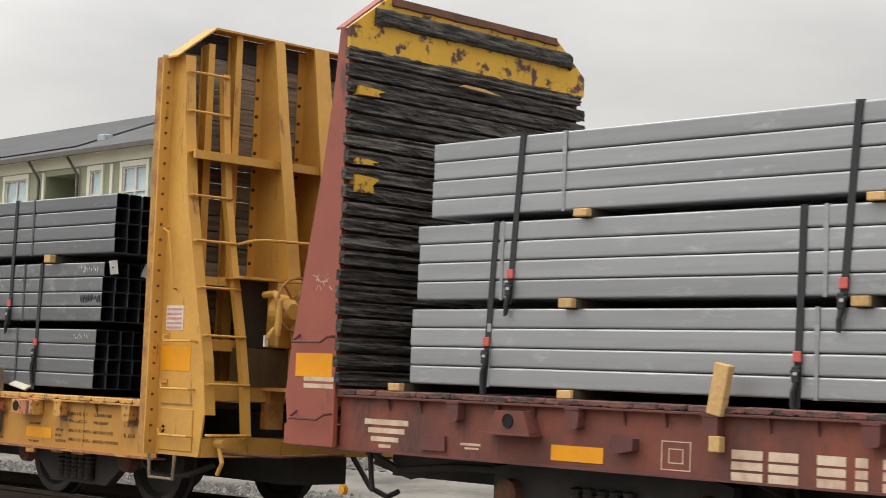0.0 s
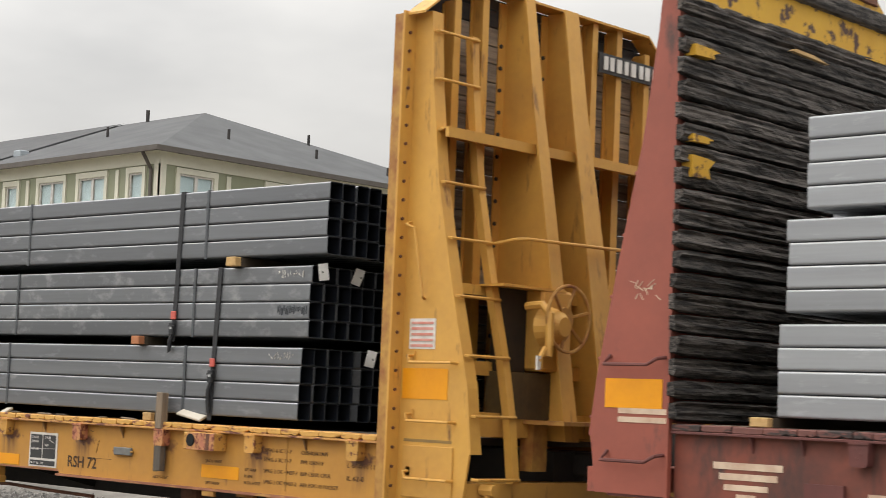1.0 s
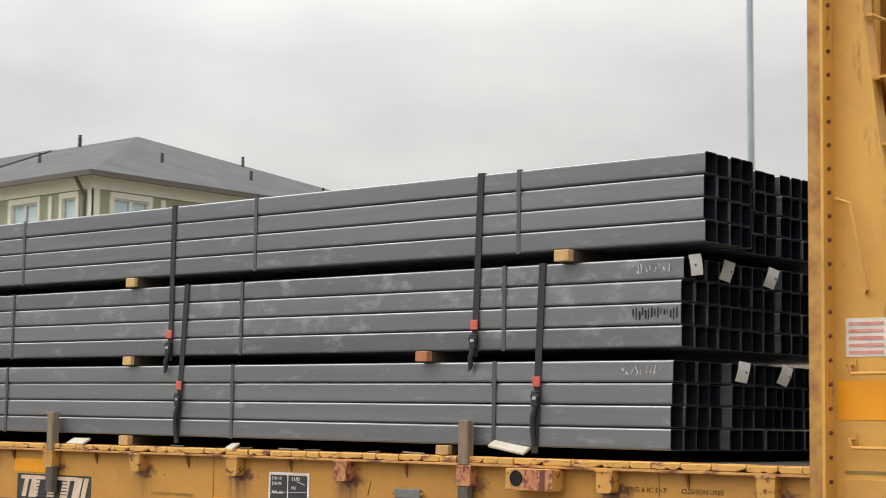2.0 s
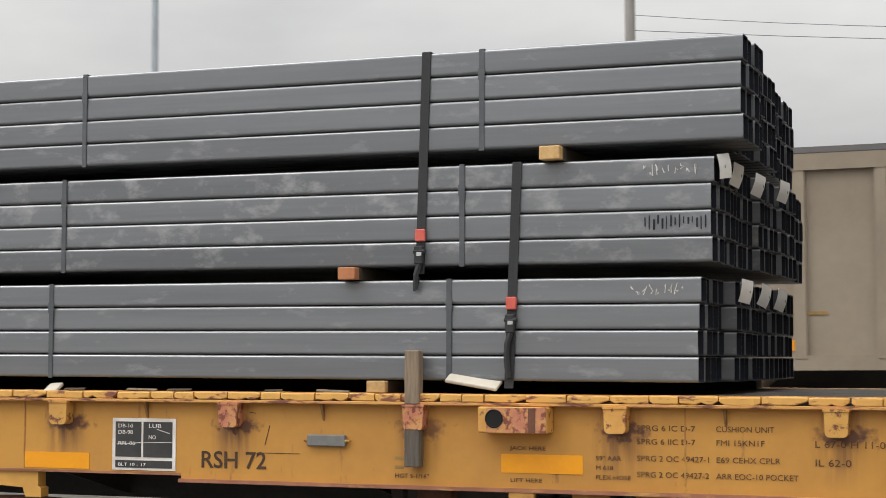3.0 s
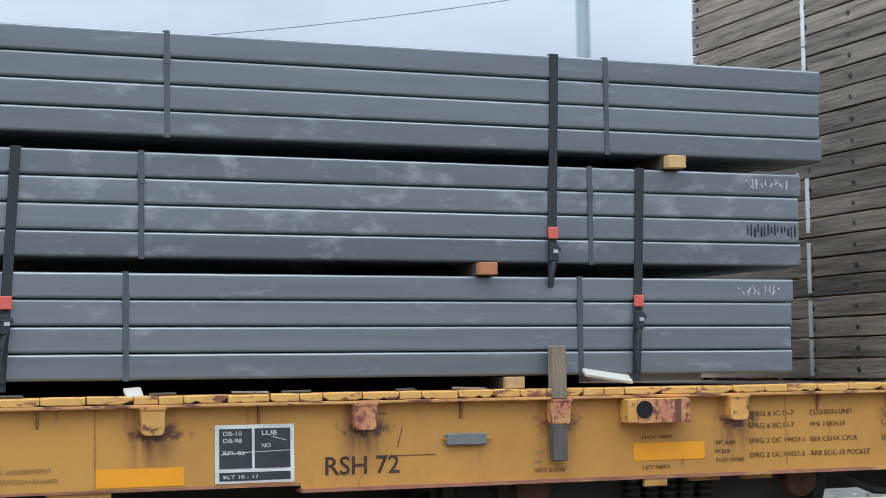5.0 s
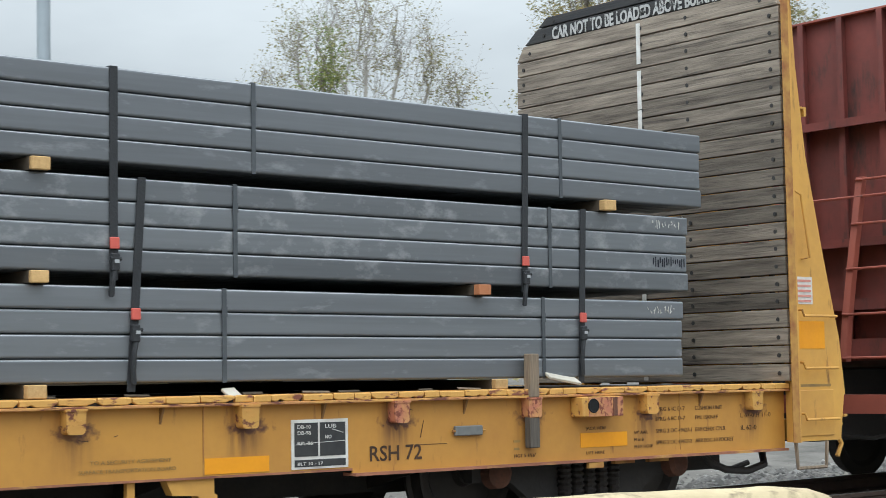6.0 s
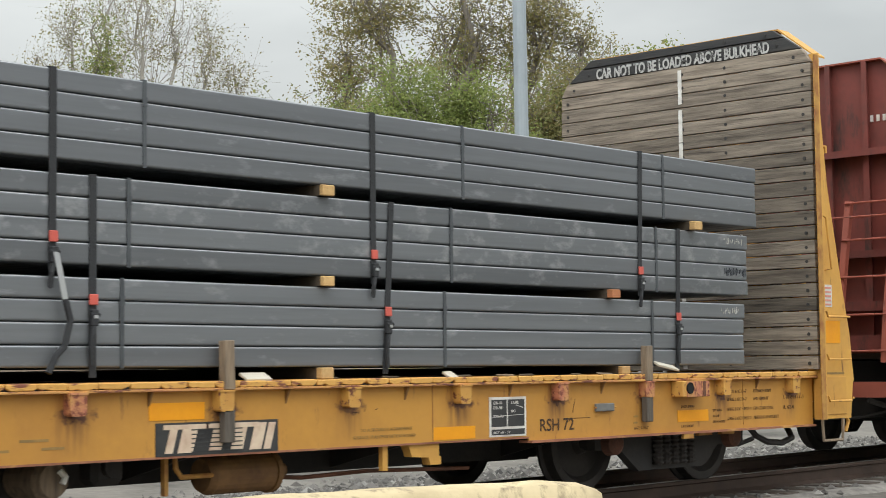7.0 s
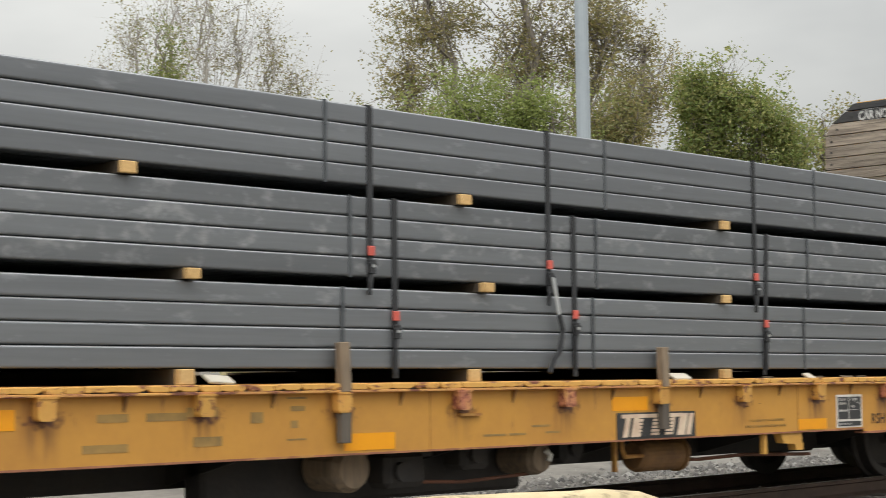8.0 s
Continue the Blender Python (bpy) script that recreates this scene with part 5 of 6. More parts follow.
    end_plate(bm, [(-0.09, 2.70), (2.72, 2.70), (2.72, 2.87), (2.34, 3.16), (0.30, 3.16), (-0.09, 2.87)], 6.915, 6.945)
    part("top_panel", bm, YELLOW_TOP, fr, "chipped yellow top panel")
    for ya, yb, za, zb in ((0.0, 0.27, 2.33, 2.395), (0.0, 0.24, 1.775, 1.82), (0.0, 0.25, 1.55, 1.685)):
        bm = bmesh.new()
        end_plate(bm, [(ya, za), (yb - 0.05, za + 0.006), (yb - 0.07, za + 0.5 * (zb - za)), (yb, zb - 0.012), (yb - 0.09, zb), (ya, zb + 0.006)], 6.90, 6.985)
        part("yellow_board", bm, YELLOW_TOP, fr, "chipped yellow board end among the planks")
    bm = bmesh.new()
    rings = []
    for k in range(45):
        y = 0.16 + 2.36 * k / 44
        w = 0.012 * noise.noise((y * 1.2, 2, 2)) - 0.02 * (k in (0, 44))
        lo, hi = 2.925 + w + 0.012 * noise.noise((y * 9, 1, 1)), 3.065 + w * 0.5 + 0.012 * noise.noise((y * 11, 4, 1))
        rings.append([bm.verts.new(p) for p in ((6.945, y, lo), (6.945, y, hi), (6.985 + w, y, hi - 0.01),
                                                *[(7.0 + w + 0.014 * noise.noise((y * 8, 3 * q, q)), y, hi + (lo - hi) * (0.2 + 0.2 * q)) for q in range(4)], (6.985 + w, y, lo + 0.008))])
    for p, q in zip(rings, rings[1:]):
        for k in range(8):
            bm.faces.new((p[k], p[(k + 1) % 8], q[(k + 1) % 8], q[k]))
    bm.faces.new(rings[0])
    bm.faces.new(rings[-1][::-1])
    bmesh.ops.recalc_face_normals(bm, faces=bm.faces[:])
    part("plank", bm, PLANK_DARK, fr)
    bm = bmesh.new()
    end_plate(bm, [(1.12, 2.556), (1.36, 2.548), (1.60, 2.540), (1.40, 2.572), (1.16, 2.577)], 6.96, 6.995)
    part("pine_splinter", bm, PINE, fr, "fresh split showing pale wood")
    bm = bmesh.new()
    rings = []
    for k in range(31):
        y = 0.34 + 1.98 * k / 30
        w = 0.014 * noise.noise((y * 7, 9, 1))
        rings.append([bm.verts.new(p) for p in ((6.94, y, 3.10 + w), (6.94, y, 3.175), (6.962, y, 3.172), (6.966 + 0.4 * w, y, 3.11 + w))])
    for p, q in zip(rings, rings[1:]):
        for k in range(4):
            bm.faces.new((p[k], p[(k + 1) % 4], q[(k + 1) % 4], q[k]))
    bm.faces.new(rings[0])
    bm.faces.new(rings[-1][::-1])
    bmesh.ops.recalc_face_normals(bm, faces=bm.faces[:])
    part("top_rail", bm, RUST, fr, "rusted ragged strip along the top")
    ladder(fr, X, depth, -0.02, 1, RED, (0.02, 0.40, 0.80, 1.20, 1.60), wide=0.62)
    bm = bmesh.new()
    rod(bm, (X(depth(1.45) + 0.02), 0.0, 1.45), (X(depth(1.45) + 0.02), 1.6, 1.45), 0.012, seg=6)
    part("end_handrail", bm, RED, fr)
    for z in (0.36, -0.25):
        bm = bent_rod([(6.40, -0.02, z + 0.06), (6.40, -0.09, z), (6.74, -0.09, z), (6.82, -0.09, z + 0.04), (6.84, -0.02, z + 0.05)], 0.012)
        part("grab_iron", bm, RED_DARK, fr)
    patch(fr, 6.37, 6.82, 0.085, 0.272, -0.02, ORANGE)
    for za in (-0.005, 0.05):
        part("stencil_line", boxed(6.48, 6.86, -0.024, -0.02, za, za + 0.035), CREAM, fr)
    for k in range(16):
        rnd = random.Random(k)
        ax, az = 6.66 + rnd.uniform(-0.10, 0.09), 0.84 + rnd.uniform(-0.035, 0.04)
        bm = rod(bmesh.new(), (ax, -0.022, az), (ax + rnd.uniform(-.09, .09), -0.022, az + rnd.uniform(-.05, .05)), 0.0028, seg=4)
        part("chalk_stroke", bm, CREAM, fr, "faint chalk stroke")
    for k in range(5):
        part("number_bar", boxed(6.858, 6.868, 0.14 + k * 0.075, 0.175 + k * 0.075, 2.50, 2.57), WHITE, fr)
    # underneath
    part("centre_sill", boxed(6.4, x1, 1.06, 1.66, -0.72, -0.08), SOOT, car)
    for k in range(7):
        xx = 8.2 + k * 2.4
        bm = bmesh.new()
        end_plate(bm, [(0.06, -0.40), (1.0, -0.70), (1.7, -0.70), (2.64, -0.40), (2.64, -0.07), (0.06, -0.07)], xx, xx + 0.03)
        part("cross_bearer", bm, SOOT, car)
    bolster_truck(car, 9.35, -DECK - 0.175 + 9.35 * math.tan(radians(SLOPE)), SOOT)
    bolster_truck(car, 23.4, -DECK - 0.175 + 23.4 * math.tan(radians(SLOPE)), SOOT)
    coupler(car, 6.5, 5.95, SOOT)
    bm = bent_rod([(6.5, 0.9, -0.42), (6.3, 0.95, -0.62), (6.9, 0.8, -0.70), (7.5, 0.6, -0.60), (8.0, 0.5, -0.55)], 0.02)
    part("brake_pipe", bm, SOOT, car)
    bm = bent_rod([(6.7, 0.5, -0.5), (7.2, 0.4, -0.62), (7.8, 0.4, -0.56), (8.3, 0.4, -0.55)], 0.03)
    part("brake_rod", bm, SOOT, car)
    bm = bent_rod([(6.95, 0.3, -0.45), (6.98, 0.3, -0.70), (7.0, 0.3, -0.80)], 0.022)
    part("step_hanger", bm, SOOT, car)
    bm = bmesh.new()
    lathe(bm, [(0.0, -0.04), (0.034, -0.036), (0.042, 0.0), (0.0, 0.025)], (6.78, 0.2, -0.80), 14)
    part("hose_cap", bm, ORANGE, car, "orange cap on the hose end")
    return car


YELLOW_TOP = shade("chipped_yellow_panel", (0.66, 0.37, 0.03), (0.52, 0.27, 0.03), 0.6, grain=18, patch=2, mix=0.5, bump=0.15,
                   wear=(0.085, 0.04, 0.028), wear_low=0.54, wear_high=0.60, wear_stretch=(2, 3.0, 3.4))
build_red_car()

# ---------------------------------------------------------------- the steel load
TUBE_W, WIDE_W = 0.139, 0.1425


def tube_mesh(name, length, mat, pitch=TUBE_W):
    """A square hollow section with rounded corners, from x = -length to 0."""
    def ring(w, r, x, bm):
        vs = []
        for cx, cy, a0 in ((w - r, w - r, 0), (-w + r, w - r, 90), (-w + r, -w + r, 180), (w - r, -w + r, 270)):
            for k in range(5):
                a = radians(a0 + 22.5 * k)
                vs.append(bm.verts.new((x, cx + r * math.cos(a), cy + r * math.sin(a))))
        return vs
    bm = bmesh.new()
    w = pitch / 2 - 0.0024
    o0, o1 = ring(w, 0.016, -length, bm), ring(w, 0.016, 0, bm)
    i1, i2 = ring(w - 0.0055, 0.012, 0, bm), ring(w - 0.0055, 0.012, -0.9, bm)
    j0, j1 = ring(w - 0.0055, 0.012, -length, bm), ring(w - 0.0055, 0.012, -length + 0.9, bm)
    n = len(o0)
    for k in range(n):
        j = (k + 1) % n
        for a, b in ((o0, o1), (o1, i1), (i1, i2), (j0, o0), (j1, j0)):
            bm.faces.new((a[k], a[j], b[j], b[k]))
    bm.faces.new(i2)
    bm.faces.new(j1[::-1])
    bmesh.ops.recalc_face_normals(bm, faces=bm.faces[:])
    me = mesh_of(name, bm, mat)
    # bore faces get the painted shade
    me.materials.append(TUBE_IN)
    # painted highlight, for upward corner facets only
    me.materials.append(CORNER_GLINT)
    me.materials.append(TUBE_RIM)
    for p in me.polygons:
        c = p.center
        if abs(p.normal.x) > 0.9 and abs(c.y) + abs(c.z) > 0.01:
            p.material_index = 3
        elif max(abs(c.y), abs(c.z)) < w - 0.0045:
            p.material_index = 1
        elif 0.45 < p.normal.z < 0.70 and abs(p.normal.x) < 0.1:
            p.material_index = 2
    return me


def tube_load(x_ends, length, y0, z_levels, mat, label, group, across, seed, lead=1, pitch=TUBE_W):
    rnd = random.Random(seed)
    plain = tube_mesh("tube", length, mat, pitch)
    scuffed = tube_mesh("tube", length, TUBE_SCUFF, pitch) if mat is TUBE else plain
    for level, (xe, z0) in enumerate(zip(x_ends, z_levels)):
        for b in range(across):
            off = ((0, 0.07, 0.04, 0.06, 0.0), (0, -0.01, 0.03, 0.05, 0.0), (0, -0.16, -0.13, -0.20, -0.22))[level][b]
            bd = riding("tube_bundle", xe + off, y0 + b * 4 * pitch + 0.004 * b, z0 + lift(xe + off), label, "steel tubes", group, LOAD_PITCH if xe < 6 else 0.0)
            if b == 0 and lead > 0 and level < 2:
                for k in range(9):
                    xk, zk = -0.36 + 0.034 * k, 3.5 * TUBE_W
                    pts = [(xk + rnd.uniform(-.012, .012), -0.002, zk + rnd.uniform(-.03, .035)) for _ in range(4)]
                    part("chalk_stroke", bent_rod(pts, 0.0022, 4), WHITE, bd)
            if b == 0 and lead > 0 and level == 1:
                for k in range(15):
                    xk = -0.36 + 0.023 * k
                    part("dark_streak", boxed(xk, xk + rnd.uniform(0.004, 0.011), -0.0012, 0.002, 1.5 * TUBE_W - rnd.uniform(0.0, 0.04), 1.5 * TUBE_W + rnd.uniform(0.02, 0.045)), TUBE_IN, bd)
            for r in range(4):
                for c in range(4):
                    me = scuffed if level == 1 else plain
                    piece("tube", me, bd, (rnd.uniform(-0.012, 0.012) if lead > 0 else length + rnd.uniform(-0.012, 0.012), (c + 0.5) * pitch + (0.004 * rnd.uniform(-1, 1) if c else rnd.uniform(-.003, .003)), (r + 0.5) * pitch))


LEVELS = (0.072, 0.700, 1.333)
RED_LEVELS = (0.236, 0.871, 1.495)
tube_load((3.50, 3.575, 3.745), 16.2, 0.02, LEVELS, TUBE, "dark grey square steel tubes stacked four by four", "tube bundles on the yellow car", 5, 21)
tube_load((7.56, 7.62, 7.76), 16.2, 0.22, RED_LEVELS, TUBE_LIGHT, "pale grey square steel tubes stacked four by four", "tube bundles on the red car", 5, 22, lead=-1, pitch=WIDE_W)


def dunnage(X, Y, Z, mat, label, w=0.10, h=0.07, length=2.86):
    th = riding("timber_dunnage", X, Y, Z, label, "timber", "dunnage timbers")
    rnd = random.Random(int(X * 100))
    out = rnd.uniform(0.03, 0.06)
    # the body's dark colour stands for shade in the gap; the end keeps its own
    part("timber", boxed(-w / 2, w / 2, 0.004, length, 0.0, h), SHADE_AND_SCRAP_WOOD, th, "timber body in a colour darkened for shade")
    part("sawn_end", boxed(-w / 2, w / 2, -out, 0.004, 0.0, h, bevel=0.005), mat, th, "pale sawn timber end")


for X in (-10.6, -7.69, -4.80, -1.65, 2.72):
    dunnage(X, 0.0, lift(X) + LEVELS[1] + 4 * TUBE_W + 0.002, PINE, "sawn pine timber between the steel bundles", 0.115, 0.074)
for X in (-10.3, -7.22, -4.59, -1.66, 1.53):
    dunnage(X, 0.0, lift(X) + LEVELS[0] + 4 * TUBE_W + 0.002, REDWOOD if X == 1.53 else PINE, "sawn timber between the steel bundles", 0.105, 0.069)
for X in (-10.2, -7.27, -4.70, -1.68, 1.69):
    dunnage(X, 0.02, 0.001, PINE, "dull sawn timber on the deck under the steel", 0.115, 0.068 + lift(X))
for X in (9.31, 11.63, 14.4):
    dunnage(X, 0.20, RED_LEVELS[1] + 4 * WIDE_W, PINE, "sawn pine timber between the steel bundles", 0.125, 0.052)
for X in (9.19, 11.53, 14.2):
    dunnage(X, 0.20, RED_LEVELS[0] + 4 * WIDE_W, PINE, "sawn pine timber between the steel bundles", 0.125, 0.064)
for X in (7.51, 9.22, 11.9, 14.6):
    dunnage(X, 0.16, 0.176, PINE, "sawn pine timber on the deck under the steel", 0.13, 0.059)


def stake(X, Y, tilt, mat, label, z0, z1, w=0.085):
    th = riding("timber_stake", X, Y, 0.0 if X < 6 else 0.175, label, "timber stake", "stakes in the pockets")
    bm = bmesh.new()
    box(bm, -w / 2, w / 2, -0.072, -0.004, z0, z1, bevel=0.006)
    bmesh.ops.transform(bm, matrix=Matrix.Rotation(radians(tilt), 4, "Y"), verts=bm.verts)
    part("timber", bm, mat, th)
    bm = boxed(-0.044, 0.044, -0.066, -0.006, -0.40 if X < 6 else -0.29, -0.19, bevel=0.005)
    part("timber_foot", bm, DARKWOOD if mat is OLDWOOD else PINE, th)


stake(1.93, -0.012, 0.0, OLDWOOD, "grey weathered timber stake in a pocket", -0.06, 0.235)
stake(-2.58, -0.012, -1.5, OLDWOOD, "grey weathered timber stake in a pocket", -0.06, 0.26)
stake(-6.0, -0.012, -3.0, OLDWOOD, "grey weathered timber stake leaning in a pocket", -0.06, 0.275)
stake(-9.4, -0.012, 2.0, OLDWOOD, "grey weathered timber stake in a pocket", -0.06, 0.26)
stake(10.58, 0.10, 11.0, PINE, "fresh sawn timber stake leaning in a pocket", -0.06, 0.27, 0.115)


def loose_board(X, Z, length, turn, mat, label, thin=1.0):
    th = riding("loose_board", X, 0.0, Z, label, "board")
    bm = boxed(-length / 2, length / 2, -0.045 * thin, 0.05 * thin, -0.010 * thin, 0.010 * thin, bevel=0.004 * thin)
    bmesh.ops.transform(bm, matrix=Euler((radians(28), radians(turn), 0)).to_matrix().to_4x4(), verts=bm.verts)
    part("board", bm, mat, th)


loose_board(2.26, 0.065, 0.30, 9, PALE, "pale split board leaning on the deck edge")
loose_board(-2.30, 0.02, 0.22, 0, PALE, "pale split board lying on the deck edge")
loose_board(-0.42, 0.012, 0.09, -3, PALE, "pale wood scrap on the deck edge")
for sx, sl, st in ((-1.05, 0.16, 1), (-0.27, 0.14, -1), (0.19, 0.20, 1), (0.44, 0.16, -1), (1.42, 0.20, 2), (1.05, 0.11, -2), (-1.62, 0.12, 2)):
    loose_board(sx, 0.008, sl, st, OLDWOOD if sx in (0.19, 1.42) else SHADE_AND_SCRAP_WOOD, "thin weathered wood scrap on the deck edge", 0.22)
loose_board(-7.0, 0.03, 0.2, 3, PALE, "pale wood scrap on the deck edge")


def cargo_strap(X, y0, y1, z0, z1, zb, lean, car_label, tail=False):
    """Webbing over the load: down the near side, across the top, down the far side; a buckle and ratchet at zb."""
    th = riding("cargo_strap", X, 0.0, 0.0, car_label, "strap", "webbing straps")
    w = 0.026

    def sx(z):
        return lean * (z - zb)
    bm = bmesh.new()
    side_plate(bm, [(sx(z0) - w, z0), (sx(z0) + w, z0), (sx(z1) + w, z1), (sx(z1) - w, z1)], y0 - 0.007, y0 - 0.003)
    box(bm, sx(z1) - w, sx(z1) + w, y0 - 0.007, y1 + 0.007, z1, z1 + 0.004)
    box(bm, sx(z1) - w, sx(z1) + w, y1 + 0.003, y1 + 0.007, z0, z1)
    part("webbing", bm, STRAP, th)
    bm = boxed(-0.030, 0.030, y0 - 0.026, y0 - 0.008, zb - 0.034, zb + 0.034, bevel=0.005)
    part("buckle", bm, BUCKLE, th, "red-orange strap buckle")
    bm = bmesh.new()
    box(bm, -0.027 + sx(zb - 0.1), 0.025 + sx(zb - 0.1), y0 - 0.04, y0 - 0.008, zb - 0.16, zb - 0.06, bevel=0.006)
    rod(bm, (-0.034, y0 - 0.03, zb - 0.09), (0.034, y0 - 0.03, zb - 0.09), 0.012, seg=8)
    part("ratchet", bm, STRAP, th)
    part("ratchet_pawl", boxed(-0.012, 0.016, y0 - 0.044, y0 - 0.038, zb - 0.115, zb - 0.095), SILVER, th, "bright steel pawl")
    bm = bent_rod([(0.0, y0 - 0.02, zb - 0.15), (-0.02, y0 - 0.03, zb - 0.22), (-0.025, y0 - 0.025, zb - 0.30), (-0.015, y0 - 0.02, max(z0 - 0.02, zb - 0.40))], 0.017, 6)
    part("strap_end", bm, STRAP, th)
    if tail:
        bm = bmesh.new()
        side_plate(bm, [(-0.02, zb - 0.10), (0.02, zb - 0.10), (0.085, zb - 0.38), (0.045, zb - 0.38)], y0 - 0.05, y0 - 0.046)
        part("tail", bm, SILVER, th, "pale loose strap tail")
        bm = bent_rod([(0.065, y0 - 0.048, zb - 0.38), (0.10, y0 - 0.05, zb - 0.5), (0.06, y0 - 0.05, zb - 0.66), (0.0, y0 - 0.045, zb - 0.72), (-0.05, y0 - 0.045, zb - 0.82)], 0.022, 6)
        part("strap_end", bm, STRAP, th)


TOP, MID = LEVELS[2] + 4 * TUBE_W, LEVELS[1] + 4 * TUBE_W
for X, zb, lean, tail in ((-9.0, 0.89, 0.0, False), (-5.70, 0.905, 0.0, False), (-3.87, 0.88, 0.0, True), (-1.19, 0.878, 0.0, False), (1.945, 0.869, 0.03, False)):
    cargo_strap(X, 0.02, 2.82, LEVELS[1] - 0.04 + lift(X), TOP + lift(X), zb, lean, "black webbing strap with a red buckle round the upper steel", tail)
for X, zb, lean in ((-8.7, 0.47, 0.0), (-5.47, 0.46, 0.0), (-3.58, 0.505, 0.0), (-1.055, 0.474, 0.06), (2.475, 0.488, 0.04)):
    cargo_strap(X, 0.02, 2.82, 0.03, MID + lift(X), zb, lean, "black webbing strap with a red buckle round the lower steel")
RT, RM = RED_LEVELS[2] + 4 * WIDE_W, RED_LEVELS[1] + 4 * WIDE_W
for X, zb, lean in ((8.60, 1.053, 0.07), (11.39, 0.949, 0.07), (14.0, 1.04, 0.0)):
    cargo_strap(X, 0.22, 3.09, RED_LEVELS[1] - 0.04, RT, zb, lean, "black webbing strap with a red buckle round the upper steel")
for X, zb, lean in ((8.385, 0.563, 0.06), (11.07, 0.498, 0.02), (13.8, 0.56, 0.0)):
    cargo_strap(X, 0.22, 3.09, 0.18, RM, zb, lean, "black webbing strap with a red buckle round the lower steel")


def steel_band(X, y0, z0, group, mat, pitch=TUBE_W):
    th = riding("steel_band", X, 0, 0, "thin grey steel band round a bundle of tubes", "steel band", group)
    z0 += lift(X)
    w, z1 = 0.015, z0 + 4 * pitch
    bm = bmesh.new()
    box(bm, -w, w, y0 - 0.004, y0 - 0.0015, z0 - 0.003, z1 + 0.003)
    box(bm, -w, w, y0 - 0.004, y0 + 4 * pitch, z1 + 0.001, z1 + 0.003)
    part("band", bm, mat, th)
    part("seal", boxed(-0.019, 0.019, y0 - 0.008, y0 - 0.004, z1 - 0.17, z1 - 0.11), mat, th, "crimped seal")


for z0, xs in ((LEVELS[2], (-8.9, -6.1, -3.19, -0.24, 2.30)), (LEVELS[1], (-8.7, -5.88, -3.31, -0.375, 2.185)), (LEVELS[0], (-8.8, -5.95, -3.36, -0.455, 2.11))):
    for X in xs:
        steel_band(X, 0.02, z0, "bands on the dark tubes", BAND)
for z0, xs in ((RED_LEVELS[2], (9.08, 12.0)), (RED_LEVELS[1], (8.5, 11.25)), (RED_LEVELS[0], (8.4, 11.2))):
    for X in xs:
        steel_band(X, 0.22, z0, "bands on the pale tubes", TUBE_LIGHT, WIDE_W)


def paper_tag(X, Y, Z, turn, lean):
    th = riding("paper_tag", X, Y, Z, "white paper tag hanging on a tube end", "tag", "tags on the tube ends")
    bm = bmesh.new()
    n = 5
    a = []
    for i in range(n + 1):
        v = -0.13 * i / n
        bow = 0.012 * math.sin(3.1 * i / n)
        a.append([bm.verts.new((bow + d, u, v)) for d in (0, 0.0015) for u in (-0.038, 0.038)])
    for p, q in zip(a, a[1:]):
        for i, j in ((0, 1), (1, 3), (3, 2), (2, 0)):
            bm.faces.new((p[i], p[j], q[j], q[i]))
    bmesh.ops.recalc_face_normals(bm, faces=bm.faces[:])
    bmesh.ops.transform(bm, matrix=Euler((radians(lean), 0, radians(turn))).to_matrix().to_4x4(), verts=bm.verts)
    part("paper", bm, TAG, th)
    part("tag_print", boxed(0.016, 0.017, -0.02, 0.02, -0.075, -0.06), GREYBOX, th)


for X, Y, Z, turn, lean in ((3.62, 0.10, 1.262, -42, 8), (3.625, 0.50, 1.25, -36, -18), (3.65, 1.0, 1.24, -40, -20), (3.70, 1.5, 1.25, -38, -16), (3.63, 0.66, 0.625, -44, -12), (3.64, 1.18, 0.615, -36, -22), (3.63, 1.75, 0.61, -40, -18)):
    paper_tag(X, Y, Z, turn, lean)

# ---------------------------------------------------------------- the buildings and the distance


def window_unit(parent, place, w, h, double):
    """A framed sash window set proud of the siding. place(u, v, d): along, up, out of the wall."""
    def slab(bm, u0, u1, v0, v1, d0, d1):
        vs = [bm.verts.new(place(u, v, d)) for u in (u0, u1) for v in (v0, v1) for d in (d0, d1)]
        for q in ((0, 1, 3, 2), (4, 6, 7, 5), (0, 4, 5, 1), (2, 3, 7, 6), (0, 2, 6, 4), (1, 5, 7, 3)):
            bm.faces.new([vs[i] for i in q])
        bmesh.ops.recalc_face_normals(bm, faces=bm.faces[:])
        return bm
    win = part("window", slab(bmesh.new(), 0, w, 0, h, -0.12, -0.075), BLIND, parent, "pale blind behind the panes")
    bm = bmesh.new()
    t = 0.16
    slab(bm, -t, w + t, h, h + t * 1.2, -0.02, 0.07)
    slab(bm, -t, w + t, -t, 0, -0.02, 0.08)
    slab(bm, -t, 0, 0, h, -0.02, 0.06)
    slab(bm, w, w + t, 0, h, -0.02, 0.06)
    part("window_frame", bm, TRIM, win, "wide cream frame")
    bm = bmesh.new()
    s = 0.06
    mid = [w / 2] if double else []
    for u in [0, w - s] + [m - s for m in mid]:
        slab(bm, u, u + (s if u in (0, w - s) else 2 * s), 0, h, -0.09, 0.0)
    for v in (0, h / 2 - s / 2, h - s):
        slab(bm, 0, w, v, v + s, -0.085, -0.004)
    part("sash", bm, WHITE, win)
    pane = part("pane", slab(bmesh.new(), s, w - s, s, h - s, -0.06, -0.05), GLASS, win)
    pane.visible_shadow = False
    return win


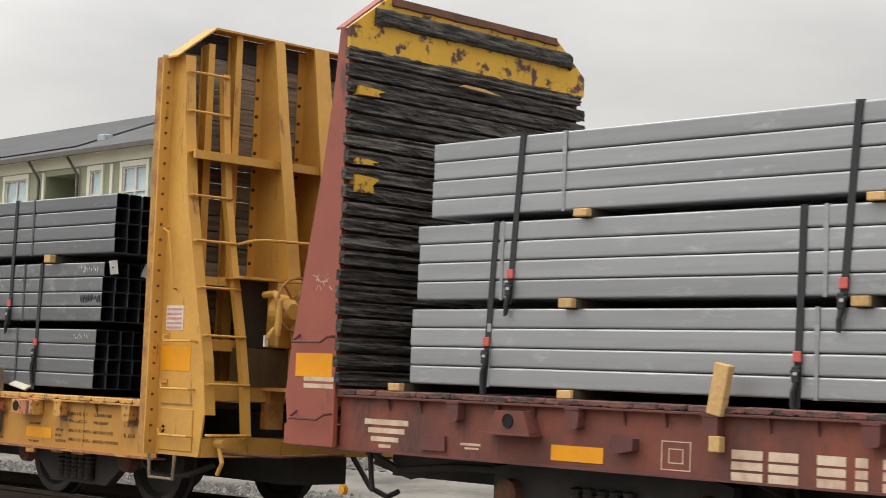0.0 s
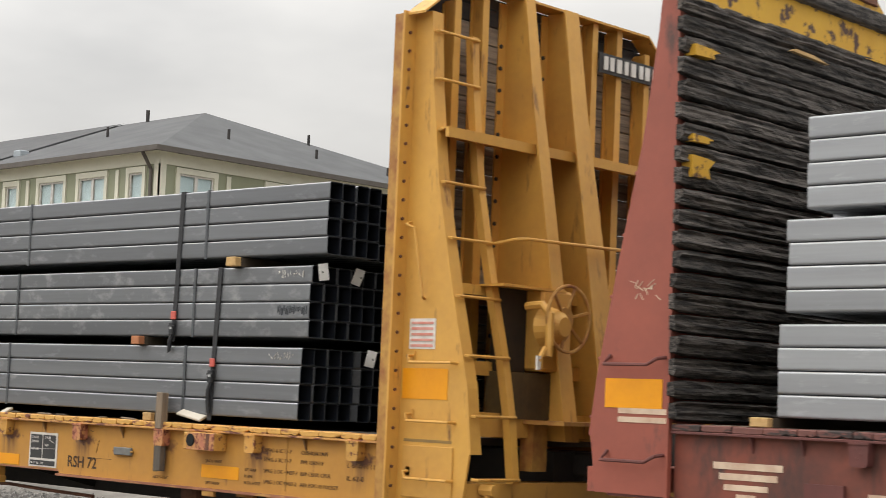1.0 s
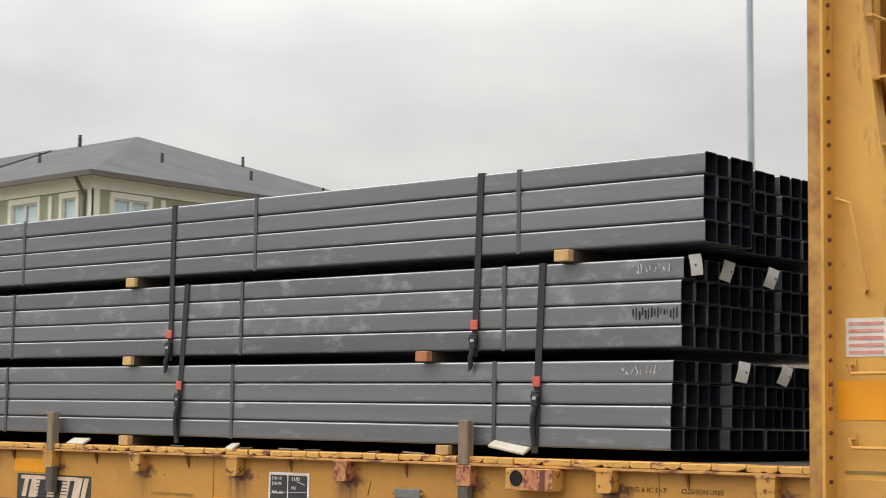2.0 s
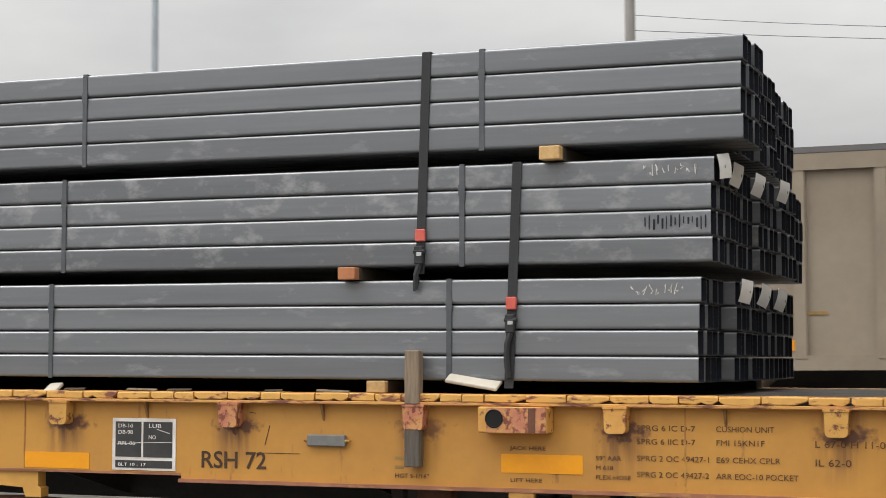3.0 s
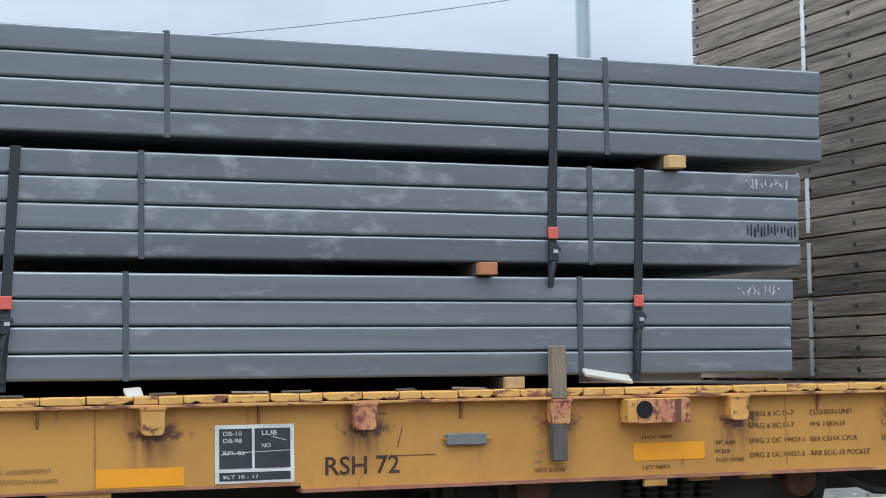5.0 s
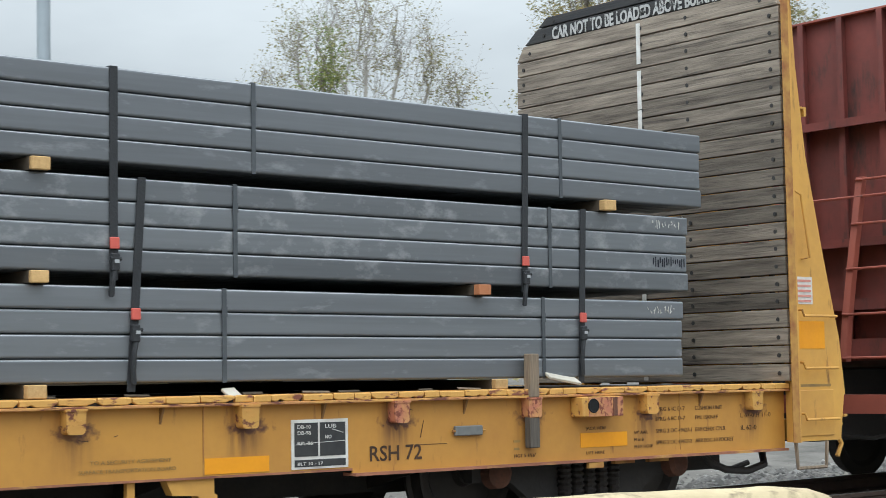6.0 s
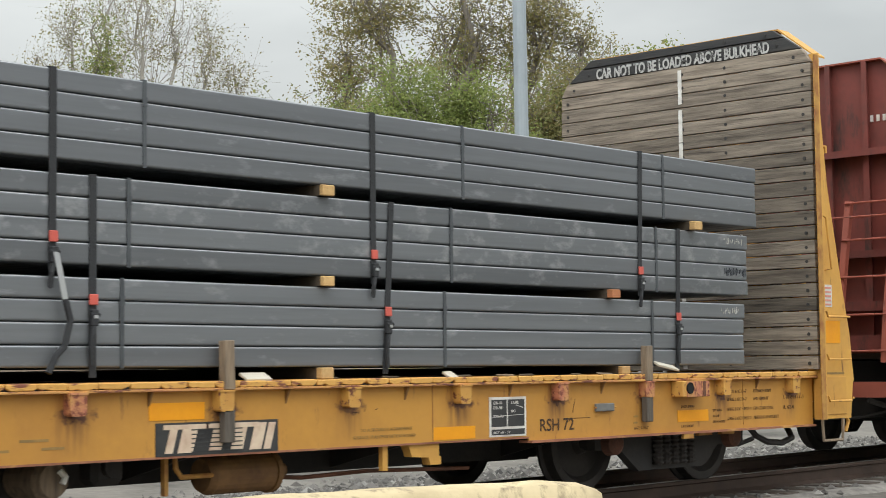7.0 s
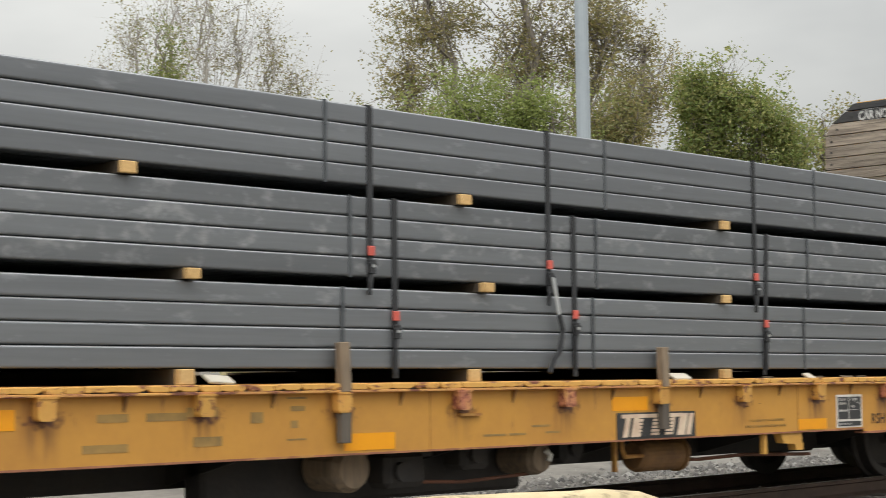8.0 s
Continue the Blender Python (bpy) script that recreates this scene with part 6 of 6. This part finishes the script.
def build_apartments():
    """A three-storey block with hipped roofs; its corner stands nearest to the railway."""
    cx, cy = -44.4, 33.7
    eave, ground_z = 9.30, -0.42
    th = standing("apartment_building", cx, cy, ground_z, "sage green apartment block with cream trim and grey hipped roof", "building")
    E = eave - ground_z
    long_x, wing_y, ov = 46.0, 17.3, 0.45
    # walls with real openings: piers and bands round each window
    win_front = [(-1.56, 0.72), (-4.39, 1.47), (-6.77, 1.47), (-8.86, 0.71), (-14.84, 1.58), (-18.9, 1.47), (-22.6, 1.47), (-26.3, 0.72), (-30.2, 1.47), (-34.5, 1.47), (-39.0, 1.47)]
    recess = (-11.95, 2.2)
    win_side = [(0.81, 1.44), (4.64, 1.44), (8.5, 1.44), (12.3, 1.44)]

    def wall(name, wins, place, u0, u1):
        bm = bmesh.new()

        def slab(a, b, c, d):
            vs = [bm.verts.new(place(u, v, w)) for u in (a, b) for v in (c, d) for w in (-0.25, 0.0)]
            for q in ((0, 1, 3, 2), (4, 6, 7, 5), (0, 4, 5, 1), (2, 3, 7, 6), (0, 2, 6, 4), (1, 5, 7, 3)):
                bm.faces.new([vs[i] for i in q])
        rows = [(E - 2.40, 1.75), (E - 5.50, 1.75), (E - 8.60, 1.75)]
        prev = 0.0
        for v, h in sorted(rows):
            slab(u0, u1, prev, v)
            at = u0
            for u, w in sorted(wins + ([recess] if len(wins) > 6 else [])):
                slab(at, u, v, v + h)
                at = u + w
            slab(at, u1, v, v + h)
            prev = v + h
        slab(u0, u1, prev, E)
        bmesh.ops.recalc_face_normals(bm, faces=bm.faces[:])
        w_ob = part(name, bm, SIDING, th, "sage lap siding")
        # lap lines
        bm = bmesh.new()
        for k in range(int(E / 0.19)):
            z = 0.1 + k * 0.19
            if any(v - 0.2 < z < v + h + 0.25 for v, h in rows):
                continue
            vs = [bm.verts.new(place(u, v, d)) for u in (u0, u1) for v in (z, z + 0.02) for d in (-0.004, 0.016)]
            for q in ((0, 1, 3, 2), (4, 6, 7, 5), (0, 4, 5, 1), (2, 3, 7, 6), (0, 2, 6, 4), (1, 5, 7, 3)):
                bm.faces.new([vs[i] for i in q])
        bmesh.ops.recalc_face_normals(bm, faces=bm.faces[:])
        part("siding_laps", bm, SIDING, w_ob)
        for v, h in rows:
            for u, w in wins:
                window_unit(w_ob, lambda a, b, d, u=u, v=v: place(u + a, v + b, d), w, h, w > 1.0)
        return w_ob

    front = wall("wall", win_front, lambda u, v, d: (u, -d, v), -long_x, 0.0)
    side = wall("wall", win_side, lambda u, v, d: (d, u, v), 0.0, wing_y)
    part("wall", boxed(-long_x, 0.0, wing_y - 0.25, wing_y, 0, E), SIDING, th)
    part("wall", boxed(-long_x - 0.25, -long_x, 0, wing_y, 0, E), SIDING, th)
    # balconies set back into the front
    for v in (E - 2.40, E - 5.50, E - 8.60):
        u0, u1 = recess[0], recess[0] + recess[1]
        bm = bmesh.new()
        box(bm, u0 - 0.1, u1 + 0.1, 1.5, 1.6, v - 0.3, v + 2.0)
        box(bm, u0 - 0.1, u0, 0.25, 1.5, v - 0.3, v + 2.0)
        box(bm, u1, u1 + 0.1, 0.25, 1.5, v - 0.3, v + 2.0)
        box(bm, u0, u1, 0.0, 1.5, v - 0.1, v)
        box(bm, u0, u1, 0.25, 1.5, v + 1.76, v + 1.86)
        part("balcony", bm, SIDING, front, "shaded balcony recess")
        bm = bmesh.new()
        box(bm, u0 + 0.15, u0 + 1.35, 0.05, 0.11, v + 0.62, v + 0.74)
        box(bm, u0 + 0.15, u0 + 0.25, 0.05, 0.11, v, v + 0.62)
        box(bm, u0 + 1.25, u0 + 1.35, 0.05, 0.11, v, v + 0.62)
        part("balcony_frame", bm, TRIM, front)
    for u in (-12.30, -9.62):
        bm = bent_rod([(u, -0.10, 0.2), (u, -0.10, E - 0.75), (u - 0.28, -0.40, E - 0.08)], 0.055, 8)
        part("downspout", bm, GUTTER, th)
    # trim boards
    for u in (-2.22, -7.49, -8.98, -12.08, -9.72, -16.6, -20.7, -24.4, -28.2):
        part("trim_board", boxed(u - 0.09, u + 0.09, -0.05, 0.0, 0, E - 0.5), TRIM, front)
    part("corner_board", boxed(-0.22, 0.05, -0.05, 0.0, 0, E - 0.02), TRIM, front)
    part("corner_board", boxed(0.0, 0.05, -0.05, 0.24, 0, E - 0.02), TRIM, side)
    for u in (2.88, 6.9, 10.8, 14.6):
        part("trim_board", boxed(0.0, 0.05, u - 0.09, u + 0.09, 0, E - 0.5), TRIM, side)
    part("frieze", boxed(-long_x, 0.06, -0.06, 0.0, E - 0.42, E - 0.02), TRIM, front, "cream frieze board")
    part("frieze", boxed(0.0, 0.06, 0.0, wing_y, E - 0.42, E - 0.02), TRIM, side, "cream frieze board")
    # soffit, gutters, roof
    part("soffit", boxed(-long_x - ov, ov, -ov, wing_y + ov, E - 0.02, E + 0.02), TRIM, th)
    bm = boxed(-long_x - ov, ov + 0.02, -ov - 0.13, -ov, E - 0.08, E + 0.09)
    box(bm, ov, ov + 0.13, -ov - 0.13, wing_y + ov, E - 0.08, E + 0.09)
    part("gutter", bm, GUTTER, th, "dark brown gutter")
    bm = bmesh.new()
    rod(bm, (-0.32, -0.10, 0.2), (-0.32, -0.10, E - 0.6), 0.06, seg=8)
    rod(bm, (-0.32, -0.10, E - 0.6), (0.0 - 0.3, -ov - 0.05, E - 0.06), 0.06, seg=8)
    part("downspout", bm, GUTTER, th)
    half, rise = wing_y / 2, 3.38
    bm = bmesh.new()
    P = [(ov, -ov, E + 0.04), (ov, wing_y + ov, E + 0.04), (-long_x - ov, wing_y + ov, E + 0.04), (-long_x - ov, -ov, E + 0.04), (-half, half, E + rise), (-long_x + half, half, E + rise)]
    V = [bm.verts.new(p) for p in P]
    for q in ((0, 1, 4), (1, 2, 5, 4), (2, 3, 5), (3, 0, 4, 5)):
        bm.faces.new([V[i] for i in q])
    roof = part("roof", bm, SHINGLE, th, "grey shingle hipped roof")
    # darker slope over the recessed part of the front
    def on_slope(u, v, d=0.05):
        return (u, v, E + 0.04 + (rise - 0.04) * (v + ov) / (half + ov) + d)
    bm = bmesh.new()
    bm.faces.new([bm.verts.new(on_slope(*p)) for p in ((-11.6, 1.0), (-15.0, 0.9), (-44.0, 0.9), (-36.0, half - 0.02), (-13.9, half - 0.02))])
    part("dark_roof_slope", bm, SHINGLE_DARK, roof, "darker shingle slope")
    part("roof_vent", boxed(-11.9, -11.4, 2.1, 2.5, E + 0.9, E + 1.22, bevel=0.03), GALV, roof, "small pale roof vent")
    for u, v in ((-3.4, 5.6), (-2.6, 9.2), (-5.4, 11.3), (-1.6, 12.0), (-12.0, 8.4), (-12.2, 8.5), (-9.4, 4.6), (-1.0, 14.2)):
        z = E + rise * min(1.0, min(-u, v, wing_y - v) / half)
        bm = bmesh.new()
        rod(bm, (u, v, z - 0.05), (u, v, z + 0.48), 0.055, seg=8)
        part("vent_pipe", bm, SOOT, roof)


build_apartments()


def hopper_car(x_right, y, label):
    """A steel hopper standing on the siding: ribbed body, sloping ends, ladders and trucks."""
    L = 15.2
    th = standing("hopper_car", x_right - L, y, 0, label, "freight car", "hoppers on the siding")
    yb = -1.5
    bm = bmesh.new()
    outline = [(0.0, 3.64), (0.0, 2.95), (1.6, 1.20), (L - 1.6, 1.20), (L, 2.95), (L, 3.64)]
    side_plate(bm, outline, yb, yb + 3.0)
    body = part("body", bm, HOPPER, th)
    part("top_chord", boxed(-0.05, L + 0.05, yb - 0.08, yb + 3.08, 3.50, 3.70), HOPPER, body)
    part("load_mound", boxed(0.3, L - 0.3, yb + 0.3, yb + 2.7, 3.64, 3.84, bevel=0.08), SOOT, body, "dark load heaped above the rim")
    for k in range(13):
        x = 1.75 + k * (L - 3.5) / 12
        part("side_rib", boxed(x - 0.07, x + 0.07, yb - 0.07, yb, 1.22, 3.50), HOPPER, body)
    part("side_sill", boxed(0.1, L - 0.1, yb - 0.06, yb + 0.1, 1.08, 1.26), HOPPER, th)
    for xa, za, w, h in ((2.6, 1.75, 0.9, 0.04), (2.6, 1.68, 0.6, 0.03), (2.7, 2.3, 0.8, 0.04), (2.9, 2.24, 0.7, 0.03), (L - 3.1, 1.75, 0.7, 0.04)):
        part("stencil_bar", boxed(xa, xa + w, yb - 0.012, yb - 0.002, za, za + h), FADED, body)
    part("reflective_patch", boxed(L - 3.3, L - 2.7, yb - 0.012, yb - 0.002, 1.32, 1.45), ORANGE, body)
    part("reflective_patch", boxed(1.9, 2.5, yb - 0.012, yb - 0.002, 1.32, 1.45), ORANGE, body)
    part("placard", boxed(L - 3.5, L - 2.9, yb - 0.014, yb - 0.002, 1.62, 1.85), WHITE, body)
    for x, s in ((0.12, 1), (L - 0.12, -1)):
        for yy in (yb + 0.05, yb + 2.95):
            part("corner_post", boxed(x - 0.06, x + 0.06, yy - 0.05, yy + 0.05, 1.1, 3.0), HOPPER, th)
        for z in (1.5, 1.85, 2.2, 2.55, 2.9):
            bm = bmesh.new()
            rod(bm, (x, yb, z), (x + s * 0.55, yb, z), 0.014, seg=5)
            part("rung", bm, HOPPER, th)
    for xt in (1.9, L - 1.9):
        for dx in (-0.89, 0.89):
            for yy in (-0.78, 0.78):
                bm = bmesh.new()
                lathe(bm, [(0.0, -0.06), (0.35, -0.05), (0.42, -0.04), (0.42, 0.06), (0.0, 0.06)], (xt + dx, yy, 0.42), 20)
                part("wheel", bm, WHEEL, th)
        part("side_frame", boxed(xt - 1.1, xt + 1.1, -1.15, -1.05, 0.32, 0.62, bevel=0.04), SOOT, th)
    part("centre_sill", boxed(-0.3, L + 0.3, -0.3, 0.3, 0.75, 1.1), SOOT, th)
    for xe, s in ((0.0, 1), (L, -1)):
        part("end_platform", boxed(*sorted((xe - s * 0.35, xe + s * 1.5)), yb, yb + 3.0, 0.92, 1.10), SOOT, th)
        part("brake_gear", boxed(*sorted((xe + s * 0.1, xe + s * 0.7)), -0.7, 0.7, 1.10, 2.05, bevel=0.05), SOOT, th)
        for yy in (yb + 0.6, 0.0, -yb - 0.6):
            bm = bmesh.new()
            rod(bm, (xe + s * 0.1, yy, 1.1), (xe + s * 0.9, yy, 2.1), 0.06, seg=6)
            part("slope_strut", bm, SOOT, th)
    for x in (4.2, 7.6, 11.0):
        bm = bmesh.new()
        side_plate(bm, [(x - 1.2, 1.2), (x - 0.4, 0.45), (x + 0.4, 0.45), (x + 1.2, 1.2)], -1.1, 1.1)
        part("discharge_gate", bm, HOPPER, th)
    return th


hopper_car(-0.75, 22.4, "tan steel hopper car standing on the siding")
hopper_car(15.4, 22.4, "tan steel hopper car standing on the siding")


def lamp_pole(az, dist, r, top, mat, name, label, arm=True):
    a = radians(az)
    th = standing(name, dist * math.sin(a), dist * math.cos(a), -0.42, label, "pole")
    bm = bmesh.new()
    rod(bm, (0, 0, 0), (0, 0, top), r, r * 0.85, seg=14)
    part("shaft", bm, mat, th, smooth=False)
    part("base_flange", boxed(-r * 1.6, r * 1.6, -r * 1.6, r * 1.6, 0, 0.05), mat, th)
    if arm:
        bm = bent_rod([(0, 0, top - 0.3), (0.5, -0.3, top), (1.6, -0.9, top + 0.1)], 0.05)
        part("arm", bm, mat, th)
        part("lamp_head", boxed(1.45, 2.05, -1.15, -0.8, top + 0.02, top + 0.16, bevel=0.03), GREYBOX, th)
    else:
        part("crossarm", boxed(-1.1, 1.1, -0.06, 0.06, top - 0.9, top - 0.78), mat, th)
        for x in (-1.0, -0.45, 0.45, 1.0):
            bm = bmesh.new()
            rod(bm, (x, 0, top - 0.78), (x, 0, top - 0.62), 0.05, 0.03, seg=8)
            part("insulator", bm, GREYBOX, th)
    return th


lamp_pole(49.2, 30, 0.135, 11.5, GALV, "lamp_pole", "grey galvanised steel lamp pole")
lamp_pole(-30.85, 34, 0.075, 12.0, GALV, "lamp_pole", "grey galvanised steel lamp pole")
lamp_pole(25.9, 30, 0.13, 11.0, GALV, "lamp_pole", "grey galvanised steel lamp pole")
lamp_pole(-14.9, 38, 0.13, 12.5, UTILITY, "utility_pole", "weathered wooden utility pole with a crossarm", arm=False)


def overhead_wire(p, q, sag, r=0.009):
    n = 14
    pts = []
    for i in range(n + 1):
        u = i / n
        v = Vector(p).lerp(Vector(q), u)
        v.z -= sag * 4 * u * (1 - u)
        pts.append(v)
    ob = new("overhead_wire", mesh_of("overhead_wire", bent_rod(pts, r, 4), WIRE))
    tagged(ob, "thin dark overhead wire strung from the utility pole", "wire", "overhead wires")


pole_x, pole_y = 38 * math.sin(radians(-14.9)), 38 * math.cos(radians(-14.9))
overhead_wire((pole_x, pole_y, 8.95), (14, 30, 6.3), 0.5)
overhead_wire((pole_x, pole_y, 8.6), (34, 60, 11.0), 0.9)
overhead_wire((6.20, 33.43, 7.64), (14.64, 30.69, 8.57), 0.12)


# ---------------------------------------------------------------- trees


def tree(az, dist, base_h, lobes, label, leaf_mat, leaves, leaf_size, seed, twigs=26, fill=0.6, slim=1.0, finest=4, bark=BARK):
    """A trunk that forks into a limb for each lobe of the crown; each limb breaks into twigs, and leaves hang on the twigs.
    lobes: (across, deep, up, radius across, radius up), metres from the foot, seen from the railway."""
    rnd = random.Random(seed)
    a = radians(az)
    th = standing("tree", dist * math.sin(a), dist * math.cos(a), -0.42, label, "tree", "trees behind the railway")
    right, away = Vector((math.cos(a), -math.sin(a), 0)), Vector((math.sin(a), math.cos(a), 0))
    verts, faces, tips = [], [], []

    def limb(p, q, r0, r1, seg, bends=3, wild=0.06):
        pts = [p]
        for i in range(1, bends):
            u = i / bends
            w = (q - p).length * wild
            pts.append(p.lerp(q, u) + Vector((rnd.gauss(0, w), rnd.gauss(0, w), rnd.gauss(0, w) - 0.3 * w)))
        pts.append(q)
        base = len(verts)
        for i, c in enumerate(pts):
            axis = (pts[min(i + 1, bends)] - pts[max(i - 1, 0)]).normalized()
            s1 = axis.orthogonal().normalized()
            s2 = axis.cross(s1)
            r = r0 + (r1 - r0) * i / bends
            for k in range(seg):
                t = k * math.tau / seg
                verts.append(tuple(c + (s1 * math.cos(t) + s2 * math.sin(t)) * r))
        for i in range(bends):
            for k in range(seg):
                j = (k + 1) % seg
                faces.append((base + i * seg + k, base + i * seg + j, base + (i + 1) * seg + j, base + (i + 1) * seg + k))
        return pts

    fork = Vector((0, 0, base_h))
    r = (0.05 + base_h * 0.045) * slim
    limb(Vector((0, 0, 0)), fork, r * 1.3, r, 9, 4, 0.02)
    for ax, dp, up, ra, ru in lobes:
        c = right * ax + away * dp + Vector((0, 0, up))
        heart = c + Vector((0, 0, -0.45 * ru))
        spine = limb(fork, heart, r * 0.62, r * 0.34, 6, 5, 0.05)
        spine += limb(heart, c + Vector((0, 0, 0.55 * ru)), r * 0.34, r * 0.10, 5, 4, 0.06)
        n = int(twigs * (0.5 + ra * ru / 4))
        for _ in range(n):
            d = Vector((rnd.gauss(0, 1), rnd.gauss(0, 1), rnd.gauss(0, 1))).normalized() * rnd.uniform(0.45, 1.08) ** fill
            end = c + right * d.x * ra + away * d.y * ra * 0.8 + Vector((0, 0, d.z * ru))
            start = rnd.choice(spine[3:])
            mid = limb(start, end, min(0.030, r * 0.11), 0.009 * slim, 4, 4, 0.07)
            for _ in range(finest):
                s = rnd.choice(mid[1:])
                e = s + Vector((rnd.gauss(0, 0.42), rnd.gauss(0, 0.42), rnd.gauss(0.22, 0.32)))
                fine = limb(s, e, 0.008 * min(1.0, slim + 0.2), 0.003, 3, 2, 0.1)
                tips.extend(fine[1:])
            tips.extend(mid[2:])
    me = bpy.data.meshes.new("trunk")
    me.from_pydata(verts, [], faces)
    me.materials.append(bark)
    me.shade_smooth()
    ob = new("trunk", me)
    ob.parent = th
    lv, lf = [], []
    for _ in range(leaves):
        c = rnd.choice(tips)
        if noise.noise(c * 0.9 + Vector((seed, 0, 0))) < -0.22:
            continue
        c = c + Vector((rnd.gauss(0, 0.15), rnd.gauss(0, 0.15), rnd.gauss(-0.04, 0.14)))
        s = leaf_size * rnd.uniform(0.55, 1.25)
        u = Vector((rnd.gauss(0, 1), rnd.gauss(0, 1), rnd.gauss(0, 0.7))).normalized()
        v = u.cross(Vector((rnd.gauss(0, 1), rnd.gauss(0, 1), rnd.gauss(0, 1)))).normalized()
        base = len(lv)
        lv += [tuple(c - u * s), tuple(c + v * s * 0.5), tuple(c + u * s), tuple(c - v * s * 0.5)]
        lf.append((base, base + 1, base + 2, base + 3))
    me = bpy.data.meshes.new("crown")
    me.from_pydata(lv, [], lf)
    me.materials.append(leaf_mat)
    ob = new("crown", me)
    ob.parent = th
    return th


tree(36.35, 52, 5.5, ((-2.9, 0, 10.0, 0.9, 1.5), (-1.9, 0.4, 11.3, 0.9, 1.9), (-0.9, 0.5, 12.0, 0.9, 2.1), (0.2, 0, 12.1, 0.9, 2.2), (1.2, 0.4, 11.7, 0.9, 2.0), (2.1, 0, 10.9, 0.9, 1.6), (2.9, 0, 10.0, 0.7, 1.2)),
     "nearly bare autumn tree with thin twigs", LEAF_BARE, 6500, 0.048, 31, twigs=30, slim=0.5, finest=7, bark=BARK_PALE)
tree(35.2, 50, 5.5, ((-0.1, 0, 10.6, 0.45, 1.7), (0.1, 0, 8.8, 0.5, 1.2)), "slender tree with a last column of yellow-green leaves", LEAF_YELLOW, 3200, 0.055, 41, twigs=26, slim=0.5)
tree(46.9, 50, 5.0, ((-3.1, 0, 9.6, 1.4, 1.8), (-2.5, 0.5, 12.2, 1.6, 1.8), (0.2, 0, 13.6, 2.0, 1.8), (0.4, 0.8, 10.8, 2.0, 2.0), (2.6, 0.3, 11.6, 1.5, 1.9), (3.9, 0.2, 10.0, 1.1, 1.7), (3.0, 0, 8.4, 1.3, 1.4)),
     "tall autumn tree with sparse brown and green leaves", LEAF_BROWN, 56000, 0.054, 32, twigs=46, slim=0.9)
tree(46.7, 40, 3.2, ((-0.9, 0, 6.9, 1.0, 1.5), (0.2, 0.2, 7.2, 1.0, 1.6), (1.0, 0, 6.6, 0.8, 1.3), (-1.5, 0, 5.6, 0.8, 1.1), (0, 0, 5.2, 1.8, 1.3)), "dense green leafy tree", LEAF_GREEN, 80000, 0.046, 33, twigs=64)
tree(42.9, 46, 3.5, ((-0.9, 0, 7.2, 0.9, 0.9), (0.3, 0, 7.5, 1.0, 1.0), (1.3, 0, 7.2, 0.9, 0.9), (0, 0, 5.6, 1.6, 1.2)), "low yellow-green leafy tree", LEAF_YELLOW, 30000, 0.056, 34, twigs=44)
tree(50.2, 44, 3.5, ((-0.5, 0, 7.4, 0.7, 1.2), (0.3, 0, 7.9, 0.6, 1.2), (0.1, 0, 6.2, 0.8, 1.2)), "green and brown autumn tree", LEAF_MIX, 14000, 0.056, 38, twigs=42)
tree(54.1, 46, 3.2, ((-1.0, 0, 8.5, 0.5, 0.9), (-0.2, 0, 8.7, 0.55, 1.0), (0.7, 0, 8.1, 0.65, 0.9), (1.5, 0, 7.2, 0.5, 0.9), (-0.7, 0, 7.0, 0.8, 1.1), (0.6, 0, 6.2, 1.0, 1.3)), "bright green leafy tree with an uneven crown", LEAF_YELLOW, 48000, 0.058, 35, twigs=50)
tree(57.4, 50, 3.0, ((-0.3, 0, 7.9, 0.7, 1.1), (0.6, 0, 7.3, 0.7, 1.0), (0, 0, 5.4, 1.2, 1.2)), "small autumn tree with sparse leaves", LEAF_MIX, 12000, 0.058, 36, twigs=38)


def far_woods():
    """Belts of trees: one along the horizon, far beyond the siding, and one added unseen behind the camera to darken
    reflections.
    """
    rnd = random.Random(9)
    lv, lf = [], []
    # the second, nearer belt is unseen and only darkens what the steel reflects
    for count, a0, a1, d0, d1, low, more, big in ((14000, -80, 80, 150, 190, 2.2, 2.6, 0.5), (26000, 95, 265, 46, 70, 4.2, 3.6, 0.42)):
        for _ in range(count):
            deg = rnd.uniform(a0, a1)
            az = radians(deg)
            d = rnd.uniform(d0, d1)
            h = low + more * (0.5 + 0.5 * noise.noise((deg * 0.35, 1, 1)))
            c = Vector((d * math.sin(az), d * math.cos(az), -0.42 + h * rnd.random() ** 0.7))
            s = big * rnd.uniform(0.6, 1.4)
            u = Vector((rnd.gauss(0, 1), rnd.gauss(0, 1), rnd.gauss(0, 1))).normalized()
            v = u.orthogonal().normalized()
            k = len(lv)
            lv += [tuple(c - u * s), tuple(c + v * s * 0.6), tuple(c + u * s), tuple(c - v * s * 0.6)]
            lf.append((k, k + 1, k + 2, k + 3))
    me = bpy.data.meshes.new("far_woods")
    me.from_pydata(lv, [], lf)
    me.materials.append(LEAF_BROWN)
    tagged(new("far_woods", me), "distant autumn trees, with an unseen belt added behind the camera", "woods", kind="stuff")


far_woods()
stone_scatter()


# ---------------------------------------------------------------- what moves


def motions():
    times = [0.5 * k for k in range(17)]
    for thing, X, Y, Z, pitch in TRAIN:
        walk(thing, [(t, train_pose(X, Y, Z, t, pitch)) for t in times])


motions()
